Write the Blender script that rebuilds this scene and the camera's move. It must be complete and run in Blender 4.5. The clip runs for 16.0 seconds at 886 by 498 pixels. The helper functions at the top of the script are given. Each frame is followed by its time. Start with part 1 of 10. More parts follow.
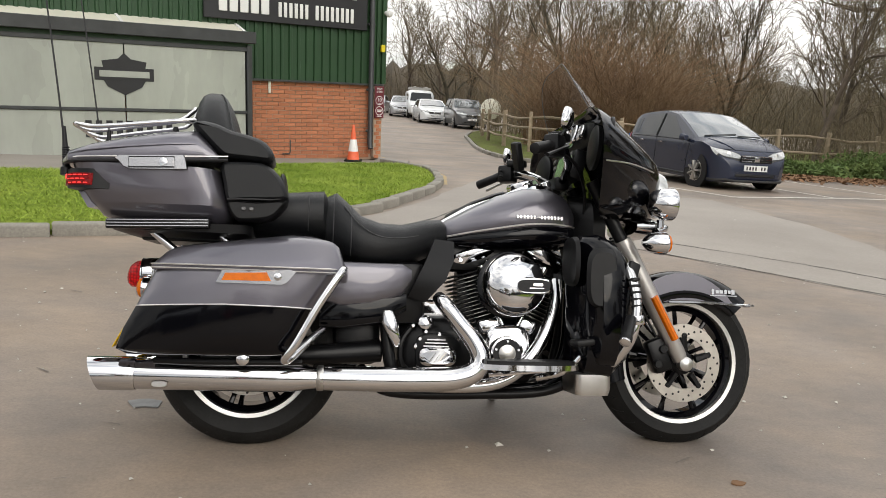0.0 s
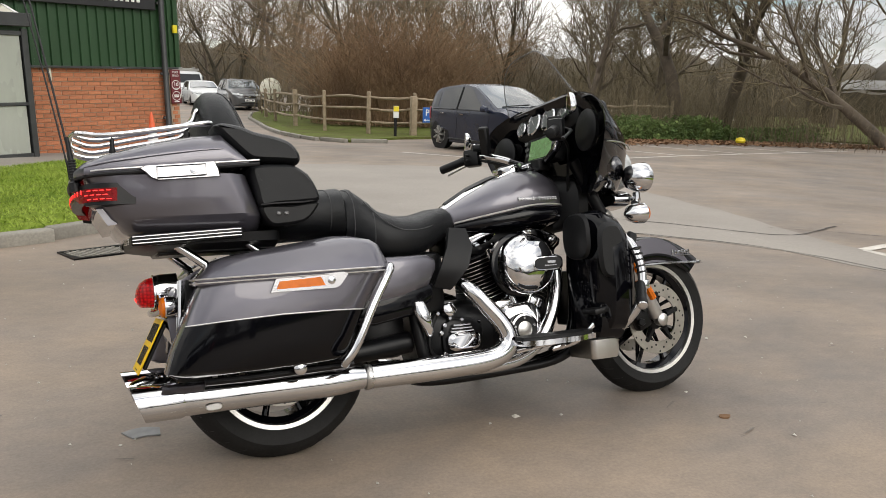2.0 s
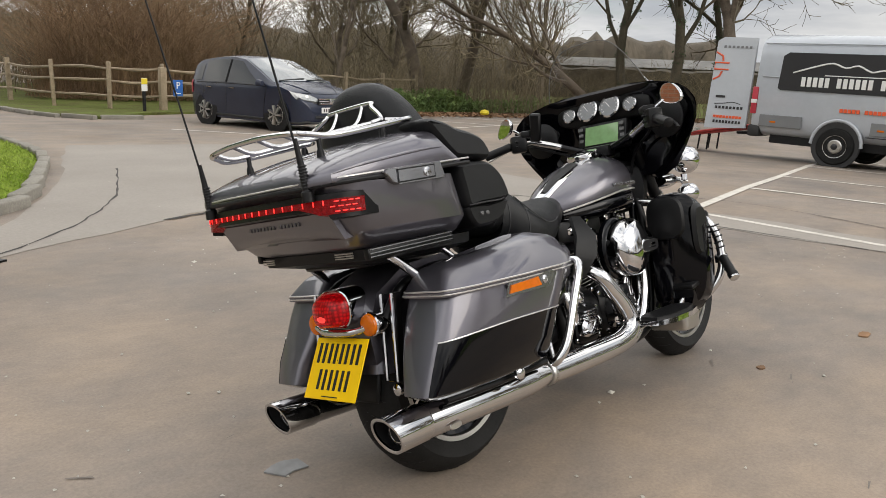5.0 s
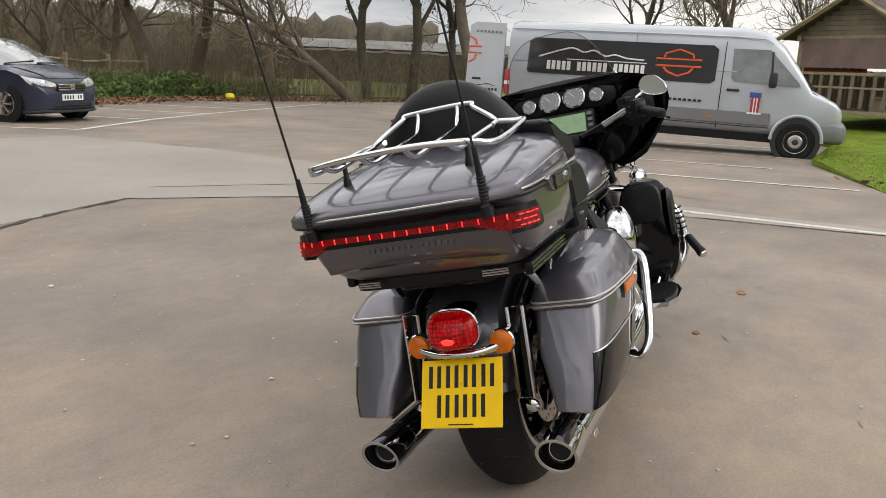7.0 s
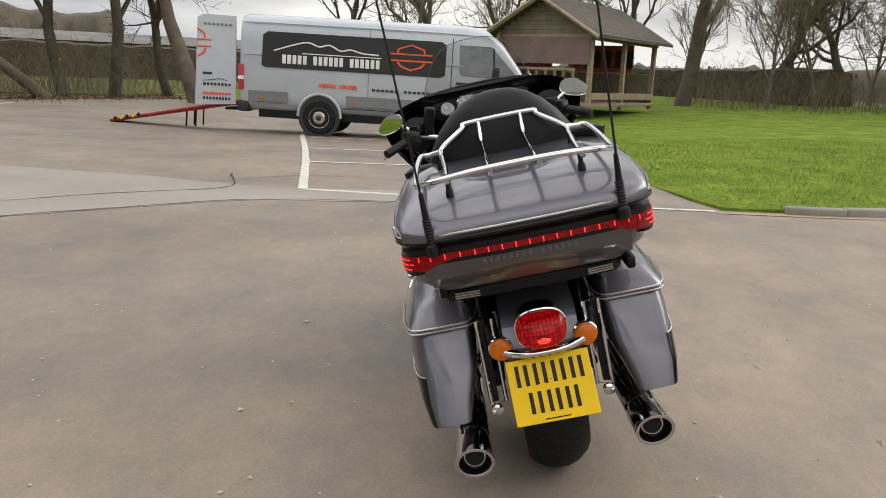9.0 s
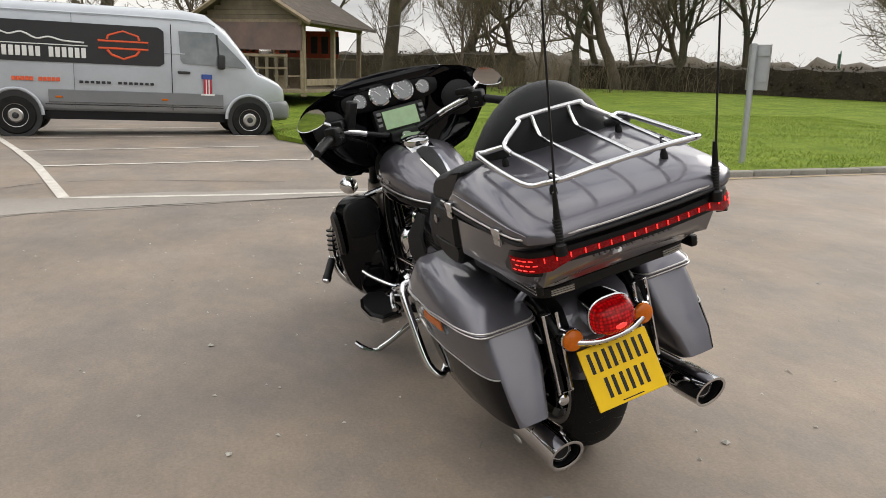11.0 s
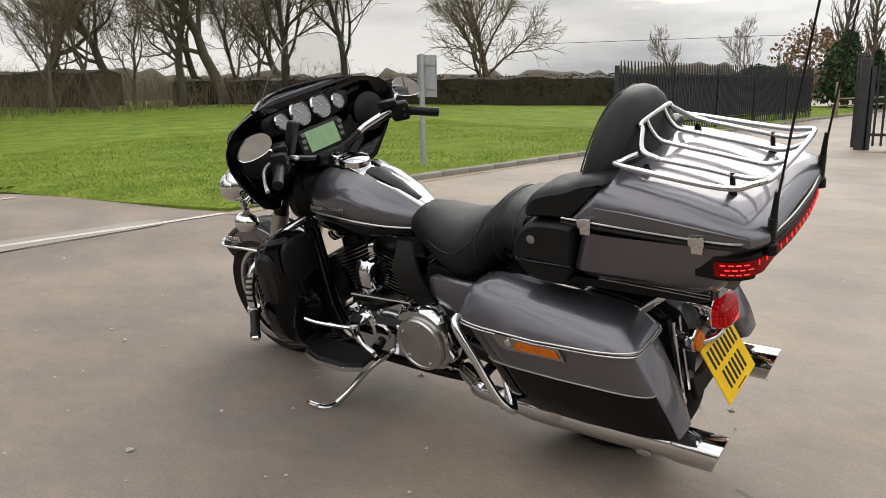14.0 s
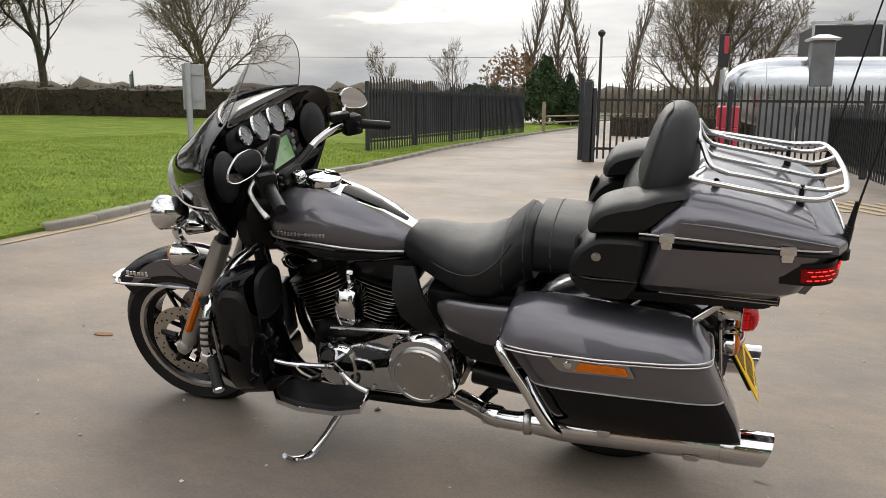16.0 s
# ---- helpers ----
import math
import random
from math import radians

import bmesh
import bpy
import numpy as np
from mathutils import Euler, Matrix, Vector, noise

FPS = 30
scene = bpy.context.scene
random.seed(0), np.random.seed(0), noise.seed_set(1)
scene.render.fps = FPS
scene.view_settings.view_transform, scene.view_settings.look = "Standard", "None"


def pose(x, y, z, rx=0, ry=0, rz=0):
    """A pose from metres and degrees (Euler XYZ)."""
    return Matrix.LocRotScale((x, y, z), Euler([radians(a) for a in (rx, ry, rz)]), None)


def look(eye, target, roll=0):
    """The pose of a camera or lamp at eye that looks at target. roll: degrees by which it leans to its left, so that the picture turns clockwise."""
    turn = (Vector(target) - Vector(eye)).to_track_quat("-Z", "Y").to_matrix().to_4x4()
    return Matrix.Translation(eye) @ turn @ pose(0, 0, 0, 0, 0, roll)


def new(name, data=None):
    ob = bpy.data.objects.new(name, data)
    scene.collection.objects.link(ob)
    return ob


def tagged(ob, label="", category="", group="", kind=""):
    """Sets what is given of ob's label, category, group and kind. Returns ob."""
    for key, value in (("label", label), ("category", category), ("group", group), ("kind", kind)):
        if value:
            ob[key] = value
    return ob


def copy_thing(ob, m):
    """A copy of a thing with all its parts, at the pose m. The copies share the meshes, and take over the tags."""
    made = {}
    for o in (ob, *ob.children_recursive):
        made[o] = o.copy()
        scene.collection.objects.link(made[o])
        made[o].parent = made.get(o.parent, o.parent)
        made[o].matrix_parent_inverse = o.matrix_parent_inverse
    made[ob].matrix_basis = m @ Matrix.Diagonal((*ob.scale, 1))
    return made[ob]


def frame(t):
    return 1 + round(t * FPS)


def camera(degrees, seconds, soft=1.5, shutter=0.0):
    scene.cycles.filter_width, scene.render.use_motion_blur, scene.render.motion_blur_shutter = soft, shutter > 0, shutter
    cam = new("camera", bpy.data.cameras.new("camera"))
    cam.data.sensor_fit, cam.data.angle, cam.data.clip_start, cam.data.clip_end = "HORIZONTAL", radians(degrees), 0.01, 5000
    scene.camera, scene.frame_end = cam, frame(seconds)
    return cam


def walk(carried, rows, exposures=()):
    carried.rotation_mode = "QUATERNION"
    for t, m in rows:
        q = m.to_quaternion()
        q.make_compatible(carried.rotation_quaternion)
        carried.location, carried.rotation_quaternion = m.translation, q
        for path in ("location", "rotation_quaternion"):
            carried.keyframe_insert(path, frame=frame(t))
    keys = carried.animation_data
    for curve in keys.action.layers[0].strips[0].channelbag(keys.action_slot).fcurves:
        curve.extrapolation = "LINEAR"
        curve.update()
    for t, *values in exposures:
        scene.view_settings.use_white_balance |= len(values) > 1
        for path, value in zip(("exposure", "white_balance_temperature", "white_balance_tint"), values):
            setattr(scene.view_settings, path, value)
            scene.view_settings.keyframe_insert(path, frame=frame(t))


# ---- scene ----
# ---- camera ----
cam = camera(59.6, 16.0, 0.85)
PATH = [
    (0, (-0.387, -2.62, 1.186), (-0.216, -0.661, 0.826), 4.0),
    (0.5, (-0.63, -2.637, 1.185), (-0.357, -0.69, 0.816), 3.8),
    (1, (-0.831, -2.59, 1.162), (-0.43, -0.666, 0.786), 3.2),
    (1.5, (-1.022, -2.537, 1.186), (-0.47, -0.654, 0.801), 2.4),
    (2, (-1.204, -2.488, 1.193), (-0.48, -0.665, 0.803), 1.8),
    (2.5, (-1.411, -2.453, 1.203), (-0.552, -0.69, 0.809), 1.4),
    (3, (-1.579, -2.301, 1.197), (-0.608, -0.598, 0.803), 1.6),
    (3.5, (-1.786, -2.17, 1.21), (-0.733, -0.516, 0.814), 1.8),
    (4, (-2.016, -2.037, 1.202), (-0.884, -0.438, 0.8), 2.3),
    (4.2, (-2.088, -1.979, 1.205), (-0.924, -0.405, 0.797), 2.3),
    (6.5, (-2.817, -0.981, 1.2), (-1.159, 0.04, 0.743), 2.6),
    (7, (-2.899, -0.762, 1.205), (-1.157, 0.11, 0.752), 2.4),
    (7.5, (-3.064, -0.52, 1.231), (-1.248, 0.186, 0.781), 2.5),
    (8, (-3.133, -0.293, 1.195), (-1.257, 0.243, 0.752), 2.2),
    (8.5, (-3.164, -0.075, 1.21), (-1.244, 0.27, 0.77), 2.3),
    (9, (-3.187, 0.179, 1.204), (-1.241, 0.328, 0.765), 2.4),
    (9.5, (-3.205, 0.413, 1.199), (-1.255, 0.367, 0.756), 2.2),
    (10, (-3.129, 0.659, 1.185), (-1.194, 0.409, 0.742), 2.2),
    (10.2, (-3.109, 0.763, 1.196), (-1.187, 0.437, 0.75), 2.0),
    (12.3, (-2.658, 1.662, 1.174), (-0.971, 0.671, 0.76), 0.8),
    (12.5, (-2.601, 1.73, 1.164), (-0.942, 0.69, 0.757), 0.6),
    (13, (-2.422, 1.892, 1.155), (-0.859, 0.713, 0.749), 0.1),
    (13.5, (-2.217, 2.008, 1.166), (-0.774, 0.687, 0.754), -0.2),
    (14, (-2.029, 2.159, 1.17), (-0.711, 0.711, 0.763), -0.6),
    (14.5, (-1.841, 2.287, 1.161), (-0.661, 0.722, 0.765), -0.4),
    (15, (-1.598, 2.324, 1.152), (-0.57, 0.652, 0.768), -0.0),
    (15.5, (-1.382, 2.402, 1.145), (-0.506, 0.643, 0.77), 0.2),
    (16, (-1.155, 2.505, 1.165), (-0.446, 0.673, 0.793), 0.5),
]
walk(cam, [(t, look(eye, target, roll)) for t, eye, target, roll in PATH], [(0, 0.26, 6750, 9.5), (16, 0.26, 6750, 9.5)])

# ---- world and light ----
world = bpy.data.worlds.new("overcast")
scene.world = world
world.use_nodes = True
wn, wl = world.node_tree.nodes, world.node_tree.links
wn.clear()
w_out = wn.new("ShaderNodeOutputWorld")
w_bg = wn.new("ShaderNodeBackground")
w_sky = wn.new("ShaderNodeTexSky")
w_sky.sky_type, w_sky.sun_disc = 'NISHITA', False
w_sky.sun_elevation, w_sky.sun_rotation = radians(22), math.pi / 2 - math.atan2(-0.94, 0.35)
w_skyk = wn.new("ShaderNodeVectorMath")
w_skyk.operation = 'SCALE'
w_skyk.inputs[3].default_value = 0.10
wl.new(w_sky.outputs[0], w_skyk.inputs[0])
w_tc = wn.new("ShaderNodeTexCoord")
w_map = wn.new("ShaderNodeMapping")
w_map.inputs["Scale"].default_value = (1.0, 1.0, 5.5)
w_n1 = wn.new("ShaderNodeTexNoise")
w_n1.inputs["Scale"].default_value, w_n1.inputs["Detail"].default_value, w_n1.inputs["Roughness"].default_value = 1.7, 7, 0.55
wl.new(w_tc.outputs["Generated"], w_map.inputs[0])
wl.new(w_map.outputs[0], w_n1.inputs[0])
w_cr = wn.new("ShaderNodeValToRGB")           # cloud tone, dark bellies to bright tops
w_cr.color_ramp.elements[0].position, w_cr.color_ramp.elements[0].color = 0.36, (0.42, 0.45, 0.50, 1)
w_cr.color_ramp.elements[1].position, w_cr.color_ramp.elements[1].color = 0.62, (1.0, 0.995, 0.985, 1)
wl.new(w_n1.outputs[0], w_cr.inputs[0])
w_sep = wn.new("ShaderNodeSeparateXYZ")
wl.new(w_tc.outputs["Generated"], w_sep.inputs[0])
w_up = wn.new("ShaderNodeMapRange")           # an overcast sky is brightest overhead
w_up.inputs[1].default_value, w_up.inputs[2].default_value = 0.08, 0.65
w_up.inputs[3].default_value, w_up.inputs[4].default_value = 0.72, 1.75
wl.new(w_sep.outputs[2], w_up.inputs[0])
w_mul = wn.new("ShaderNodeVectorMath")
w_mul.operation = 'SCALE'
wl.new(w_cr.outputs[0], w_mul.inputs[0])
w_dot = wn.new("ShaderNodeVectorMath")        # brighter cloud on the sun's side, well above the horizon
w_dot.operation = 'DOT_PRODUCT'
w_dot.inputs[1].default_value = (0.26, -0.70, 0.66)
wl.new(w_tc.outputs["Generated"], w_dot.inputs[0])
w_glow = wn.new("ShaderNodeMapRange")
w_glow.inputs[1].default_value, w_glow.inputs[2].default_value = -0.3, 0.95
w_glow.inputs[3].default_value, w_glow.inputs[4].default_value = 1.35, 0.82
wl.new(w_dot.outputs["Value"], w_glow.inputs[0])
w_both = wn.new("ShaderNodeMath")
w_both.operation = 'MULTIPLY'
wl.new(w_up.outputs[0], w_both.inputs[0])
wl.new(w_glow.outputs[0], w_both.inputs[1])
w_low = wn.new("ShaderNodeVectorMath")        # the sun's place behind thin cloud, low over the gate
w_low.operation = 'DOT_PRODUCT'
w_low.inputs[1].default_value = Vector((0.22, -0.97, 0.11)).normalized()
wl.new(w_tc.outputs["Generated"], w_low.inputs[0])
w_lowk = wn.new("ShaderNodeMapRange")
w_lowk.interpolation_type = 'SMOOTHSTEP'
w_lowk.inputs[1].default_value, w_lowk.inputs[2].default_value = 0.955, 0.999
w_lowk.inputs[3].default_value, w_lowk.inputs[4].default_value = 0.0, 0.25
wl.new(w_low.outputs["Value"], w_lowk.inputs[0])
w_sum = wn.new("ShaderNodeMath")
wl.new(w_both.outputs[0], w_sum.inputs[0])
wl.new(w_lowk.outputs[0], w_sum.inputs[1])
w_lobe = wn.new("ShaderNodeMapRange")         # the cloud lit from behind, half way up on the sun's side
w_lobe.interpolation_type = 'SMOOTHSTEP'
w_lobe.inputs[1].default_value, w_lobe.inputs[2].default_value = 0.78, 1.0
w_lobe.inputs[3].default_value, w_lobe.inputs[4].default_value = 0.0, 1.5
wl.new(w_dot.outputs["Value"], w_lobe.inputs[0])
w_sum2 = wn.new("ShaderNodeMath")
wl.new(w_sum.outputs[0], w_sum2.inputs[0])
wl.new(w_lobe.outputs[0], w_sum2.inputs[1])
wl.new(w_sum2.outputs[0], w_mul.inputs[3])
w_cov = wn.new("ShaderNodeMapRange")          # gaps in the cloud show the sky
w_cov.inputs[1].default_value, w_cov.inputs[2].default_value = 0.30, 0.42
w_n2 = wn.new("ShaderNodeTexNoise")
w_n2.inputs["Scale"].default_value, w_n2.inputs["Detail"].default_value = 2.3, 5
wl.new(w_map.outputs[0], w_n2.inputs[0])
wl.new(w_n2.outputs[0], w_cov.inputs[0])
w_mix = wn.new("ShaderNodeMix")
w_mix.data_type = 'RGBA'
wl.new(w_cov.outputs[0], w_mix.inputs["Factor"])
wl.new(w_skyk.outputs[0], w_mix.inputs["A"])
wl.new(w_mul.outputs[0], w_mix.inputs["B"])
wl.new(w_mix.outputs["Result"], w_bg.inputs[0])
w_bg.inputs[1].default_value = 1.0
wl.new(w_bg.outputs[0], w_out.inputs[0])

sun = new("sun", bpy.data.lights.new("sun", 'SUN'))
sun.data.energy, sun.data.angle, sun.data.color = 0.9, radians(40), (1.0, 0.95, 0.88)
sun.matrix_world = look((0, 0, 10), (-3.5 * 0.9, 9.4 * 0.9, 10 - 6.0))


# ---- geometry helpers ----
def catmull(pts, k=6, closed=False):
    pts = [Vector(p) for p in pts]
    if len(pts) < 3 and not closed:
        return pts
    out, n = [], len(pts)
    for i in range(n if closed else n - 1):
        if closed:
            a, b, c, d = (pts[(i + j) % n] for j in (-1, 0, 1, 2))
        else:
            b, c = pts[i], pts[i + 1]
            a = pts[i - 1] if i else b * 2 - c
            d = pts[i + 2] if i + 2 < n else c * 2 - b
        for s in range(k):
            t = s / k
            out.append(0.5 * ((2 * b) + (c - a) * t + (2 * a - 5 * b + 4 * c - d) * t * t + (3 * b - a - 3 * c + d) * t ** 3))
    if not closed:
        out.append(pts[-1])
    return out


def sring(x, y, z, hy, hz, e=2.6, n=24, plane="x"):
    """A superellipse ring; plane names the axis it stands across."""
    out = []
    for i in range(n):
        a = 2 * math.pi * i / n
        c, s = math.cos(a), math.sin(a)
        u = hy * math.copysign(abs(c) ** (2 / e), c)
        v = hz * math.copysign(abs(s) ** (2 / e), s)
        out.append({"x": (x, y + u, z + v), "y": (x + u, y, z + v), "z": (x + u, y + v, z)}[plane])
    return out


def rrect(x0, x1, y0, y1, r, z, n=4):
    """A rounded rectangle in plan at height z."""
    out = []
    r = min(r, (x1 - x0) / 2.01, (y1 - y0) / 2.01)
    for cx, cy, a0 in ((x1 - r, y1 - r, 0), (x0 + r, y1 - r, 90), (x0 + r, y0 + r, 180), (x1 - r, y0 + r, 270)):
        for i in range(n + 1):
            a = radians(a0 + 90 * i / n)
            out.append((cx + r * math.cos(a), cy + r * math.sin(a), z))
    return out


class Geo:
    """Collects the verts and faces of one mesh."""

    def __init__(self):
        self.v, self.f = [], []

    def add(self, vs, fs, m=None):
        o = len(self.v)
        self.v += [tuple(m @ Vector(p)) if m else tuple(p) for p in vs]
        self.f += [tuple(i + o for i in f) for f in fs]
        return self

    def box(self, c, s, bevel=0.0, rot=None, seg=1):
        bm = bmesh.new()
        bmesh.ops.create_cube(bm, size=1.0)
        bmesh.ops.scale(bm, vec=s, verts=bm.verts)
        if bevel:
            bmesh.ops.bevel(bm, geom=bm.edges, offset=bevel, segments=seg, profile=0.5, affect='EDGES')
        bm.verts.index_update()
        m = Matrix.Translation(c) @ (rot.to_4x4() if rot else Matrix())
        self.add([v.co for v in bm.verts], [[v.index for v in f.verts] for f in bm.faces], m)
        bm.free()
        return self

    def loft(self, rings, cap=True, closed=True):
        n = len(rings[0])
        vs = [p for r in rings for p in r]
        fs = []
        for k in range(len(rings) - 1):
            for i in range(n if closed else n - 1):
                j = (i + 1) % n
                fs.append((k * n + i, k * n + j, (k + 1) * n + j, (k + 1) * n + i))
        if cap:
            fs.append(tuple(range(n))[::-1])
            fs.append(tuple(range((len(rings) - 1) * n, len(rings) * n)))
        return self.add(vs, fs)

    def tube(self, pts, r, n=8, k=6, closed=False, flat=1.0):
        pts = catmull(pts, k, closed) if k else [Vector(p) for p in pts]
        m = len(pts)
        rad = r if isinstance(r, (list, tuple)) else (r, r)
        rings, up = [], Vector((0.02, 0.03, 1))
        for i, p in enumerate(pts):
            if closed:
                t = pts[(i + 1) % m] - pts[i - 1]
            else:
                t = pts[min(i + 1, m - 1)] - pts[max(i - 1, 0)]
            t = t.normalized() if t.length > 1e-9 else Vector((0, 0, 1))
            a = up - t * up.dot(t)
            if a.length < 0.05:
                a = Vector((1, 0, 0)) - t * t.x
            a.normalize()
            b = t.cross(a)
            up = a
            s = i / max(m - 1, 1) * (len(rad) - 1)
            q = min(int(s), len(rad) - 2)
            rr = rad[q] + (rad[q + 1] - rad[q]) * (s - q)
            rings.append([p + (a * math.cos(2 * math.pi * j / n) * flat + b * math.sin(2 * math.pi * j / n)) * rr for j in range(n)])
        if closed:
            rings.append(rings[0])
        return self.loft(rings, cap=not closed)

    def lathe(self, prof, c, d, n=24, loop=False):
        """prof: (radius, distance along d) from one end to the other; loop closes it to a ring."""
        d = Vector(d).normalized()
        a = d.orthogonal().normalized()
        b = d.cross(a)
        rings = [[Vector(c) + d * h + (a * math.cos(2 * math.pi * j / n) + b * math.sin(2 * math.pi * j / n)) * max(r, 1e-4) for j in range(n)] for r, h in prof]
        return self.loft(rings + rings[:1], cap=False) if loop else self.loft(rings, cap=True)

    def cyl(self, a, b, r, n=12):
        a, b = Vector(a), Vector(b)
        h = (b - a).length
        e = min(r * 0.18, h * 0.2)
        return self.lathe([(r - e, 0), (r, e), (r, h - e), (r - e, h)], a, b - a, n)

    def prism(self, outline, axis, lo, hi):
        """An outline of pairs pushed along an axis ('x','y','z')."""
        def put(p, h):
            return {"x": (h, p[0], p[1]), "y": (p[0], h, p[1]), "z": (p[0], p[1], h)}[axis]
        return self.loft([[put(p, lo) for p in outline], [put(p, hi) for p in outline]])

    def mirror(self):
        """Adds the same again on the other side of y = 0."""
        o = len(self.v)
        self.v += [(x, -y, z) for x, y, z in self.v]
        self.f += [tuple(i + o for i in f[::-1]) for f in list(self.f)]
        return self

    def mesh(self, name, material, angle=40, fix=True):
        me = bpy.data.meshes.new(name)
        me.from_pydata(self.v, [], self.f)
        if fix:
            bm = bmesh.new()
            bm.from_mesh(me)
            bmesh.ops.recalc_face_normals(bm, faces=bm.faces)
            bm.to_mesh(me)
            bm.free()
        me.materials.append(material)
        if angle:
            me.shade_smooth()
            me.set_sharp_from_angle(angle=radians(angle))
        return me


def part(name, geo, material, parent, label="", angle=40, fix=True):
    ob = new(name, geo.mesh(name, material, angle, fix))
    if parent:
        ob.parent = parent
    if label:
        ob["label"] = label
    return ob


def pad(outline, rows, k=5):
    """A cushion: a smooth outline in x and z, carried across y; rows give y and how far the edge is drawn in."""
    base = [(p.x, p.y) for p in catmull([(x, z, 0) for x, z in outline], k, True)]
    n, g = len(base), []
    turn = 1 if sum(base[i - 1][0] * base[i][1] - base[i][0] * base[i - 1][1] for i in range(n)) > 0 else -1
    for y, inset in rows:
        ring = []
        for i in range(n):
            a, b = Vector(base[i - 2]), Vector(base[(i + 2) % n])
            t = (b - a).normalized()
            ring.append((base[i][0] - t.y * inset * turn, y, base[i][1] + t.x * inset * turn))
        g.append(ring)
    return Geo().loft(g)


def thing(name, m, label, category, group="", kind=""):
    ob = new(name)
    ob.empty_display_size = 0.1
    ob.matrix_basis = m
    return tagged(ob, label, category, group, kind)


def solid(name, geo, material, label, category, kind="", group="", m=None, angle=40, fix=True):
    ob = part(name, geo, material, None, "", angle, fix)
    if m:
        ob.matrix_basis = m
    return tagged(ob, label, category, group, kind)


def text_mesh(body, size, depth=0.002):
    cu = bpy.data.curves.new("letters", 'FONT')
    cu.body, cu.size, cu.extrude, cu.align_x, cu.align_y = body, size, depth, 'CENTER', 'CENTER'
    cu.resolution_u = 3
    ob = bpy.data.objects.new("letters", cu)
    me = bpy.data.meshes.new_from_object(ob)
    bpy.data.objects.remove(ob)
    return me


# ---- materials ----
def mat(name, color, rough=0.5, metal=0.0, coat=0.0, spec=0.5, var=0.0, scale=4.0, fine=0.0, fine_scale=60.0, bump=0.0,
        bump_scale=80.0, color2=None, rough_var=0.0, emit=None, power=0.0, alpha=1.0, trans=0.0, sheen=0.0, island=0.0, stretch=None, flakes=0.0):
    """A surface whose colour varies at two scales, with relief and uneven gloss."""
    m = bpy.data.materials.new(name)
    m.use_nodes = True
    n, l = m.node_tree.nodes, m.node_tree.links
    p = n["Principled BSDF"]
    p.inputs["Roughness"].default_value, p.inputs["Metallic"].default_value = rough, metal
    p.inputs["Coat Weight"].default_value, p.inputs["Coat Roughness"].default_value = coat, 0.04
    p.inputs["Specular IOR Level"].default_value = spec
    p.inputs["Transmission Weight"].default_value = trans
    p.inputs["Sheen Weight"].default_value = sheen
    p.inputs["Alpha"].default_value = alpha
    p.inputs["Base Color"].default_value = (*color, 1)
    if emit:
        p.inputs["Emission Color"].default_value, p.inputs["Emission Strength"].default_value = (*emit, 1), power
    tc = n.new("ShaderNodeTexCoord")
    src = tc.outputs["Object"]
    if stretch:
        mp = n.new("ShaderNodeMapping")
        mp.inputs["Scale"].default_value = stretch
        l.new(src, mp.inputs[0])
        src = mp.outputs[0]

    def noise_node(sc, det=4, ro=0.55):
        t = n.new("ShaderNodeTexNoise")
        t.inputs["Scale"].default_value, t.inputs["Detail"].default_value, t.inputs["Roughness"].default_value = sc, det, ro
        l.new(src, t.inputs[0])
        return t

    col = None
    if var or color2 or fine or island:
        c2 = color2 or tuple(min(1, c * (1 + var)) for c in color)
        c1 = color if color2 else tuple(c * (1 - var) for c in color)
        mx = n.new("ShaderNodeMix")
        mx.data_type = 'RGBA'
        mx.inputs["A"].default_value, mx.inputs["B"].default_value = (*c1, 1), (*c2, 1)
        big = noise_node(scale)
        mr = n.new("ShaderNodeMapRange")
        mr.inputs[1].default_value, mr.inputs[2].default_value = 0.3, 0.7
        l.new(big.outputs[0], mr.inputs[0])
        l.new(mr.outputs[0], mx.inputs["Factor"])
        col = mx.outputs["Result"]
        if fine:
            fn = noise_node(fine_scale, 3, 0.7)
            fr = n.new("ShaderNodeMapRange")
            fr.inputs[1].default_value, fr.inputs[2].default_value = 0.25, 0.75
            fr.inputs[3].default_value, fr.inputs[4].default_value = 1 - fine, 1 + fine
            l.new(fn.outputs[0], fr.inputs[0])
            sc = n.new("ShaderNodeVectorMath")
            sc.operation = 'SCALE'
            l.new(col, sc.inputs[0])
            l.new(fr.outputs[0], sc.inputs[3])
            col = sc.outputs[0]
        if island:
            oi = n.new("ShaderNodeObjectInfo")
            ge = n.new("ShaderNodeNewGeometry")
            ad = n.new("ShaderNodeMath")
            l.new(oi.outputs["Random"], ad.inputs[0])
            l.new(ge.outputs["Random Per Island"], ad.inputs[1])
            fr2 = n.new("ShaderNodeMapRange")
            fr2.inputs[1].default_value, fr2.inputs[2].default_value = 0, 2
            fr2.inputs[3].default_value, fr2.inputs[4].default_value = 1 - island, 1 + island
            l.new(ad.outputs[0], fr2.inputs[0])
            sc = n.new("ShaderNodeVectorMath")
            sc.operation = 'SCALE'
            l.new(col, sc.inputs[0])
            l.new(fr2.outputs[0], sc.inputs[3])
            col = sc.outputs[0]
        l.new(col, p.inputs["Base Color"])
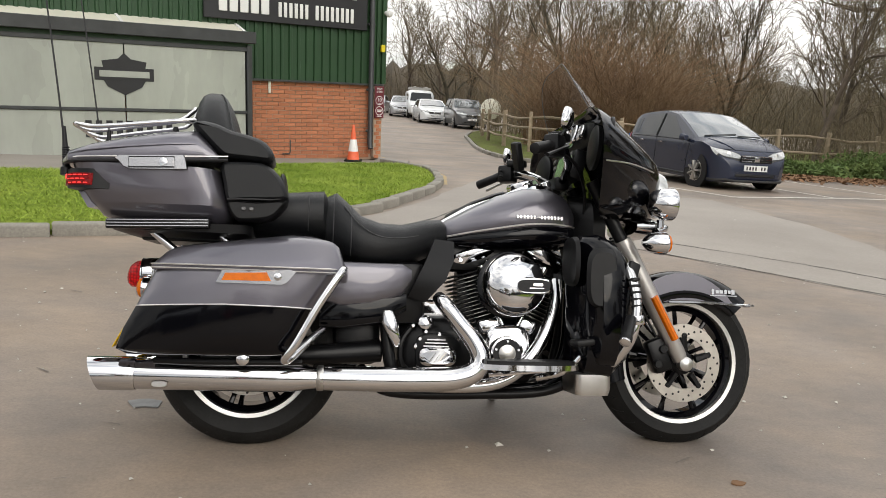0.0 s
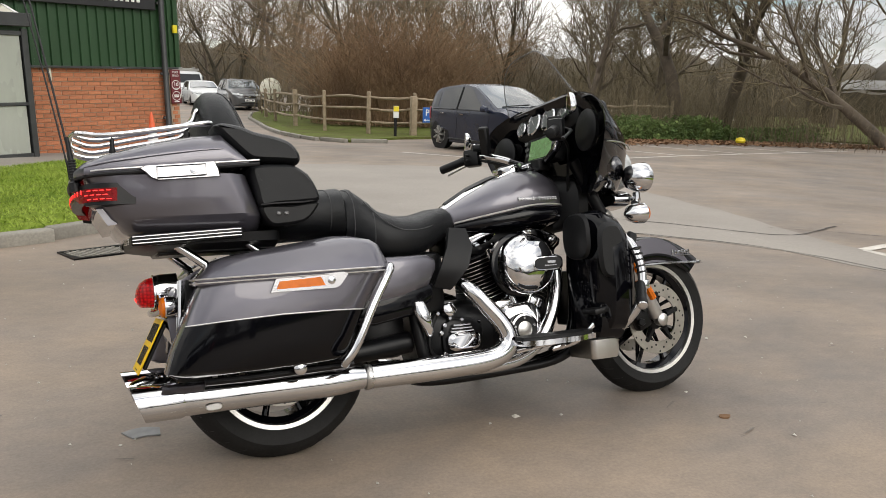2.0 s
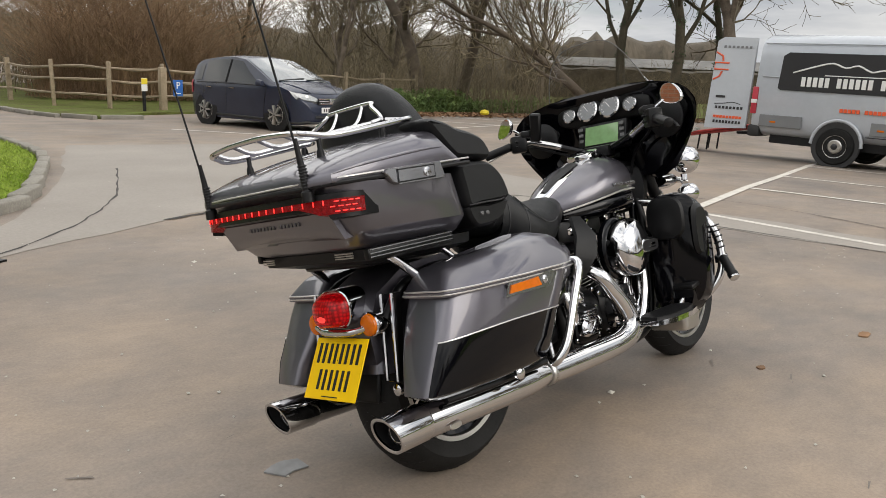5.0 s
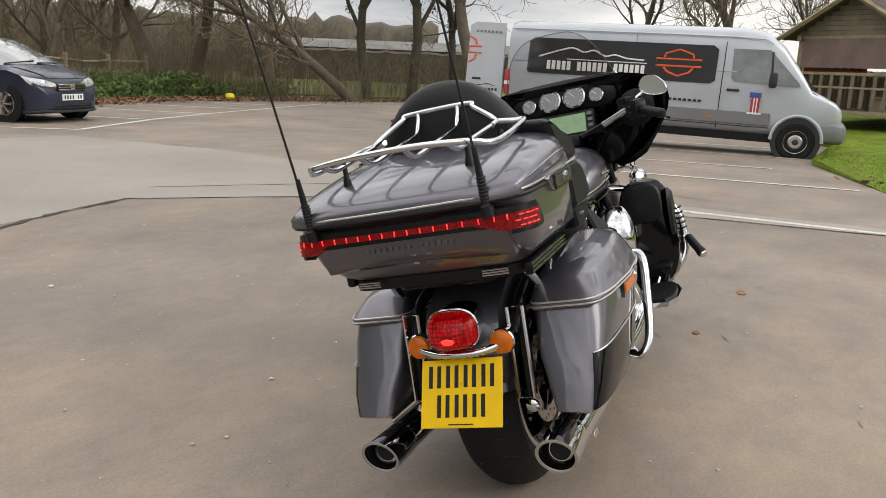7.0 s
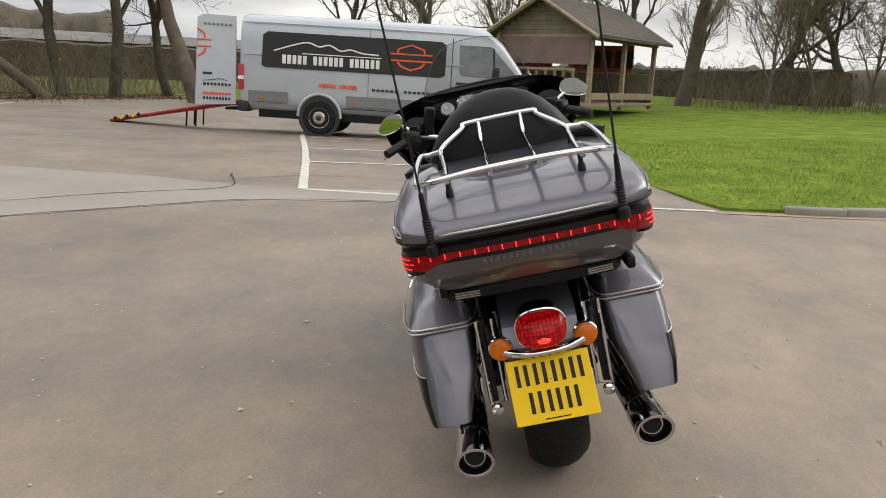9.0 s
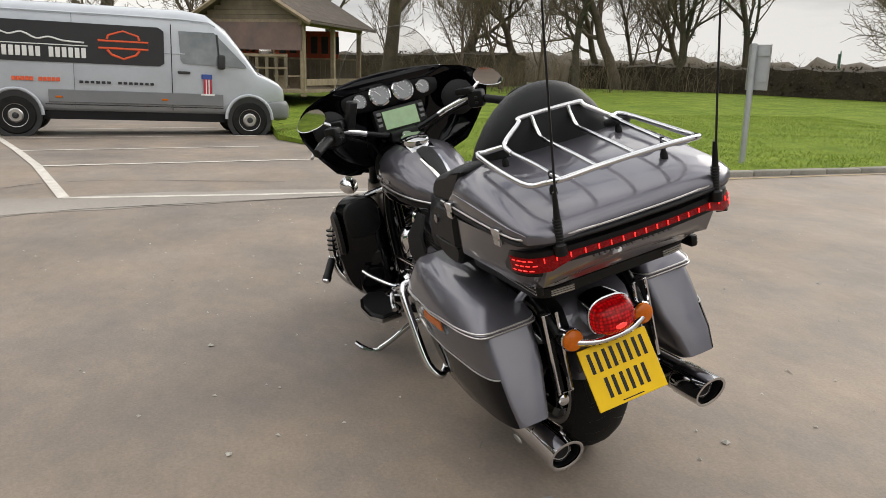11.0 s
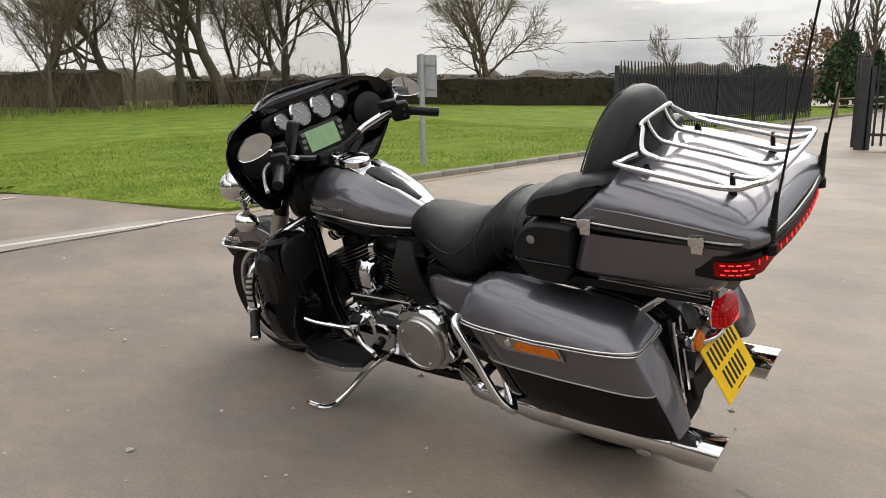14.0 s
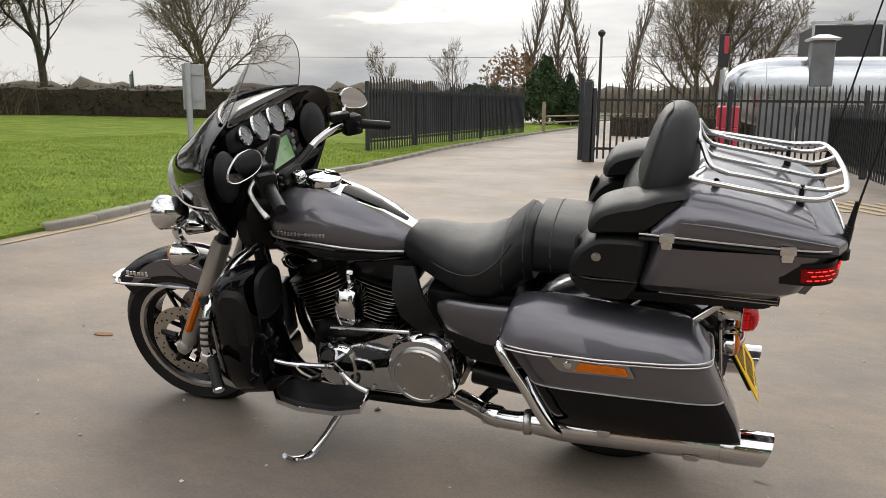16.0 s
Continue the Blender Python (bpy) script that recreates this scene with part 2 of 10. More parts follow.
    if rough_var:
        rn = noise_node(scale * 2.3)
        rr = n.new("ShaderNodeMapRange")
        rr.inputs[3].default_value, rr.inputs[4].default_value = max(0.02, rough - rough_var), min(1, rough + rough_var)
        l.new(rn.outputs[0], rr.inputs[0])
        l.new(rr.outputs[0], p.inputs["Roughness"])
    if bump:
        bn = noise_node(bump_scale, 3, 0.6)
        b = n.new("ShaderNodeBump")
        b.inputs["Strength"].default_value, b.inputs["Distance"].default_value = bump, 0.01
        l.new(bn.outputs[0], b.inputs["Height"])
        l.new(b.outputs[0], p.inputs["Normal"])
    if flakes:
        fl = n.new("ShaderNodeTexVoronoi")
        fl.inputs["Scale"].default_value = 900
        l.new(src, fl.inputs[0])
        b = n.new("ShaderNodeBump")
        b.inputs["Strength"].default_value, b.inputs["Distance"].default_value = flakes, 0.001
        l.new(fl.outputs["Color"], b.inputs["Height"])
        l.new(b.outputs[0], p.inputs["Normal"])
    return m


PAINT = mat("charcoal_pearl_paint", (0.114, 0.108, 0.128), 0.42, 0.8, coat=1.0, var=0.06, scale=3, flakes=0.10)
PAINT.node_tree.nodes["Principled BSDF"].inputs["Coat IOR"].default_value = 1.55
PAINT.node_tree.nodes["Principled BSDF"].inputs["Coat Roughness"].default_value = 0.025
BLACK = mat("black_gloss_paint", (0.002, 0.002, 0.003), 0.06, 0.0, spec=0.26, var=0.1, scale=5)
CHROME = mat("chrome", (0.62, 0.62, 0.63), 0.06, 1.0, rough_var=0.03, scale=6)
STEEL = mat("brushed_alloy", (0.50, 0.49, 0.47), 0.33, 1.0, var=0.08, scale=12, rough_var=0.1)
FORK = mat("silver_fork_paint", (0.42, 0.40, 0.38), 0.35, 0.7, var=0.05)
DARKMETAL = mat("black_powder_coat", (0.004, 0.004, 0.0045), 0.34, 0.1, var=0.3, scale=20, bump=0.05, bump_scale=200, spec=0.25)
FIN = mat("engine_fin_black", (0.006, 0.006, 0.0065), 0.42, 0.1, var=0.2, spec=0.25)
FINEDGE = mat("machined_fin_edge", (0.45, 0.44, 0.42), 0.3, 1.0)
LEATHER = mat("black_vinyl", (0.0065, 0.007, 0.008), 0.42, 0.0, var=0.12, scale=6, bump=0.18, bump_scale=420, rough_var=0.06, spec=0.26)
STITCH = mat("seam_thread", (0.028, 0.028, 0.03), 0.6)
RUBBER = mat("tyre_rubber", (0.011, 0.0108, 0.0105), 0.68, 0.0, var=0.3, scale=9, fine=0.25, fine_scale=90, bump=0.1, bump_scale=150, spec=0.2)
PLASTIC = mat("black_plastic", (0.005, 0.005, 0.0055), 0.46, 0.0, var=0.2, scale=15, bump=0.06, bump_scale=300, spec=0.25)
REDLENS = mat("red_lens", (0.10, 0.001, 0.002), 0.25, 0.0, spec=0.15, emit=(1.0, 0.006, 0.008), power=0.055, var=0.6, scale=110, bump=0.4, bump_scale=200)
TAILLENS = mat("lit_faceted_red_lens", (0.12, 0.001, 0.002), 0.18, 0.0, spec=0.25, emit=(1.0, 0.008, 0.012), power=0.24, var=0.5, scale=90, bump=0.15, bump_scale=160)
tl_n, tl_l = TAILLENS.node_tree.nodes, TAILLENS.node_tree.links
tl_v, tl_m, tl_c = tl_n.new("ShaderNodeTexVoronoi"), tl_n.new("ShaderNodeMapRange"), tl_n.new("ShaderNodeTexCoord")
tl_v.inputs["Scale"].default_value, tl_v.inputs["Randomness"].default_value = 95, 0.25
tl_m.inputs[1].default_value, tl_m.inputs[2].default_value, tl_m.inputs[3].default_value, tl_m.inputs[4].default_value = 0.1, 0.6, 0.38, 0.06
tl_l.new(tl_c.outputs["Object"], tl_v.inputs[0])
tl_l.new(tl_v.outputs["Distance"], tl_m.inputs[0])
tl_l.new(tl_m.outputs[0], tl_n["Principled BSDF"].inputs["Emission Strength"])
REDLED = mat("lit_red_led", (0.9, 0.05, 0.05), 0.2, emit=(1.0, 0.025, 0.02), power=0.95)
AMBER = mat("amber_lens", (0.56, 0.125, 0.004), 0.20, 0.0, spec=0.3, coat=0.15, var=0.1, scale=80)
YPLATE = mat("yellow_plate", (0.80, 0.50, 0.002), 0.42, 0.0, spec=0.25, var=0.05, scale=9)
INK = mat("black_ink", (0.007, 0.007, 0.008), 0.5, spec=0.3)
SILVERLINE = mat("silver_pinstripe", (0.58, 0.56, 0.55), 0.28, 0.6)
DISC = mat("brake_disc", (0.40, 0.37, 0.33), 0.32, 1.0, var=0.1, scale=30)
GAUGE = mat("gauge_face", (0.15, 0.155, 0.16), 0.35, 0.2, coat=1.0, var=0.1, scale=40)
SCREEN = mat("lit_map_screen", (0.05, 0.12, 0.05), 0.15, coat=1.0, emit=(0.32, 0.50, 0.22), power=0.26, var=0.3, scale=30)
MIRROR = mat("mirror_glass", (0.55, 0.56, 0.57), 0.02, 1.0)
# darker than CHROME, so that bright sky reflections come out grey through the colour
SATIN = mat("toned_down_satin_chrome", (0.34, 0.34, 0.35), 0.22, 1.0, rough_var=0.05, scale=8)
GREYPLATE = mat("grey_insert", (0.12, 0.12, 0.12), 0.4, 0.4)


def clear_glass(name, color, density):
    """Thin tinted sheet: mostly see-through, glossier at a glancing view."""
    m = bpy.data.materials.new(name)
    m.use_nodes = True
    n, l = m.node_tree.nodes, m.node_tree.links
    n.clear()
    o, mx = n.new("ShaderNodeOutputMaterial"), n.new("ShaderNodeMixShader")
    tr, gl = n.new("ShaderNodeBsdfTransparent"), n.new("ShaderNodeBsdfGlossy")
    lw = n.new("ShaderNodeLayerWeight")
    pw, ma = n.new("ShaderNodeMath"), n.new("ShaderNodeMath")
    lw.inputs[0].default_value = 0.5
    pw.operation, ma.operation = 'POWER', 'MULTIPLY_ADD'
    pw.inputs[1].default_value = 5.0
    ma.inputs[1].default_value, ma.inputs[2].default_value = 0.35, 0.02
    tr.inputs[0].default_value = (*[c * (1 - density) for c in color], 1)
    gl.inputs["Roughness"].default_value = 0.03
    l.new(lw.outputs["Facing"], pw.inputs[0])
    l.new(pw.outputs[0], ma.inputs[0])
    l.new(ma.outputs[0], mx.inputs[0])
    l.new(tr.outputs[0], mx.inputs[1])
    l.new(gl.outputs[0], mx.inputs[2])
    l.new(mx.outputs[0], o.inputs[0])
    return m


SCREENGLASS = clear_glass("smoked_windscreen", (0.96, 0.955, 0.95), 0.07)
CARGLASS = mat("dark_car_glass", (0.005, 0.007, 0.008), 0.03, 0.0, spec=0.5, var=0.4, scale=2)
# the sky's reflection in car windscreens is put into this paler base colour
SKYTONEGLASS = mat("windscreen_glass_with_sky_tone", (0.035, 0.045, 0.048), 0.03, 0.0, spec=0.6, coat=1.0, color2=(0.10, 0.115, 0.12), scale=1.4)
CLEARLENS = mat("clear_lens", (0.42, 0.43, 0.42), 0.08, 0.3, coat=1.0, var=0.3, scale=30)
# ---- ground ----
TARMAC = mat("worn_brown_grey_tarmac", (0.164, 0.139, 0.117), 0.62, 0.0, var=0.0, scale=0.55, color2=(0.248, 0.210, 0.177), fine=0.16,
             fine_scale=75, bump=0.12, bump_scale=120, rough_var=0.15, spec=0.35)
tn, tk = TARMAC.node_tree.nodes, TARMAC.node_tree.links            # brown and grey blotches, worn streaks
t_bsdf = tn["Principled BSDF"]
t_src = t_bsdf.inputs["Base Color"].links[0].from_socket
t_tc, t_map = tn.new("ShaderNodeTexCoord"), tn.new("ShaderNodeMapping")
t_map.inputs["Rotation"].default_value, t_map.inputs["Scale"].default_value = (0, 0, 0.5), (1.0, 1.5, 1.0)
tk.new(t_tc.outputs["Object"], t_map.inputs[0])
for t_scale, t_lo, t_hi in ((0.45, (0.86, 0.88, 0.91, 1), (1.15, 1.09, 1.01, 1)), (1.9, (0.88, 0.89, 0.92, 1), (1.11, 1.08, 1.04, 1)), (0.16, (0.90, 0.91, 0.93, 1), (1.08, 1.06, 1.03, 1)), (9.0, (0.92, 0.92, 0.92, 1), (1.07, 1.06, 1.05, 1))):
    t_no, t_mr, t_mx, t_mul = tn.new("ShaderNodeTexNoise"), tn.new("ShaderNodeMapRange"), tn.new("ShaderNodeMix"), tn.new("ShaderNodeVectorMath")
    t_no.inputs["Scale"].default_value, t_no.inputs["Detail"].default_value, t_no.inputs["Roughness"].default_value = t_scale, 8, 0.62
    t_mr.inputs[1].default_value, t_mr.inputs[2].default_value = 0.33, 0.67
    t_mx.data_type, t_mul.operation = 'RGBA', 'MULTIPLY'
    t_mx.inputs["A"].default_value, t_mx.inputs["B"].default_value = t_lo, t_hi
    tk.new(t_map.outputs[0], t_no.inputs[0])
    tk.new(t_no.outputs[0], t_mr.inputs[0])
    tk.new(t_mr.outputs[0], t_mx.inputs["Factor"])
    tk.new(t_src, t_mul.inputs[0])
    tk.new(t_mx.outputs["Result"], t_mul.inputs[1])
    t_src = t_mul.outputs[0]
tk.new(t_src, t_bsdf.inputs["Base Color"])
CONCRETE = mat("pale_concrete_apron", (0.222, 0.198, 0.173), 0.75, 0.0, color2=(0.285, 0.257, 0.226), scale=0.6, fine=0.10, fine_scale=30, bump=0.12, bump_scale=110)
EARTH = mat("winter_field", (0.055, 0.062, 0.022), 0.95, var=0.35, scale=0.15, fine=0.3, fine_scale=3)
TURF = mat("mown_turf", (0.080, 0.128, 0.012), 0.95, spec=0.1, color2=(0.165, 0.215, 0.030), scale=1.6, fine=0.5, fine_scale=11, bump=0.9, bump_scale=34)
GRASS = mat("grass_blades", (0.135, 0.210, 0.020), 0.75, spec=0.15, color2=(0.28, 0.35, 0.07), scale=1.3, island=0.5)
VERGE = mat("patchy_verge_grass", (0.085, 0.078, 0.032), 0.95, spec=0.1, color2=(0.105, 0.135, 0.030), scale=1.6, fine=0.4, fine_scale=22, bump=0.6, bump_scale=50)
KERB = mat("concrete_kerb", (0.22, 0.205, 0.175), 0.85, var=0.15, scale=5, fine=0.2, fine_scale=50, bump=0.4, bump_scale=70, island=0.15)
LINE = mat("worn_white_line", (0.60, 0.565, 0.51), 0.75, color2=(0.42, 0.39, 0.345), scale=9, fine=0.12, fine_scale=60)
YLINE = mat("faded_yellow_line", (0.42, 0.30, 0.12), 0.8, color2=(0.27, 0.22, 0.15), scale=6, fine=0.15, fine_scale=50)
LEAF = mat("brown_dead_leaves", (0.14, 0.075, 0.035), 0.9, color2=(0.22, 0.12, 0.06), scale=6, island=0.4)
CRACK = mat("dark_tarmac_joint", (0.045, 0.040, 0.036), 0.9, var=0.3, scale=8)
STAIN = mat("dull_grey_patch", (0.17, 0.17, 0.17), 0.55, var=0.2, scale=20)
RUBBERMARK = mat("faint_tyre_scuff", (0.140, 0.121, 0.105), 0.7, var=0.2, scale=20)
WHITECHIP = mat("pale_grit", (0.38, 0.36, 0.32), 0.8, island=0.4, var=0.1)


def sheet(name, outline, z, material, label, category, kind="structure", depth=0.0):
    g = Geo()
    g.prism(outline, "z", z - (depth or 0.002), z)
    return solid(name, g, material, label, category, kind, angle=0)


def road_h(x, y):
    """The yard falls away gently towards the van, and rises to the far parking."""
    k = max(0.0, min(1.0, (11.0 - y) / 4.0)) * max(0.0, min(1.0, (y + 30.0) / 20.0))
    return -0.027 * max(0.0, min(8.5, x - 7.0)) * k + max(0.0, (y - 38) * 0.018)


def settle(x, y):
    """A place read on the level, carried on to the falling ground."""
    k = 1 - min(0.0, road_h(x, y)) / 1.2
    return (-3.0 + (x + 3.0) * k, 0.3 + (y - 0.3) * k)


def terrain(xs, ys, h):
    g = Geo()
    g.v = [(x, y, h(x, y)) for y in ys for x in xs]
    n = len(xs)
    g.f = [(j * n + i, j * n + i + 1, (j + 1) * n + i + 1, (j + 1) * n + i) for j in range(len(ys) - 1) for i in range(n - 1)]
    return g


solid("ground", terrain([-500, -60, 0, 6, 7, 8.5, 10, 12, 14, 16, 20, 40, 500], [-500, -31, -25, -18, -10, 0, 6, 7, 9, 11, 12, 40, 500], lambda x, y: -0.03 + (1.25 * road_h(x, y) - 0.05 if 6.5 < x and road_h(x, y) < -0.001 else 0.0)), EARTH,
      "rough winter grassland reaching to the horizon", "ground", "structure", angle=30)
# the tarmac yard
solid("road", terrain([-30, -8, 0, 3, 5, 7, 8.5, 10, 11.5, 13, 14.5, 15.5, 20, 40], [-60, -30, -20, -10, -6, -2, 0, 2, 4, 6, 7, 8, 9, 10, 11, 14, 20, 38, 50, 70, 110], road_h), TARMAC,
      "worn brownish grey tarmac yard with scuffs and grit", "tarmac", "structure", angle=30)


def ragged(pts, amp, step=0.25, seed=1):
    """An outline with small irregularities along it."""
    rnd = random.Random(seed)
    out = []
    for i, p in enumerate(pts):
        q = pts[(i + 1) % len(pts)]
        d = math.dist(p, q)
        n = max(1, int(d / step))
        for s in range(n):
            t = s / n
            out.append((p[0] + (q[0] - p[0]) * t + rnd.uniform(-amp, amp), p[1] + (q[1] - p[1]) * t + rnd.uniform(-amp, amp)))
    return out


# paler apron between the bike and the marked bays
sheet("road_apron", ragged([(-1.6, 3.4), (0.4, 4.4), (1.75, 4.65), (2.9, 3.5), (3.8, 2.4), (4.15, 0.6), (4.4, -1.2), (4.75, -1.3), (4.75, 1.6),
                            (4.55, 2.5), (4.9, 4.2), (5.2, 6.5), (5.0, 9.5), (1.2, 10.4), (0.2, 7.2), (-0.4, 5.7)], 0.035, 0.3, 4), 0.004, CONCRETE,
      "paler worn concrete apron beside the tarmac", "concrete")
# ---- motorcycle ----
BIKE = Matrix.Translation((0, 0, 0)) @ pose(0, 0, 0, 0, 0, 4.4) @ pose(0, 0, 0, -14, 0, 0) @ Matrix.Translation((0, 0.012, 0))
bike = thing("motorcycle", BIKE, "charcoal and black touring motorcycle leaning on its side stand", "motorcycle")


def wheel(cx, cz, r, half, rim_r, name, discs):
    """A cast wheel: the rim carries tyre, spokes, hub and discs."""
    c = (cx, 0, cz)
    g = Geo()
    for s in (1, -1):
        g.lathe([(rim_r - 0.006, s * (half - 0.028)), (rim_r + 0.012, s * (half - 0.012)), (rim_r + 0.006, s * (half - 0.004)), (rim_r - 0.008, s * (half - 0.006)),
                 (rim_r - 0.013, s * (half - 0.025))], c, (0, 1, 0), 56, True)
    rim = part("wheel_rim", g, STEEL, bike, "machined silver rim edge of a black cast wheel")
    # tread profile, wrapped round
    prof = [(rim_r - 0.006, -half + 0.012), (rim_r + 0.02, -half), ((r + rim_r) / 2, -half - 0.008), (r - 0.035, -half + 0.004), (r - 0.012, -half * 0.62), (r, -half * 0.2),
            (r, half * 0.2), (r - 0.012, half * 0.62), (r - 0.035, half - 0.004), ((r + rim_r) / 2, half + 0.008), (rim_r + 0.02, half), (rim_r - 0.006, half - 0.012)]
    part("tyre", Geo().lathe(prof, c, (0, 1, 0), 72, True), RUBBER, rim)
    g = Geo()                                       # groove shade drawn as slim black bars sunk in the crown
    for i in range(30):
        a = 2 * math.pi * i / 30
        for s in (1, -1):
            pts = []
            for q in range(4):
                aa = a + s * 0.05 + q * 0.045
                y = s * (0.006 + q * half * 0.24)
                k_ = abs(y) / half
                rr = r - 0.0008 - (0.012 * max(0.0, k_ - 0.2) / 0.42 if k_ < 0.62 else 0.012 + 0.023 * (k_ - 0.62) / 0.35)
                pts.append((cx + rr * math.cos(aa), y, cz + rr * math.sin(aa)))
            g.tube(pts, 0.0022, 4, 0)
    part("tread_groove", g, INK, rim, "slanted black bars for the shade in the tread grooves")
    barrel = Geo().lathe([(rim_r - 0.012, -half + 0.02), (rim_r - 0.032, -half + 0.035), (rim_r - 0.032, half - 0.035), (rim_r - 0.012, half - 0.02)], c, (0, 1, 0), 48, True)
    part("rim_well", barrel, BLACK, rim)
    part("hub", Geo().lathe([(0.03, -0.085), (0.045, -0.075), (0.04, -0.03), (0.04, 0.03), (0.045, 0.075), (0.03, 0.085)], c, (0, 1, 0), 24), DARKMETAL, rim)
    for i in range(9):
        a = 2 * math.pi * (i + 0.4) / 9
        for d in (-0.075, 0.075):
            ca, sa = math.cos(a), math.sin(a)
            cb, sb = math.cos(a + d), math.sin(a + d)
            g = Geo().tube([(cx + 0.035 * ca, 0.02 if d > 0 else -0.02, cz + 0.035 * sa), (cx + 0.12 * cb, 0.028 if d > 0 else -0.028, cz + 0.12 * sb),
                            (cx + (rim_r - 0.02) * cb, half - 0.045 if d > 0 else -half + 0.045, cz + (rim_r - 0.02) * sb)], (0.011, 0.008, 0.009), 6, 4)
            part("spoke", g, BLACK, rim)
    for y, rr in discs:
        disc = part("brake_disc", Geo().lathe([(rr * 0.66, y - 0.0025), (rr - 0.001, y - 0.0025), (rr, y), (rr - 0.001, y + 0.0025), (rr * 0.66, y + 0.0025), (rr * 0.655, y)], c, (0, 1, 0), 48, True), DISC, rim)
        for i in range(36):
            a = 2 * math.pi * i / 36
            q = rr * (0.93, 0.84, 0.75)[i % 3]
            part("drill_hole", Geo().cyl((cx + q * math.cos(a), y - 0.0035, cz + q * math.sin(a)), (cx + q * math.cos(a), y + 0.0035, cz + q * math.sin(a)), 0.0045, 8), INK, disc)
        for i in range(5):
            g = Geo()
            a = 2 * math.pi * i / 5 + 0.3
            g.tube([(cx + 0.05 * math.cos(a), y * 0.96, cz + 0.05 * math.sin(a)), (cx + rr * 0.7 * math.cos(a), y, cz + rr * 0.7 * math.sin(a))], (0.016, 0.011), 6, 0)
            g.cyl((cx + rr * 0.7 * math.cos(a), y - 0.008, cz + rr * 0.7 * math.sin(a)), (cx + rr * 0.7 * math.cos(a), y + 0.008, cz + rr * 0.7 * math.sin(a)), 0.011, 8)
            part("disc_carrier", g, DARKMETAL, disc)
    return rim


FX, FZ, RX, RZ = 0.775, 0.303, -0.80, 0.310
wheel(FX, FZ, 0.310, 0.062, 0.222, "front", ((-0.088, 0.145), (0.088, 0.145)))
wheel(RX, RZ, 0.318, 0.088, 0.212, "rear", ((-0.10, 0.14),))

# front fender: an arched shell with a silver lip
def arch(cx, cz, rad, half, a0, a1, n, drop=0.05, tip=None):
    rings = []
    for i in range(n + 1):
        a = radians(a0 + (a1 - a0) * i / n)
        rr = rad + (tip(i / n) if tip else 0)
        w = half
        ring = []
        for k in range(9):
            b = -math.pi / 2 + math.pi * k / 8
            y = w * math.copysign(abs(math.sin(b)) ** 0.75, math.sin(b))
            d = rr - drop * (1 - abs(math.cos(b)) ** 0.55)
            ring.append((cx + d * math.cos(a), y, cz + d * math.sin(a)))
        inner = []
        for (x, y, z) in reversed(ring):
            v = Vector((x - cx, 0, z - cz)).normalized()
            inner.append((x - v.x * 0.006, y * 0.95, z - v.z * 0.006))
        rings.append(ring + inner)
    return rings


fender = part("front_fender", Geo().loft(arch(FX, FZ, 0.338, 0.083, 42, 196, 26, 0.10, lambda t: 0.03 * (1 - t) ** 4)), BLACK, bike, "black painted front fender with a silver edge")
for s in (1, -1):
    pts = [(FX + 0.300, s * 0.03, FZ + 0.222), (FX + 0.26, s * 0.075, FZ + 0.218), (FX + 0.10, s * 0.0845, FZ + 0.226), (FX - 0.06, s * 0.086, FZ + 0.226)]
    part("fender_trim", Geo().tube(pts, 0.006, 6, 6), CHROME, fender)
    g = Geo()                                       # side panel down to the trim
    arcp = [(FX + 0.27 * math.cos(radians(q)), FZ + 0.335 * math.sin(radians(q))) for q in range(42, 176, 8)]
    g.prism([(FX + 0.285, FZ + 0.215)] + arcp + [(FX - 0.26, FZ + 0.10), (FX - 0.08, FZ + 0.225)], "y", s * 0.074, s * 0.081)
    part("fender_side", g, PAINT, fender, "charcoal side panel of the fender")
    g = Geo()
    for k, (x, w, h) in enumerate(((0.118, 0.012, 0.022), (0.136, 0.014, 0.013), (0.152, 0.016, 0.013), (0.170, 0.012, 0.017), (0.185, 0.012, 0.013), (0.2, 0.014, 0.018))):
        g.box((FX + x, s * 0.083, FZ + 0.268), (w, 0.004, h), 0.001)
    g.box((FX + 0.16, s * 0.083, FZ + 0.254), (0.11, 0.004, 0.003))
    part("fender_badge", g, CHROME, fender, "small chrome script badge")
g = Geo().loft([rrect(FX + 0.25, FX + 0.325, -0.04, 0.04, 0.02, FZ + 0.216), rrect(FX + 0.25, FX + 0.325, -0.04, 0.04, 0.02, FZ + 0.224)])
part("fender_tip", g, CHROME, fender, "chrome fender tip")

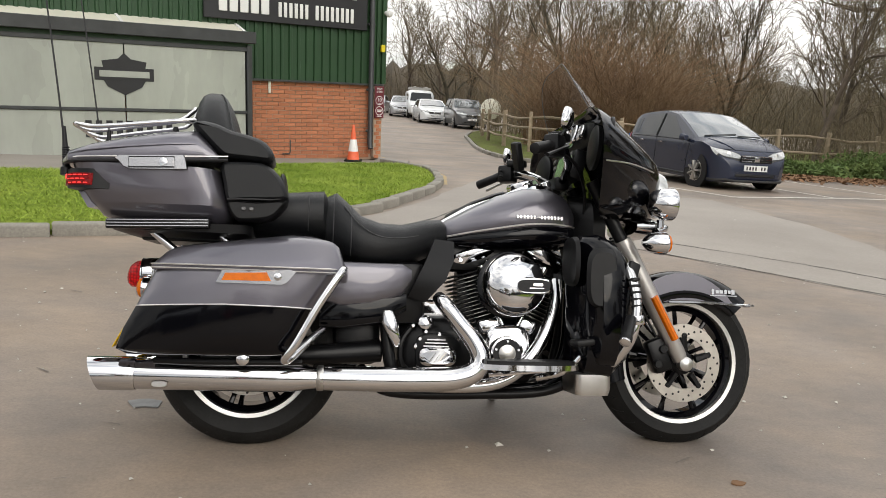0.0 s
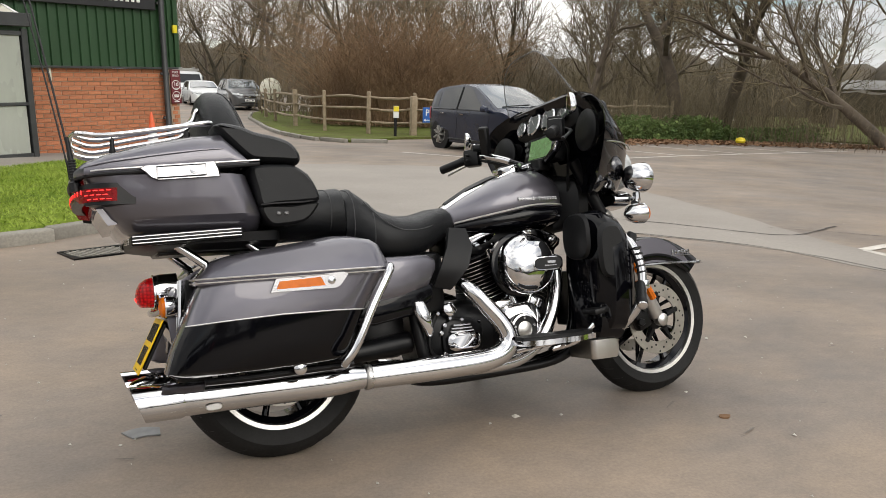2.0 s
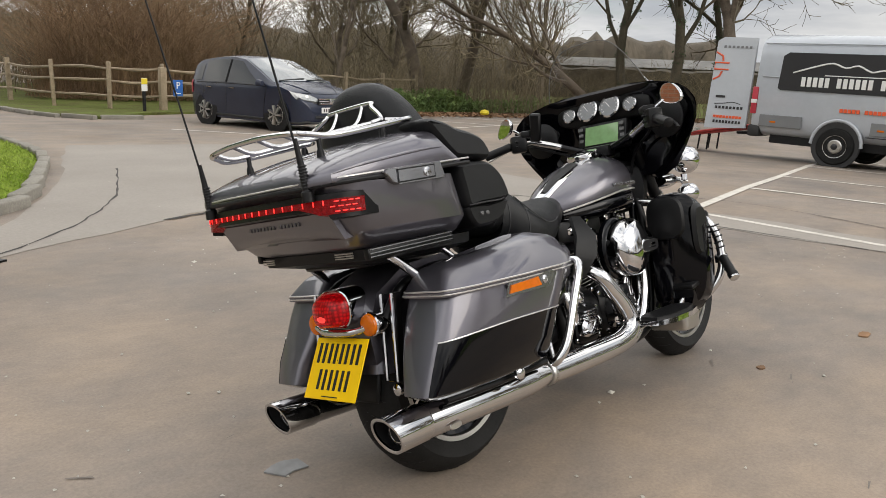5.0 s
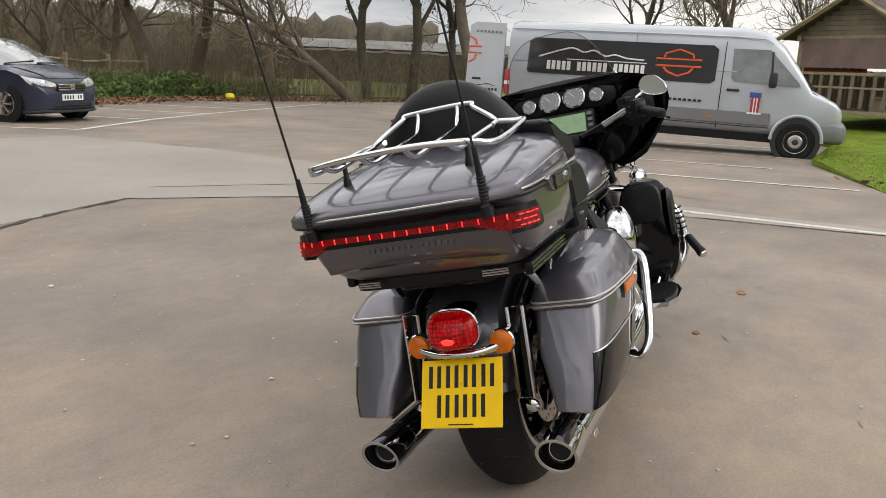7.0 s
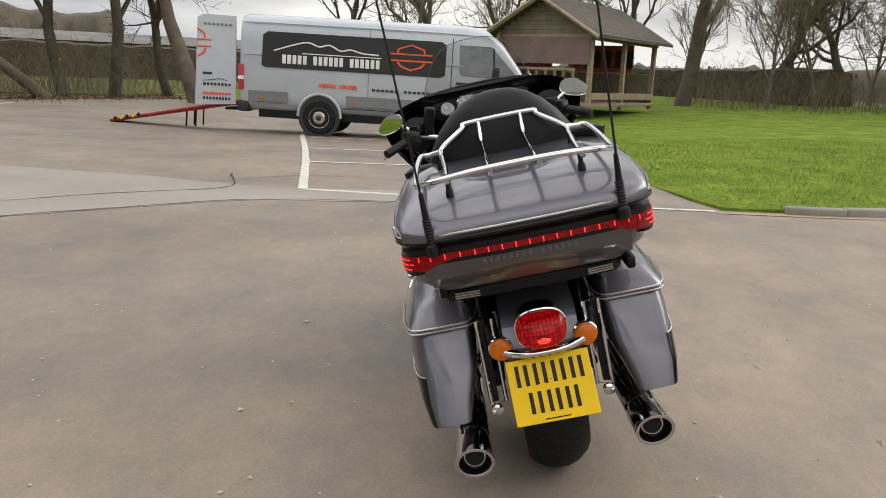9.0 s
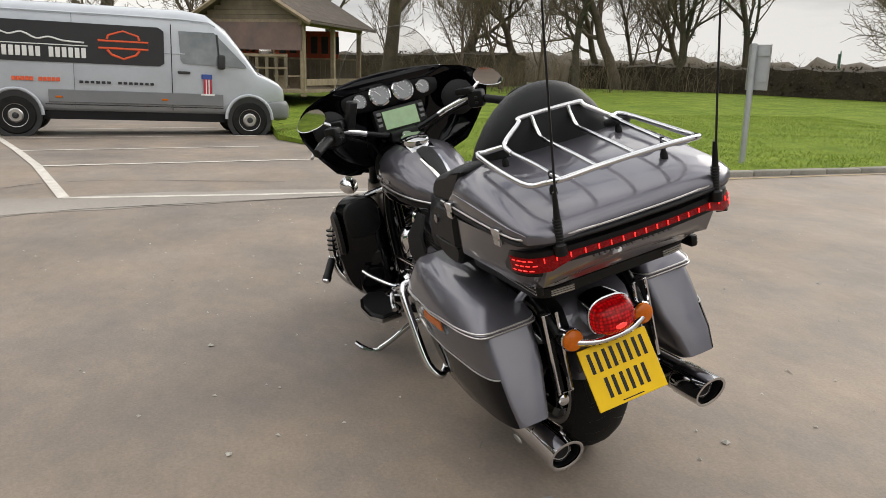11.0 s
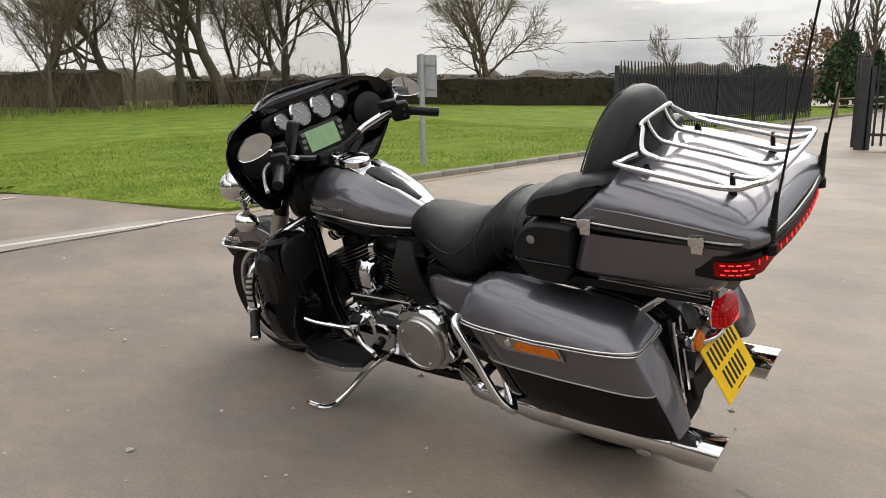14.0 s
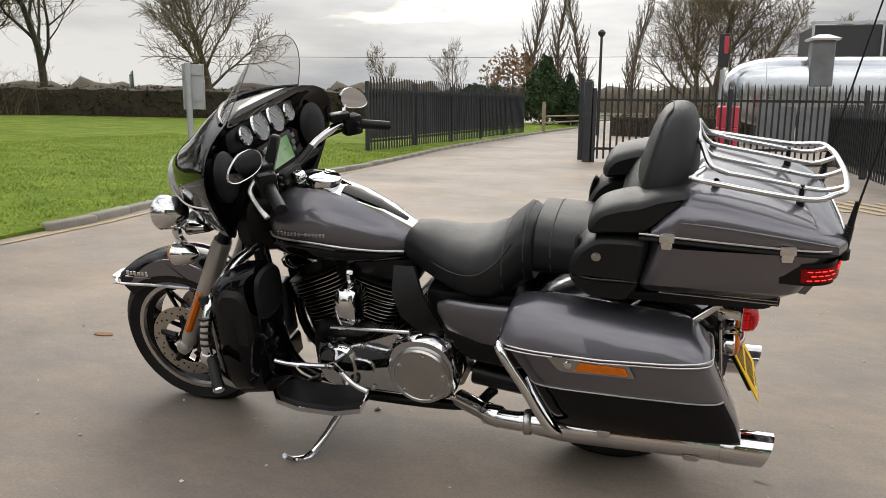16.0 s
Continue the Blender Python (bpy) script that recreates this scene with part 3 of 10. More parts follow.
# forks
for s in (-1, 1):
    y = s * 0.115
    fork = part("fork_leg", Geo().tube([(0.395, y, 0.96), (0.54, y, 0.70), (0.60, y, 0.60)], 0.0245, 14, 0), DARKMETAL, bike, "fork leg with a silver lower slider")
    part("fork_slider", Geo().tube([(0.515, y, 0.748), (0.53, y, 0.722), (0.735, y, 0.345), (0.75, y, 0.315)], (0.031, 0.034, 0.030, 0.026), 16, 0), FORK, fork)
    part("axle_cap", Geo().lathe([(0.012, -0.02), (0.026, -0.018), (0.026, 0.012), (0.014, 0.02)], (0.762, s * 0.128, 0.302), (0, s, 0), 18), STEEL, fork)
    a, b = Vector((0.628, s * 0.147, 0.545)), Vector((0.712, s * 0.147, 0.392))
    part("reflector", Geo().tube([a, b], 0.016, 8, 0, flat=0.9), AMBER, fork, "amber reflector strip")
    g = Geo().box((0.665, s * 0.105, 0.33), (0.07, 0.05, 0.125), 0.014, Euler((0, radians(-22), 0)).to_matrix(), 2)
    g.cyl((0.675, s * 0.12, 0.355), (0.675, s * 0.14, 0.355), 0.016)
    g.cyl((0.655, s * 0.12, 0.30), (0.655, s * 0.14, 0.30), 0.016)
    part("brake_caliper", g, DARKMETAL, fork)
    part("brake_hose", Geo().tube([(0.66, s * 0.1, 0.40), (0.60, s * 0.09, 0.52), (0.55, s * 0.07, 0.70), (0.47, s * 0.06, 0.86)], 0.005, 6, 5), PLASTIC, fork)

# batwing fairing: level slices, the outer shell in front and the hollow dash behind
FROWS = [(0.832, 0.200, 0.640, 0.400, 0.42), (0.845, 0.255, 0.672, 0.372, 0.42), (0.875, 0.315, 0.690, 0.350, 0.42), (0.93, 0.372, 0.700, 0.336, 0.415), (0.985, 0.408, 0.702, 0.326, 0.41), (1.03, 0.430, 0.690, 0.320, 0.405),
      (1.07, 0.438, 0.645, 0.316, 0.395), (1.10, 0.434, 0.600, 0.314, 0.385), (1.135, 0.412, 0.560, 0.314, 0.37), (1.16, 0.380, 0.532, 0.316, 0.352), (1.18, 0.330, 0.508, 0.320, 0.338), (1.198, 0.255, 0.485, 0.330, 0.334),
      (1.210, 0.160, 0.465, 0.345, 0.347)]


def fslice(z, w, xn, xr, xd):
    out = []
    for i in range(33):                     # round the outside, left to right
        u = math.sin(math.pi / 2 * (1 - i / 16))
        out.append((xr + (xn - xr) * max(0.0, 1 - abs(u) ** 1.6) ** 0.9, u * w, z - 0.02 * abs(u) ** 3 * (1.0 if z < 0.9 else 0.0)))
    wi = w - 0.014
    for i in range(17):                     # and back across the dash
        u = -1 + i / 8
        out.append((xr + 0.004 + (xd - xr) * min(1.0, (1 - abs(u)) * 5.0) ** 0.7, u * wi, z))
    return out


fairing = part("fairing", Geo().loft([fslice(*q) for q in FROWS]), BLACK, bike, "black batwing front fairing")
for s in (-1, 1):
    part("speaker_grille", Geo().lathe([(0.075, -0.01), (0.078, 0.004), (0.070, 0.010), (0.03, 0.013), (0.003, 0.014)], (0.335, s * 0.300, 1.045), (-1, -s * 0.12, 0.1), 32), PLASTIC, fairing, "matt black round speaker grille")
# dash hood and instrument shelf
gn = Vector((-0.95, 0, 0.31)).normalized()
rot_g = gn.to_track_quat('Z', 'Y').to_matrix()
part("instrument_panel", Geo().loft([sring(0.352, 0, 1.128, 0.205, 0.042, 3.2), sring(0.362, 0, 1.126, 0.225, 0.052, 3.2), sring(0.42, 0, 1.12, 0.23, 0.055, 3.0)]), PLASTIC, fairing)
for y, r in ((0.148, 0.029), (0.054, 0.044), (-0.052, 0.044), (-0.146, 0.029)):
    c = Vector((0.348, y, 1.128 + (0.006 if r > 0.03 else 0.0)))
    bez = part("gauge", Geo().lathe([(r * 0.9, 0.0), (r * 1.12, 0.004), (r * 1.12, 0.012), (r * 0.98, 0.016), (r * 0.95, 0.009)], c, gn, 32, True), CHROME, fairing, "round gauge with a chrome bezel")
    part("dial", Geo().lathe([(r * 0.3, 0.008), (r * 0.95, 0.0095), (r * 0.95, 0.0105)], c, gn, 28), GAUGE, bez)
    g = Geo()
    for i in range(11):
        a = radians(-40 + 26 * i)
        g.box(c + gn * 0.0115 + rot_g @ Vector((r * 0.78 * math.cos(a), r * 0.78 * math.sin(a), 0)), (r * 0.16, 0.0016, 0.0012), 0, rot_g @ Matrix.Rotation(a, 3, 'Z'))
    g.box(c + gn * 0.0122 + rot_g @ Vector((-r * 0.2, r * 0.22, 0)), (r * 0.8, 0.0024, 0.0014), 0, rot_g @ Matrix.Rotation(radians(130), 3, 'Z'))
    part("dial_marks", g, SILVERLINE, bez)
gs = Vector((-0.97, 0, 0.26)).normalized()
rot_s = Matrix((Vector((0, 1, 0)), gs.cross(Vector((0, 1, 0))), gs)).transposed()
radio = part("radio", Geo().box((0.342, -0.012, 1.018), (0.235, 0.112, 0.05), 0.010, rot_s, 2), PLASTIC, fairing, "radio unit with a lit map screen")
part("radio_screen", Geo().box(Vector((0.342, -0.012, 1.02)) + gs * 0.0245, (0.158, 0.080, 0.004), 0.001, rot_s), SCREEN, radio, "green lit map screen")
for sx in (-1, 1):
    for k in range(4):
        g = Geo().box(Vector((0.342, -0.012 + sx * 0.098, 1.052 - k * 0.024)) + gs * 0.026, (0.022, 0.016, 0.006), 0.002, rot_s)
        part("radio_button", g, GREYPLATE, radio)
for k in range(4):
    g = Geo().box((0.322, 0.085 - 0.022 * k, 0.945), (0.012, 0.015, 0.014), 0.002)
    part("dash_switch", g, PLASTIC, fairing)
for s in (-1, 1):
    part("speaker", Geo().lathe([(0.055, 0.002), (0.066, 0.0), (0.068, 0.01), (0.058, 0.014), (0.01, 0.008)], (0.392, s * 0.315, 1.085), (-0.94, -s * 0.25, 0.1), 28), PLASTIC, fairing, "round speaker grille in the inner fairing")
    part("fairing_seam", Geo().tube([(0.335, s * 0.412, 0.985), (0.42, s * 0.385, 0.984), (0.50, s * 0.32, 0.984), (0.58, s * 0.235, 0.984)], 0.003, 5, 5), STEEL, fairing)

# windscreen: a curved clear sheet
def screen_pt(u, v, off=0.0):
    top = 0.190 * (1 - abs(u) ** 3.4) + 0.008
    return (0.448 - 0.108 * u * u - 0.155 * v * (top / 0.19) + off, u * (0.257 - 0.02 * v), 1.207 - 0.014 * u * u + v * top)


n_u, n_v = 24, 10
g = Geo()
for off in (0.0, 0.004):
    g.v += [screen_pt(-1 + 2 * i / n_u, j / n_v, off) for j in range(n_v + 1) for i in range(n_u + 1)]
m1 = (n_u + 1) * (n_v + 1)
for j in range(n_v):
    for i in range(n_u):
        a = j * (n_u + 1) + i
        g.f += [(a, a + 1, a + n_u + 2, a + n_u + 1), (m1 + a, m1 + a + n_u + 1, m1 + a + n_u + 2, m1 + a + 1)]
screen = part("windscreen", g, SCREENGLASS, fairing, "lightly smoked clear windscreen", fix=False)
screen.visible_shadow = False
part("windscreen_edge", Geo().tube([screen_pt(-1 + 2 * i / 32, 1.0, 0.002) for i in range(33)], 0.0016, 5, 0), GREYPLATE, fairing)
part("windscreen_trim", Geo().tube([screen_pt(-1 + 2 * i / 12, 0.02, 0.008) for i in range(13)], 0.008, 6, 2), BLACK, fairing)

# headlight, signal bar, turn signals
part("headlight", Geo().lathe([(0.085, -0.03), (0.09, 0.0), (0.083, 0.02), (0.05, 0.035), (0.004, 0.04)], (0.69, 0, 0.935), (1, 0, -0.03), 36), CLEARLENS, bike, "central headlight in the fairing")
for s in (-1, 1):
    head = part("passing_lamp", Geo().lathe([(0.016, -0.065), (0.044, -0.045), (0.056, -0.01), (0.060, 0.025), (0.057, 0.031), (0.053, 0.027)], (0.640, s * 0.200, 0.878), (1, 0, -0.03), 32), CHROME, bike, "round chrome passing lamp")
    part("lamp_lens", Geo().lathe([(0.053, 0.026), (0.04, 0.036), (0.02, 0.042), (0.003, 0.044)], (0.640, s * 0.200, 0.878), (1, 0, -0.03), 28), CLEARLENS, head)
    part("lamp_stem", Geo().cyl((0.625, s * 0.2, 0.79), (0.625, s * 0.2, 0.82), 0.014, 8), CHROME, head)
part("signal_bar", Geo().tube([(0.60, -0.215, 0.775), (0.66, -0.16, 0.795), (0.69, -0.05, 0.80), (0.69, 0.05, 0.80), (0.66, 0.16, 0.795), (0.60, 0.215, 0.775)], 0.014, 10, 6), CHROME, bike, "chrome bar below the headlight")
part("fork_cover", Geo().loft([sring(0.56, 0, 0.80, 0.15, 0.03), sring(0.62, 0, 0.80, 0.17, 0.04), sring(0.70, 0, 0.80, 0.10, 0.02)]), CHROME, bike, "chrome fork cover")
for s in (-1, 1):
    sig = part("turn_signal", Geo().lathe([(0.008, -0.065), (0.03, -0.045), (0.040, -0.01), (0.041, 0.02), (0.036, 0.026)], (0.615, s * 0.215, 0.735), (1, 0, 0), 20), CHROME, bike, "chrome bullet turn signal")
    part("signal_lens", Geo().lathe([(0.036, 0.024), (0.030, 0.036), (0.004, 0.041)], (0.615, s * 0.215, 0.735), (1, 0, 0), 20), AMBER, sig)
    part("signal_stem", Geo().cyl((0.612, s * 0.213, 0.735), (0.612, s * 0.212, 0.79), 0.009, 8), CHROME, sig)

# handlebar and controls
hbar = part("handlebar", Geo().tube([(0.285, -0.17, 1.00), (0.30, -0.06, 0.965), (0.30, 0.06, 0.965), (0.285, 0.17, 1.00)], 0.0145, 12, 8), BLACK, bike, "handlebar with a black middle and chrome ends")
for s in (-1, 1):
    part("bar_end", Geo().tube([(0.178, s * 0.330, 1.040), (0.200, s * 0.310, 1.044), (0.225, s * 0.29, 1.045), (0.270, s * 0.21, 1.017), (0.287, s * 0.165, 0.998)], 0.0147, 12, 8), CHROME, hbar, "bright chrome bar end")
for s in (-1, 1):
    p0, p1 = Vector((0.085, s * 0.435, 1.004)), Vector((0.165, s * 0.345, 1.036))
    grip = part("handgrip", Geo().lathe([(0.012, 0.0), (0.018, 0.003), (0.0185, 0.02), (0.0175, 0.09), (0.0185, 0.118), (0.014, 0.124)], p0, p1 - p0, 18), PLASTIC, bike, "black rubber handgrip")
    part("switch_housing", Geo().box(Vector((0.187, s * 0.322, 1.04)), (0.070, 0.058, 0.074), 0.012, Euler((0, 0, -s * radians(48))).to_matrix(), 2), DARKMETAL, grip)
    for k in range(4):
        part("switch_button", Geo().box(Vector((0.150 + 0.012 * (k % 2), s * (0.302 + 0.010 * (k % 2)), 1.028 + 0.022 * (k // 2))), (0.012, 0.012, 0.010), 0.003), PLASTIC, grip)
    part("reservoir", Geo().box(Vector((0.215, s * 0.285, 1.078)), (0.075, 0.05, 0.030), 0.008, Euler((0, 0, -s * radians(40))).to_matrix(), 2), DARKMETAL, grip)
    part("lever", Geo().tube([(0.225, s * 0.315, 1.045), (0.215, s * 0.37, 1.03), (0.165, s * 0.42, 1.005), (0.125, s * 0.448, 0.985)], (0.010, 0.008, 0.006, 0.008), 8, 5, flat=0.7), STEEL if s > 0 else DARKMETAL, grip, "slim control lever")
    # mirror
    face = [(p.x, p.y) for p in catmull([(-0.055, 0.028, 0), (-0.030, 0.042, 0), (0.012, 0.036, 0), (0.046, 0.010, 0), (0.063, -0.018, 0), (0.054, -0.036, 0), (0.026, -0.041, 0), (-0.022, -0.032, 0), (-0.052, -0.016, 0), (-0.062, 0.006, 0)], 4, True)]
    mir = part("mirror_shell", Geo().loft([[(x, s * u * k, v * k) for u, v in face] for x, k in ((0.020, 0.25), (0.018, 0.6), (0.011, 0.9), (0.001, 1.0), (-0.007, 0.985), (-0.0055, 0.93))]), CHROME, bike, "teardrop chrome rear-view mirror")
    mir.matrix_basis = pose(0.203, s * 0.398, 1.118, 0, 4, -24 if s > 0 else -27)
    part("mirror_pane", Geo().loft([[(x, s * u * k, v * k) for u, v in face] for x, k in ((-0.0045, 0.94), (-0.0060, 0.93))]), MIRROR, mir)
    part("mirror_stem", Geo().tube([(0.20, s * 0.30, 1.06), (0.215, s * 0.33, 1.085), (0.222, s * 0.365, 1.105)], 0.0065, 8, 5), CHROME, bike)
    part("control_cable", Geo().tube([(0.20, s * 0.30, 1.03), (0.28, s * 0.25, 1.0), (0.36, s * 0.13, 0.93), (0.38, s * 0.08, 0.80)], 0.006, 6, 6), PLASTIC, bike)
part("riser_clamp", Geo().box((0.30, 0, 0.955), (0.06, 0.13, 0.05), 0.012, None, 2), DARKMETAL, bike)
part("ignition_switch", Geo().cyl((0.262, 0, 0.93), (0.25, 0, 0.965), 0.022, 16), CHROME, bike)
part("steering_head", Geo().loft([sring(0.33, 0, 0.80, 0.05, 0.12), sring(0.40, 0, 0.80, 0.13, 0.11), sring(0.45, 0, 0.80, 0.12, 0.10)]), PLASTIC, bike)
part("phone_mount", Geo().box((0.205, 0.235, 1.10), (0.03, 0.045, 0.12), 0.006, Euler((0.2, -0.3, 0.3)).to_matrix()), PLASTIC, bike)

# fuel tank: charcoal above, black below the silver line
TS = [(-0.165, 0.742, 0.035, 0.030), (-0.13, 0.752, 0.085, 0.050), (-0.05, 0.775, 0.130, 0.073), (0.05, 0.800, 0.160, 0.098), (0.15, 0.820, 0.172, 0.112), (0.24, 0.824, 0.165, 0.112), (0.30, 0.818, 0.140, 0.098),
      (0.335, 0.808, 0.100, 0.070), (0.35, 0.80, 0.045, 0.035)]
tank = part("fuel_tank", Geo().loft([sring(x, 0, z, hy, hz, 2.25, 32) for x, z, hy, hz in TS]), PAINT, bike, "charcoal metallic fuel tank")
part("tank_belly", Geo().loft([sring(x, 0, z - hz * 0.60, hy * 1.012, hz * 0.55, 2.4, 28) for x, z, hy, hz in TS[1:]]), BLACK, tank, "black lower band of the tank")
for s in (-1, 1):
    pts = []
    for x, z, hy, hz in TS[1:8]:
        pts.append((x, s * hy * 1.008, z - hz * 0.42 + 0.02 * 0))
    part("tank_stripe", Geo().tube([(x, s * (hy * 0.985 + 0.003), z - hz * 0.30) for x, z, hy, hz in TS[1:8]], 0.0035, 5, 4), SILVERLINE, tank)
    for k in range(14):
        if k != 6:
            x = 0.105 + k * 0.0125
            hy = 0.1685 if x < 0.22 else 0.1685 - (x - 0.22) * 0.12
            part("badge_bar", Geo().box((x, s * (hy + 0.0005), 0.812), (0.0085, 0.006, 0.014), 0.001), SATIN, tank, "small satin chrome badge bar")
    part("badge_rule", Geo().tube([(0.10, s * 0.1685, 0.8125), (0.19, s * 0.1715, 0.8125), (0.268, s * 0.1665, 0.8125)], 0.0022, 6, 4), SATIN, tank)
cons = part("tank_console", Geo().loft([[(x, y, z) for y, z in ((-w, zz - 0.012), (-w * 0.9, zz + 0.006), (0, zz + 0.012), (w * 0.9, zz + 0.006), (w, zz - 0.012), (0, zz - 0.03))] for x, w, zz in
                                        ((-0.15, 0.030, 0.790), (-0.05, 0.042, 0.849), (0.08, 0.055, 0.898), (0.15, 0.062, 0.930), (0.24, 0.058, 0.938), (0.30, 0.045, 0.922))]), CHROME, bike, "chrome tank console")
part("console_insert", Geo().loft([[(x, y, z) for y, z in ((-w, zz), (0, zz + 0.008), (w, zz), (0, zz - 0.02))] for x, w, zz in ((-0.125, 0.014, 0.8145), (-0.03, 0.029, 0.8685), (0.05, 0.034, 0.901), (0.090, 0.030, 0.914))]), PLASTIC, cons)
part("fuel_cap", Geo().lathe([(0.056, -0.02), (0.060, 0.006), (0.056, 0.016), (0.03, 0.021), (0.004, 0.022)], (0.165, 0, 0.940), (-0.22, 0, 0.97), 32), CHROME, cons, "large round chrome fuel cap")

# seats
SEAT = [(-0.105, 0.735, 0.060, 0.035), (-0.15, 0.742, 0.095, 0.060), (-0.21, 0.725, 0.125, 0.072), (-0.29, 0.698, 0.165, 0.078), (-0.37, 0.690, 0.195, 0.088), (-0.44, 0.702, 0.20, 0.10), (-0.49, 0.735, 0.185, 0.115),
        (-0.525, 0.765, 0.165, 0.115), (-0.56, 0.765, 0.15, 0.098)]
saddle = part("rider_seat", Geo().loft([sring(x, 0, z, hy, hz, 2.5, 32) for x, z, hy, hz in SEAT]), LEATHER, bike, "black vinyl rider seat")
part("passenger_seat", Geo().loft([sring(x, 0, z, hy, hz, 2.7, 32) for x, z, hy, hz in ((-0.545, 0.765, 0.13, 0.075), (-0.57, 0.79, 0.165, 0.092), (-0.66, 0.79, 0.185, 0.082), (-0.78, 0.785, 0.18, 0.08), (-0.90, 0.785, 0.16, 0.07))]), LEATHER, bike, "black vinyl passenger seat")
for x, z, hy, hz in ((-0.475, 0.7251, 0.1895, 0.1105), (-0.535, 0.765, 0.1607, 0.1101), (-0.62, 0.79, 0.1761, 0.0864)):
    part("seat_seam", Geo().tube([p for p in sring(x, 0, z, hy, hz, 2.5 if x > -0.6 else 2.7, 40) if p[2] > z - hz * 0.75], 0.0022, 5, 0), STITCH, saddle)
for s in (-1, 1):
    part("seat_piping", Geo().tube([(-0.16, s * 0.088, 0.760), (-0.28, s * 0.158, 0.722), (-0.38, s * 0.192, 0.72), (-0.45, s * 0.19, 0.76), (-0.50, s * 0.155, 0.82)], 0.002, 5, 6), STITCH, saddle)

# engine
case = part("crankcase", Geo().loft([sring(-0.02, 0, 0.36, 0.12, 0.10, 3), sring(0.03, 0, 0.345, 0.145, 0.135, 3), sring(0.17, 0, 0.345, 0.145, 0.135, 3), sring(0.22, 0, 0.35, 0.12, 0.10, 3)]), DARKMETAL, bike, "black engine crankcase")
for x0, x1, nm in ((0.045, -0.035, "rear"), (0.145, 0.245, "front")):
    a, b = Vector((x0, -0.005, 0.43)), Vector((x1, -0.005, 0.685))
    d = (b - a).normalized()
    barrel = part("cylinder_barrel", Geo().cyl(a, b - d * 0.03, 0.062, 24), FIN, bike, "black finned engine cylinder")
    for k in range(13):
        c = a + d * (0.025 + k * 0.0145)
        r = 0.092 if k < 8 else 0.100
        rings = []
        ax = d.orthogonal().normalized()
        rotm = d.to_track_quat('Z', 'Y').to_matrix().to_4x4()
        g = Geo()
        for h, q in ((-0.0022, r - 0.003), (-0.0012, r), (0.0012, r), (0.0022, r - 0.003)):
            rings.append([Matrix.Translation(c) @ rotm @ Vector((u[0], u[1], h)) for u in sring(0, 0, 0, q, q * 1.18, 3.0, 28, "z")])
        fin = part("cooling_fin", g.loft(rings), FIN, barrel)
        if k < 12:
            part("fin_edge", Geo().loft([[Matrix.Translation(c) @ rotm @ Vector((u[0], u[1], h)) for u in sring(0, 0, 0, r + 0.0006, (r + 0.0006) * 1.18, 3.0, 28, "z")] for h in (-0.0011, 0.0011)], cap=False), FINEDGE, barrel)
    hd = b - d * 0.012
    rk = Geo()
    rk.loft([[Matrix.Translation(hd + d * h) @ rotm @ Vector((u[0], u[1], 0)) for u in sring(0, 0, 0, q, q * 1.35, 3.4, 28, "z")] for h, q in ((-0.02, 0.076), (0.0, 0.084), (0.02, 0.083), (0.028, 0.074), (0.034, 0.05))])
    part("rocker_cover", rk, CHROME, barrel, "chrome rocker cover")
    for yy in (-0.150, -0.122):
        part("pushrod_tube", Geo().tube([(0.09 + (x0 - 0.095) * 0.3, yy, 0.40), (x1 * 0.75 + x0 * 0.25, yy + 0.015, 0.635)], 0.0105, 10, 0), CHROME, barrel)
    for sx in (-1, 1):
        part("head_bolt", Geo().cyl(hd + Vector((sx * 0.05, -0.085, -0.02)), hd + Vector((sx * 0.05, -0.098, -0.02)), 0.008, 8), CHROME, barrel)
# air cleaner
ac = Vector((0.085, -0.155, 0.568))
cleaner = part("air_cleaner", Geo().lathe([(0.075, 0.0), (0.105, 0.012), (0.112, 0.05), (0.108, 0.078), (0.09, 0.098), (0.055, 0.112), (0.004, 0.117)], ac, (0.06, -1, 0.05), 44), CHROME, bike, "round chrome air cleaner cover")
part("cleaner_back", Geo().lathe([(0.07, -0.02), (0.118, -0.01), (0.119, 0.008), (0.105, 0.014)], ac, (0.06, -1, 0.05), 40), BLACK, cleaner)
g = Geo().loft([sring(0.142, -0.252, 0.568, 0.062, 0.026, 3.4, 28, "y"), sring(0.142, -0.268, 0.568, 0.066, 0.029, 3.4, 28, "y"), sring(0.142, -0.272, 0.568, 0.060, 0.025, 3.4, 28, "y")])
tag = part("cleaner_frame", g, CHROME, cleaner)
part("cleaner_badge", Geo().loft([sring(0.142, -0.270, 0.568, 0.058, 0.022, 3.4, 24, "y"), sring(0.142, -0.2745, 0.568, 0.056, 0.021, 3.4, 24, "y")]), INK, tag, "dark oval badge with a plain silver mark")
part("badge_mark", Geo().box((0.155, -0.2752, 0.572), (0.034, 0.002, 0.010), 0.0005).box((0.15, -0.2752, 0.560), (0.05, 0.002, 0.004), 0.0005), CHROME, tag)
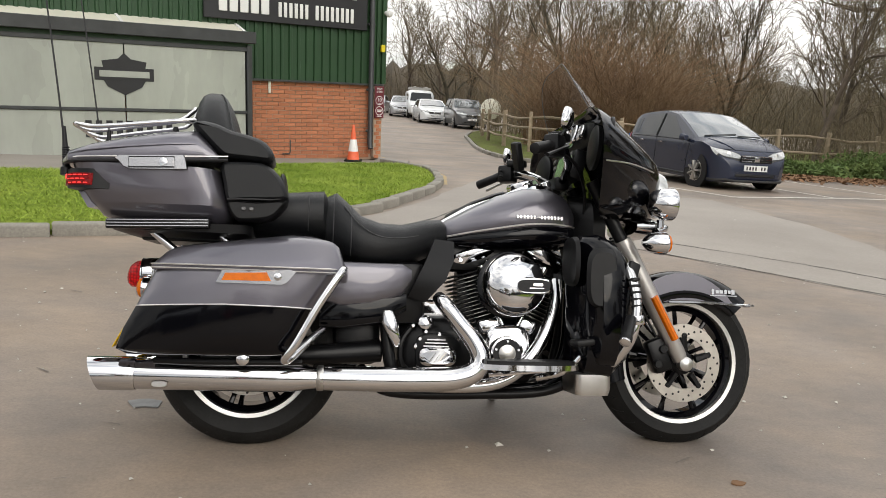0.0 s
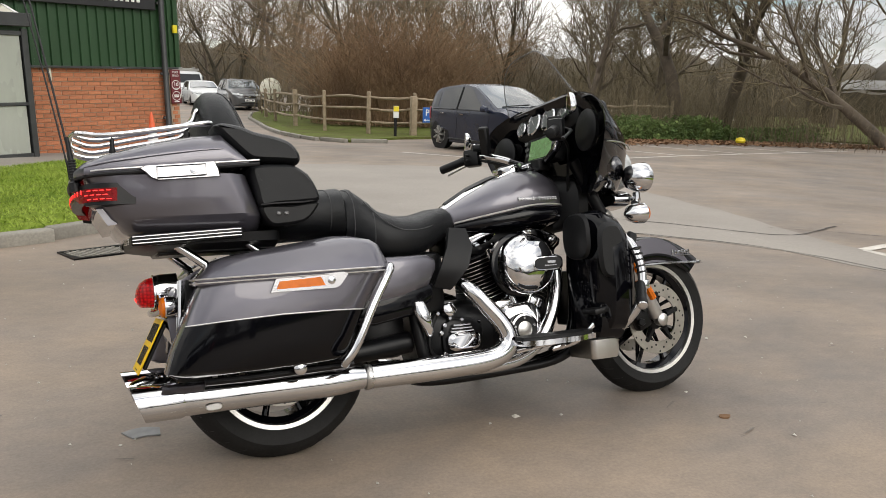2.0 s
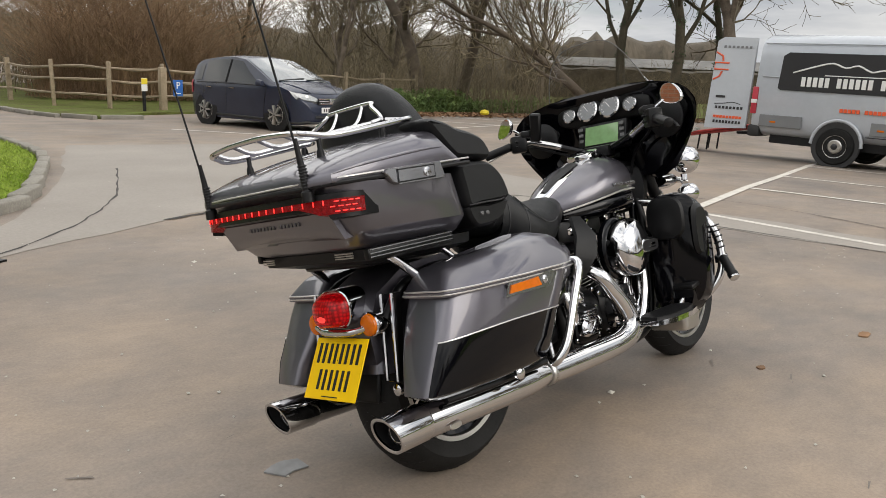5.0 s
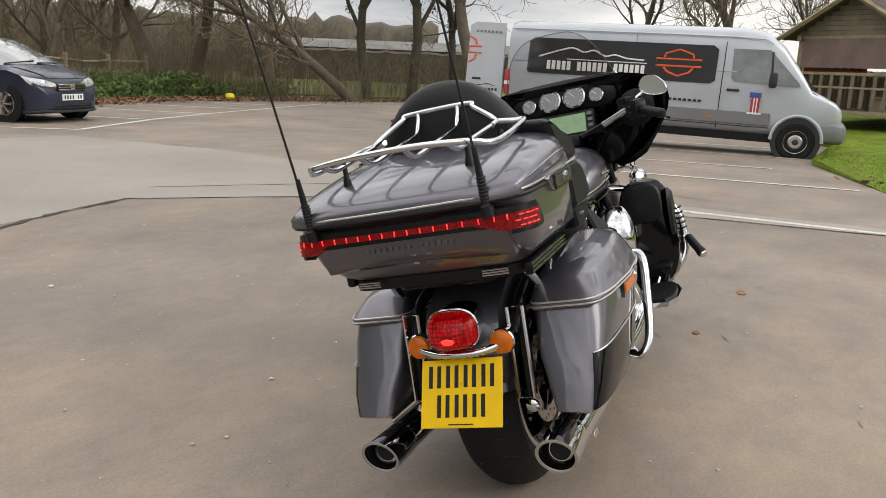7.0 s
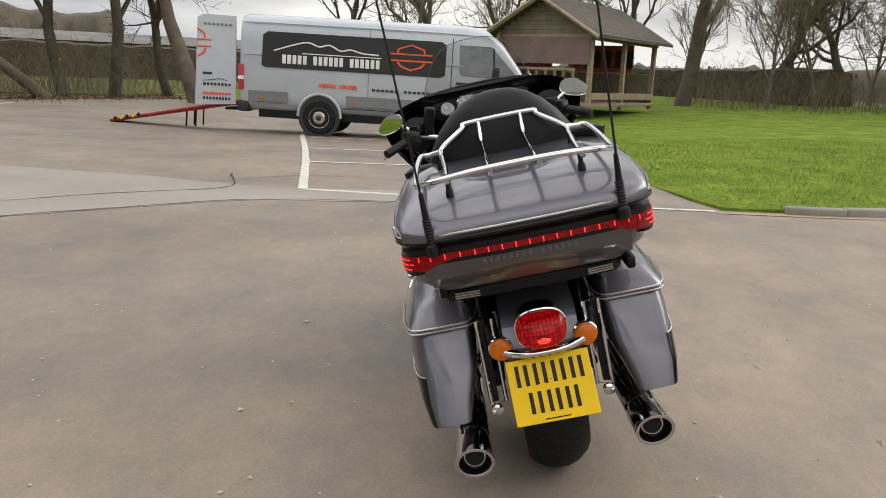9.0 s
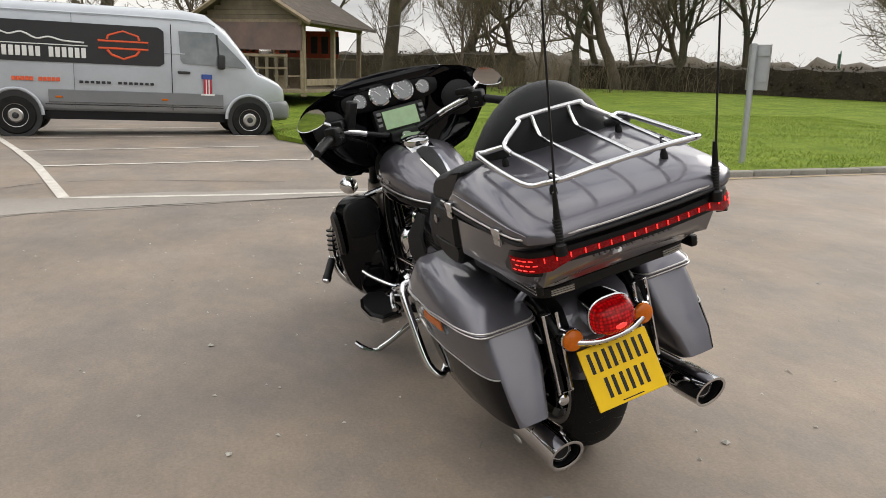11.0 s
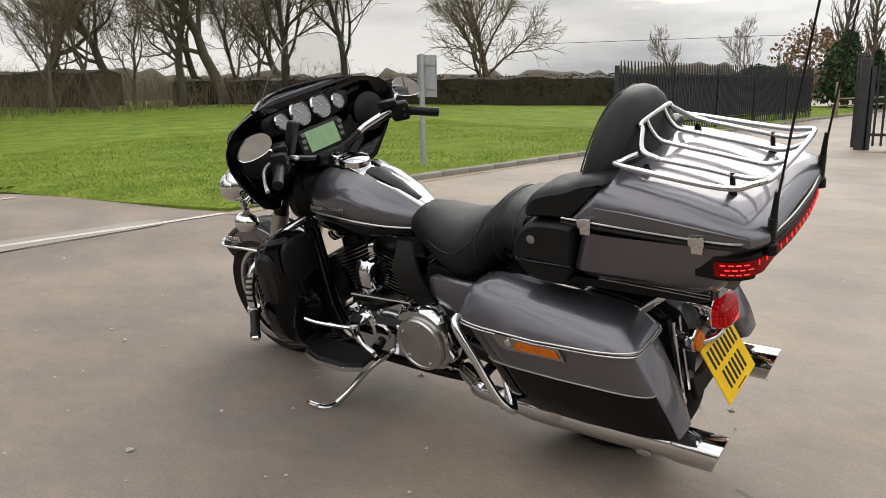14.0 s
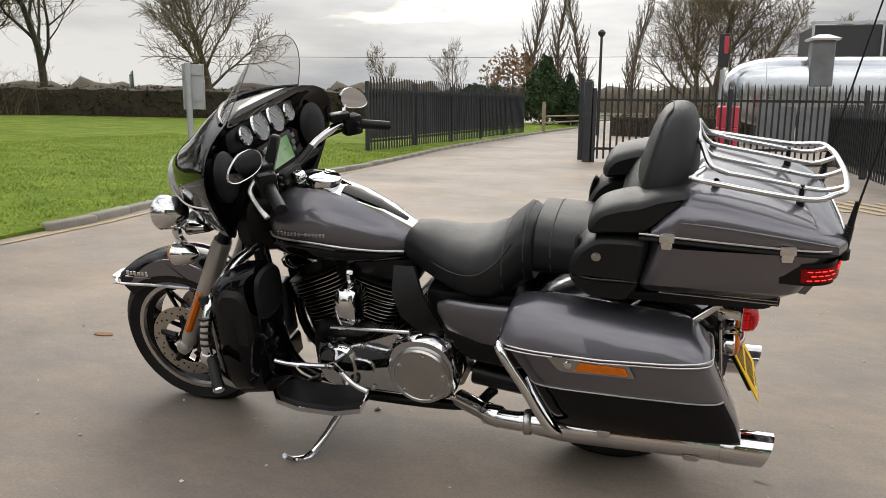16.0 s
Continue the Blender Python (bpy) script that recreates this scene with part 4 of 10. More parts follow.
# cam cover and timer cover
cam_c = part("cam_cover", Geo().loft([sring(0.085, -0.125, 0.345, 0.085, 0.088, 2.8, 32, "y"), sring(0.085, -0.160, 0.345, 0.083, 0.086, 2.8, 32, "y"), sring(0.085, -0.170, 0.345, 0.072, 0.074, 2.8, 32, "y")]), CHROME, bike, "chrome cam cover")
tmr = part("timer_cover", Geo().lathe([(0.057, 0.0), (0.060, 0.012), (0.055, 0.021), (0.046, 0.020)], (0.075, -0.168, 0.333), (0, -1, 0), 32), INK, cam_c, "round timer cover with a polished centre")
part("timer_ring", Geo().lathe([(0.057, 0.016), (0.058, 0.022), (0.051, 0.024), (0.050, 0.019)], (0.075, -0.168, 0.333), (0, -1, 0), 32), CHROME, tmr)
part("timer_centre", Geo().lathe([(0.030, 0.018), (0.030, 0.023), (0.02, 0.027), (0.003, 0.028)], (0.075, -0.168, 0.333), (0, -1, 0), 24), STEEL, tmr)
g = Geo()
for i in range(5):
    a = 2 * math.pi * i / 5 + 0.3
    g.cyl((0.075 + 0.042 * math.cos(a), -0.185, 0.333 + 0.042 * math.sin(a)), (0.075 + 0.042 * math.cos(a), -0.193, 0.333 + 0.042 * math.sin(a)), 0.005, 8)
part("cover_screw", g, CHROME, tmr)
for k, xx in enumerate((0.02, 0.15)):
    part("lifter_block", Geo().box((xx, -0.125, 0.425), (0.075, 0.05, 0.05), 0.010, Euler((0, radians(14 if k else -14), 0)).to_matrix(), 2), CHROME, cam_c)
# transmission side cover
gear = part("gearbox", Geo().loft([sring(-0.30, 0.0, 0.33, 0.11, 0.10, 3.2), sring(-0.26, 0, 0.335, 0.135, 0.12, 3.2), sring(-0.06, 0, 0.335, 0.135, 0.12, 3.2), sring(-0.02, 0, 0.33, 0.12, 0.10, 3.2)]), DARKMETAL, bike, "black gearbox with a chrome side cover")
g = Geo().loft([sring(-0.158, -0.13, 0.325, 0.082, 0.070, 3.4, 28, "y"), sring(-0.158, -0.148, 0.325, 0.080, 0.068, 3.4, 28, "y"), sring(-0.158, -0.153, 0.325, 0.070, 0.058, 3.4, 28, "y")])
tc_ = part("clutch_cover", g, DARKMETAL, gear)
part("clutch_cover_cap", Geo().loft([sring(-0.165, -0.150, 0.316, 0.066, 0.036, 3.0, 32, "y"), sring(-0.165, -0.172, 0.316, 0.064, 0.034, 3.0, 32, "y"), sring(-0.165, -0.182, 0.316, 0.052, 0.024, 3.0, 32, "y")]), CHROME, tc_, "chrome clutch release cover")
g = Geo()
for i in range(3):
    g.box((-0.172, -0.166, 0.352 + i * 0.011), (0.092 - 0.012 * i, 0.020, 0.007), 0.002)
part("cover_rib", g, CHROME, tc_)
for px, pz in ((-0.225, 0.375), (-0.092, 0.375), (-0.23, 0.275), (-0.088, 0.272), (-0.158, 0.39), (-0.205, 0.40), (-0.25, 0.42), (-0.24, 0.35), (-0.06, 0.42), (-0.1, 0.44), (-0.02, 0.27)):
    part("hex_bolt", Geo().lathe([(0.009, 0), (0.0095, 0.008), (0.006, 0.011)], (px, -0.14, pz), (0, -1, 0), 6), CHROME, gear)
part("dipstick", Geo().lathe([(0.016, -0.03), (0.024, 0.0), (0.024, 0.016), (0.015, 0.022)], (-0.21, -0.15, 0.43), (0, -1, 0.2), 20), CHROME, gear)
part("oil_line", Geo().tube([(-0.25, -0.13, 0.42), (-0.29, -0.15, 0.36), (-0.28, -0.14, 0.28), (-0.2, -0.13, 0.245)], 0.010, 8, 6), PLASTIC, gear)
part("passenger_peg", Geo().loft([sring(-0.345, -0.20, 0.470, 0.020, 0.014, 2.5, 14, "z"), sring(-0.338, -0.21, 0.43, 0.030, 0.018, 2.5, 14, "z"), sring(-0.315, -0.205, 0.37, 0.018, 0.014, 2.5, 14, "z"), sring(-0.312, -0.20, 0.35, 0.010, 0.01, 2.5, 14, "z")]), CHROME, bike, "folded chrome passenger foot board")
part("rear_engine_bracket", Geo().tube([(-0.35, -0.16, 0.46), (-0.33, -0.17, 0.30), (-0.30, -0.15, 0.22)], 0.022, 10, 4), DARKMETAL, bike)

# left side: primary cover, derby cover, horn, shift linkage
g = Geo().loft([sring(-0.205, 0.15, 0.375, 0.125, 0.128, 2.3, 40, "y"), sring(-0.205, 0.20, 0.375, 0.125, 0.128, 2.3, 40, "y"), sring(-0.205, 0.222, 0.375, 0.108, 0.112, 2.3, 40, "y")])
prim = part("primary_cover", g, CHROME, bike, "polished primary chain cover")
part("primary_nose", Geo().loft([sring(0.10, 0.15, 0.345, 0.075, 0.085, 2.6, 28, "y"), sring(0.10, 0.195, 0.345, 0.072, 0.082, 2.6, 28, "y"), sring(0.10, 0.208, 0.345, 0.06, 0.07, 2.6, 28, "y")]), CHROME, prim)
part("primary_case", Geo().prism([(-0.30, 0.48), (-0.12, 0.49), (0.03, 0.43), (0.16, 0.425), (0.18, 0.35), (0.14, 0.27), (-0.10, 0.262), (-0.27, 0.26), (-0.33, 0.34)], "y", 0.10, 0.192), CHROME, prim)
part("derby_cover", Geo().lathe([(0.098, 0.0), (0.101, 0.010), (0.096, 0.017), (0.088, 0.016), (0.086, 0.012), (0.003, 0.012)], (-0.205, 0.222, 0.362), (0, 1, 0), 44), STEEL, prim, "round brushed derby cover")
for i in range(5):
    a = 2 * math.pi * i / 5 + 0.5
    g = Geo().lathe([(0.007, 0), (0.007, 0.005), (0.004, 0.007)], (-0.205 + 0.079 * math.cos(a), 0.232, 0.362 + 0.079 * math.sin(a)), (0, 1, 0), 8)
    part("primary_bolt", g, CHROME, prim)
for px, pz in ((-0.30, 0.47), (-0.13, 0.485), (0.0, 0.435), (0.12, 0.425), (0.165, 0.30), (-0.02, 0.27), (-0.30, 0.27)):
    part("primary_bolt", Geo().lathe([(0.009, 0), (0.009, 0.012), (0.005, 0.015)], (px, 0.19, pz), (0, 1, 0), 8), CHROME, prim)
part("inspection_cover", Geo().loft([sring(0.02, 0.188, 0.345, 0.05, 0.035, 2.4, 24, "y"), sring(0.02, 0.20, 0.345, 0.048, 0.033, 2.4, 24, "y")]), CHROME, prim)
horn = part("horn_cover", Geo().loft([sring(0.055, 0.10, 0.555, 0.045, 0.065, 3.0, 28, "y"), sring(0.055, 0.165, 0.555, 0.046, 0.068, 3.0, 28, "y"), sring(0.055, 0.188, 0.55, 0.034, 0.052, 3.0, 28, "y"), sring(0.055, 0.193, 0.55, 0.012, 0.02, 3.0, 28, "y")]), CHROME, bike, "chrome horn cover")
part("horn_bracket", Geo().tube([(0.055, 0.10, 0.60), (0.06, 0.11, 0.65), (0.06, 0.06, 0.69)], 0.014, 8, 4), CHROME, horn)
part("shift_rod", Geo().tube([(-0.17, 0.20, 0.505), (0.10, 0.215, 0.505)], 0.006, 8, 0), CHROME, bike, "thin chrome shift linkage")
part("shift_lever", Geo().tube([(0.11, 0.22, 0.36), (0.13, 0.26, 0.38), (0.22, 0.31, 0.41), (0.26, 0.33, 0.43)], (0.012, 0.009, 0.008, 0.007), 8, 5), CHROME, bike, "chrome shift lever")
part("heel_shifter", Geo().tube([(0.11, 0.22, 0.36), (0.06, 0.27, 0.375), (0.0, 0.30, 0.35), (-0.05, 0.31, 0.335)], (0.012, 0.01, 0.009, 0.011), 8, 5), CHROME, bike)

# exhaust
for s in (-1, 1):
    y = s * 0.245
    if s < 0:
        pts = [(-0.172, -0.185, 0.520), (-0.150, -0.222, 0.492), (-0.107, -0.235, 0.439), (-0.055, -0.243, 0.374), (-0.032, -0.248, 0.320), (-0.052, -0.25, 0.276), (-0.11, -0.25, 0.254), (-0.20, -0.25, 0.247), (-0.38, -0.248, 0.246), (-0.56, -0.247, 0.247)]
        part("exhaust_pipe", Geo().tube(pts, (0.022, 0.028, 0.031, 0.034, 0.036, 0.038, 0.040, 0.041, 0.039), 18, 7), CHROME, bike, "chrome exhaust pipe")
        part("front_header", Geo().tube([(0.262, -0.12, 0.590), (0.255, -0.15, 0.52), (0.222, -0.175, 0.43), (0.175, -0.19, 0.345), (0.11, -0.20, 0.272), (0.02, -0.215, 0.232), (-0.10, -0.232, 0.224), (-0.25, -0.238, 0.228)], 0.023, 16, 7), CHROME, bike, "chrome front exhaust header")
    else:
        part("exhaust_pipe", Geo().tube([(-0.30, 0.12, 0.215), (-0.38, 0.17, 0.222), (-0.46, 0.22, 0.232), (-0.56, 0.245, 0.245)], 0.031, 16, 6), CHROME, bike, "chrome exhaust pipe")
        part("crossover_elbow", Geo().lathe([(0.02, -0.02), (0.036, 0.0), (0.036, 0.05), (0.03, 0.06)], (-0.415, 0.20, 0.228), (-0.9, 0.3, 0.05), 18), CHROME, bike)
    body = Geo().lathe([(0.031, 0.0), (0.032, 0.02), (0.036, 0.05), (0.046, 0.12), (0.0485, 0.16), (0.0485, 0.60), (0.0475, 0.61)], (-0.535, y, 0.247), (-1, 0, 0.012), 28)
    muf = part("muffler", body, CHROME, bike, "long chrome muffler")
    g = Geo()
    # slash-cut hollow tip
    c0 = Vector((-1.128, y, 0.2545))
    rings = []
    for h, rr in ((0, 0.050), (0.01, 0.053), (0.125, 0.053)):
        rings.append([c0 + Vector((-h - (0.020 * math.sin(a) * h / 0.125), rr * math.cos(a) * 1.0, rr * math.sin(a))) for a in (2 * math.pi * i / 28 for i in range(28))])
    inside_ = []
    for h, rr in ((0.1255, 0.0505), (0.1235, 0.0445), (0.118, 0.0435), (0.06, 0.042), (0.02, 0.036), (0.018, 0.002)):
        (rings if h > 0.12 else inside_).append([c0 + Vector((-h - (0.020 * math.sin(a) * h / 0.125), rr * math.cos(a), rr * math.sin(a))) for a in (2 * math.pi * i / 28 for i in range(28))])
    part("muffler_tip", g.loft(rings, cap=False), CHROME, muf, "hollow chrome end cap")
    part("tip_liner", Geo().loft(inside_, cap=False), INK, muf, "black inside of the end cap")
    part("inner_pipe", Geo().lathe([(0.0435, 0.0), (0.040, 0.012), (0.035, 0.02), (0.034, 0.055), (0.031, 0.056), (0.029, 0.052)], (-1.165, y, 0.2545), (-1, 0, 0.012), 24), CHROME, muf, "bright baffle pipe inside the end cap")
    # a black plug paints in the shade of the pipe's hollow
    part("baffle_hole", Geo().cyl((-1.165, y, 0.2545), (-1.2195, y, 0.2551), 0.0293, 24), INK, muf, "black plug for the shade in the baffle pipe's mouth")
    part("muffler_clamp", Geo().lathe([(0.038, 0), (0.041, 0.004), (0.041, 0.02), (0.038, 0.024)], (-0.548, y, 0.247), (-1, 0, 0.01), 22), STEEL, muf)
    part("muffler_badge", Geo().loft([sring(-1.05, s * 0.2945, 0.228, 0.024, 0.010, 2.4, 18, "y"), sring(-1.05, s * 0.2975, 0.228, 0.022, 0.008, 2.4, 18, "y")]), STEEL, muf)
    part("muffler_bracket", Geo().box((-0.83, s * 0.235, 0.315), (0.22, 0.02, 0.028), 0.005), DARKMETAL, muf)

# frame, swingarm, boards, stand
for s in (-1, 1):
    part("frame_rail", Geo().tube([(0.40, s * 0.08, 0.78), (0.38, s * 0.12, 0.60), (0.34, s * 0.13, 0.30), (0.26, s * 0.125, 0.205), (0.0, s * 0.125, 0.185), (-0.32, s * 0.12, 0.19), (-0.42, s * 0.11, 0.26)], 0.018, 10, 6), DARKMETAL, bike)
    part("swingarm", Geo().tube([(-0.36, s * 0.12, 0.33), (-0.58, s * 0.145, 0.315), (-0.83, s * 0.15, 0.31)], (0.04, 0.034, 0.028), 10, 4), DARKMETAL, bike)
    part("rear_shock", Geo().tube([(-0.72, s * 0.15, 0.36), (-0.60, s * 0.15, 0.56)], 0.026, 12, 0), DARKMETAL, bike)
    b = part("footboard", Geo().loft([[(x, s * (0.315 + w), 0.305 + h) for x, w in ((-0.045, 0.055), (0.03, 0.085), (0.16, 0.085), (0.25, 0.06), (0.285, 0.015), (0.25, -0.05), (0.02, -0.05), (-0.04, -0.03))] for h in (-0.012, 0.006)]), CHROME, bike, "rider footboard with a chrome rim")
    part("footboard_pad", Geo().loft([[(x, s * (0.315 + w * 0.9), 0.305 + h) for x, w in ((-0.035, 0.05), (0.03, 0.078), (0.155, 0.078), (0.24, 0.055), (0.272, 0.012), (0.24, -0.045), (0.02, -0.045), (-0.03, -0.025))] for h in (0.004, 0.017)]), PLASTIC, b)
    part("board_arm", Geo().tube([(0.05, s * 0.13, 0.235), (0.06, s * 0.25, 0.285)], 0.015, 8, 0), DARKMETAL, b)
    part("board_arm", Geo().tube([(0.22, s * 0.13, 0.235), (0.21, s * 0.25, 0.285)], 0.015, 8, 0), DARKMETAL, b)
brk = part("brake_pedal", Geo().tube([(0.18, -0.20, 0.25), (0.25, -0.27, 0.28), (0.315, -0.30, 0.345)], 0.010, 8, 5), CHROME, bike, "brake pedal with a large rubber pad")
part("pedal_pad", Geo().box((0.305, -0.315, 0.385), (0.075, 0.085, 0.022), 0.007, Euler((0, radians(-8), 0)).to_matrix(), 2), PLASTIC, brk)
part("brake_rod", Geo().tube([(0.0, -0.24, 0.262), (0.28, -0.24, 0.288)], 0.007, 8, 0), CHROME, brk)
stand = part("side_stand", Geo().tube([(0.06, 0.14, 0.21), (0.09, 0.22, 0.19), (0.125, 0.31, 0.135), (0.15, 0.365, 0.105)], (0.014, 0.013, 0.012, 0.012), 10, 5), CHROME, bike, "chrome side stand resting on the tarmac")
part("stand_foot", Geo().tube([(0.14, 0.345, 0.110), (0.165, 0.39, 0.098), (0.19, 0.425, 0.118), (0.205, 0.452, 0.148)], (0.012, 0.014, 0.013, 0.012), 8, 5, flat=0.7), CHROME, stand)
part("oil_cooler_fender_guard", Geo().box((0.415, -0.01, 0.235), (0.03, 0.20, 0.09), 0.008), DARKMETAL, bike)
part("step_guard", Geo().loft([rrect(0.29, 0.405, -0.30, -0.14, 0.02, 0.205), rrect(0.285, 0.41, -0.305, -0.14, 0.02, 0.225), rrect(0.285, 0.41, -0.305, -0.14, 0.02, 0.275), rrect(0.30, 0.40, -0.295, -0.15, 0.02, 0.282)]), STEEL, bike, "chrome guard box below the lower fairing")

# lower fairings with glove boxes and crash bars
for s in (-1, 1):
    LF = [(0.275, 0.55, 0.21, 0.010, 0.15), (0.30, 0.545, 0.255, 0.085, 0.20), (0.345, 0.525, 0.285, 0.105, 0.225), (0.40, 0.51, 0.295, 0.10, 0.215), (0.45, 0.50, 0.285, 0.08, 0.18), (0.485, 0.50, 0.265, 0.04, 0.12)]
    lower = part("lower_fairing", Geo().loft([sring(x, s * y, z, hy, hz, 2.7, 28) for x, z, y, hy, hz in LF]), BLACK, bike, "glossy black lower fairing")
    part("glove_box", Geo().loft([sring(0.275, s * 0.275, 0.655, 0.080, 0.085, 3.0, 24), sring(0.262, s * 0.275, 0.655, 0.074, 0.079, 3.0, 24), sring(0.258, s * 0.275, 0.655, 0.06, 0.065, 3.0, 24)]), PLASTIC, lower, "matt black glove box door")
    part("glove_box_side", Geo().loft([sring(0.345, s * 0.372, 0.60, 0.055, 0.10, 3.2, 24, "y"), sring(0.345, s * 0.387, 0.595, 0.045, 0.088, 3.2, 24, "y")]), PLASTIC, lower)
    part("lower_vent", Geo().box((0.45, s * 0.355, 0.60), (0.045, 0.02, 0.12), 0.008, Euler((0, radians(18), s * radians(-18))).to_matrix(), 2), INK, lower)
    part("lower_leg", Geo().loft([sring(0.27, s * 0.22, 0.40, 0.015, 0.10, 2.5, 20), sring(0.31, s * 0.255, 0.385, 0.085, 0.115, 2.5, 20), sring(0.40, s * 0.27, 0.37, 0.085, 0.105, 2.5, 20), sring(0.455, s * 0.26, 0.38, 0.04, 0.07, 2.5, 20)]), BLACK, lower)
    bar = part("engine_guard", Geo().tube([(0.39, s * 0.08, 0.73), (0.43, s * 0.22, 0.70), (0.445, s * 0.36, 0.62), (0.455, s * 0.40, 0.50), (0.43, s * 0.385, 0.38), (0.37, s * 0.27, 0.27), (0.32, s * 0.14, 0.225)], 0.0165, 12, 7), CHROME, bike, "chrome engine guard bar")
    part("guard_clamp", Geo().lathe([(0.024, 0), (0.026, 0.004), (0.026, 0.026), (0.024, 0.03)], (0.455, s * 0.40, 0.45), (-0.1, 0, 1), 14), CHROME, bar)
    peg = part("highway_peg", Geo().lathe([(0.012, 0.0), (0.018, 0.008), (0.018, 0.085), (0.021, 0.09), (0.020, 0.105), (0.010, 0.11)], (0.43, s * 0.415, 0.475), (-0.42, s * 0.55, -0.72), 16), PLASTIC, bar, "folding foot peg with a chrome end")
    part("peg_end", Geo().lathe([(0.019, 0.104), (0.019, 0.112), (0.01, 0.118)], (0.43, s * 0.415, 0.475), (-0.42, s * 0.55, -0.72), 14), CHROME, peg)
    g = Geo()
    for k in range(5):
        g.lathe([(0.0185, 0), (0.0195, 0.003), (0.0185, 0.006)], (0.448 + k * 0.0012, s * (0.388 + k * 0.003), 0.60 - k * 0.022), (0.05, s * 0.25, -1), 12)
    part("guard_grip_ring", g, INK, bar)

# side covers and mid-frame deflectors
for s in (-1, 1):
    part("side_cover", Geo().loft([sring(-0.265, s * 0.175, 0.592, 0.012, 0.02, 2.6, 20), sring(-0.30, s * 0.185, 0.575, 0.020, 0.055, 2.8, 20), sring(-0.40, s * 0.195, 0.560, 0.022, 0.07, 2.8, 20), sring(-0.50, s * 0.20, 0.555, 0.022, 0.075, 2.8, 20), sring(-0.57, s * 0.20, 0.56, 0.015, 0.06, 2.8, 20)]), PAINT, bike, "charcoal side cover")
    part("side_cover_lower", Geo().loft([sring(-0.28, s * 0.17, 0.50, 0.012, 0.03, 2.6, 20), sring(-0.36, s * 0.188, 0.475, 0.02, 0.05, 2.8, 20), sring(-0.50, s * 0.19, 0.46, 0.02, 0.055, 2.8, 20), sring(-0.57, s * 0.188, 0.455, 0.012, 0.045, 2.8, 20)]), BLACK, bike)
    part("air_deflector", Geo().loft([[(-0.115, s * 0.145, 0.715), (-0.185, s * 0.155, 0.72), (-0.19, s * 0.145, 0.715), (-0.118, s * 0.135, 0.71)], [(-0.125, s * 0.21, 0.645), (-0.215, s * 0.19, 0.65), (-0.218, s * 0.18, 0.645), (-0.128, s * 0.198, 0.64)],
                                      [(-0.155, s * 0.225, 0.575), (-0.245, s * 0.195, 0.585), (-0.248, s * 0.186, 0.58), (-0.158, s * 0.214, 0.57)], [(-0.215, s * 0.205, 0.505), (-0.275, s * 0.19, 0.52), (-0.277, s * 0.182, 0.515), (-0.218, s * 0.196, 0.50)]]), PLASTIC, bike, "matt dark mid-frame air deflector", angle=60)
part("oil_tank_frame", Geo().box((-0.36, 0, 0.53), (0.30, 0.30, 0.22), 0.03, None, 2), DARKMETAL, bike)
part("belly_filler", Geo().box((-0.44, 0, 0.38), (0.16, 0.24, 0.20), 0.03, None, 2), DARKMETAL, bike)
part("battery_box", Geo().box((-0.02, 0, 0.66), (0.30, 0.16, 0.09), 0.02, None, 2), DARKMETAL, bike)
part("engine_block", Geo().loft([sring(-0.08, 0, 0.50, 0.045, 0.12, 4, 20), sring(0.10, 0, 0.54, 0.05, 0.16, 4, 20), sring(0.28, 0, 0.56, 0.045, 0.14, 4, 20)]), DARKMETAL, bike, "black engine block between the cylinders")
part("frame_downtube", Geo().tube([(0.40, 0.07, 0.80), (0.375, 0.075, 0.55), (0.35, 0.075, 0.30), (0.20, 0.08, 0.205), (-0.25, 0.08, 0.20)], 0.018, 10, 5), BLACK, bike)
part("frame_downtube", Geo().tube([(0.40, -0.07, 0.80), (0.375, -0.075, 0.55), (0.35, -0.075, 0.30), (0.20, -0.08, 0.205), (-0.25, -0.08, 0.20)], 0.018, 10, 5), BLACK, bike)
part("oil_cooler", Geo().box((0.405, 0, 0.42), (0.035, 0.15, 0.22), 0.008, None, 2), DARKMETAL, bike, "black finned oil cooler")
part("chain_guard", Geo().box((-0.68, 0.14, 0.40), (0.26, 0.03, 0.05), 0.01), DARKMETAL, bike)

# rear fender
rf = part("rear_fender", Geo().loft(arch(RX, RZ + 0.02, 0.348, 0.112, 40, 172, 30, 0.09)), PAINT, bike, "charcoal rear fender")
part("fender_skirt", Geo().prism([(-1.135, 0.405), (-1.145, 0.50), (-1.10, 0.60), (-0.98, 0.665), (-0.80, 0.68), (-0.70, 0.62), (-0.86, 0.60), (-1.0, 0.52), (-1.085, 0.42)], "y", -0.105, 0.105), PAINT, rf)
# saddlebags
def bag_ring(xr, xf, yin, yout, z, s, bulge=0.025, e=5.5, n=36):
    out = []
    cx, hx, cy, hy = (xr + xf) / 2, (xf - xr) / 2, (yin + yout) / 2, (yout - yin) / 2
    for px, py, pz in sring(cx, cy, z, hx, hy, e, n, "z"):
        u = (px - cx) / hx
        if py > cy:
            py += bulge * (1 - u * u) * (py - cy) / hy
        out.append((px, s * py, pz))
    return out


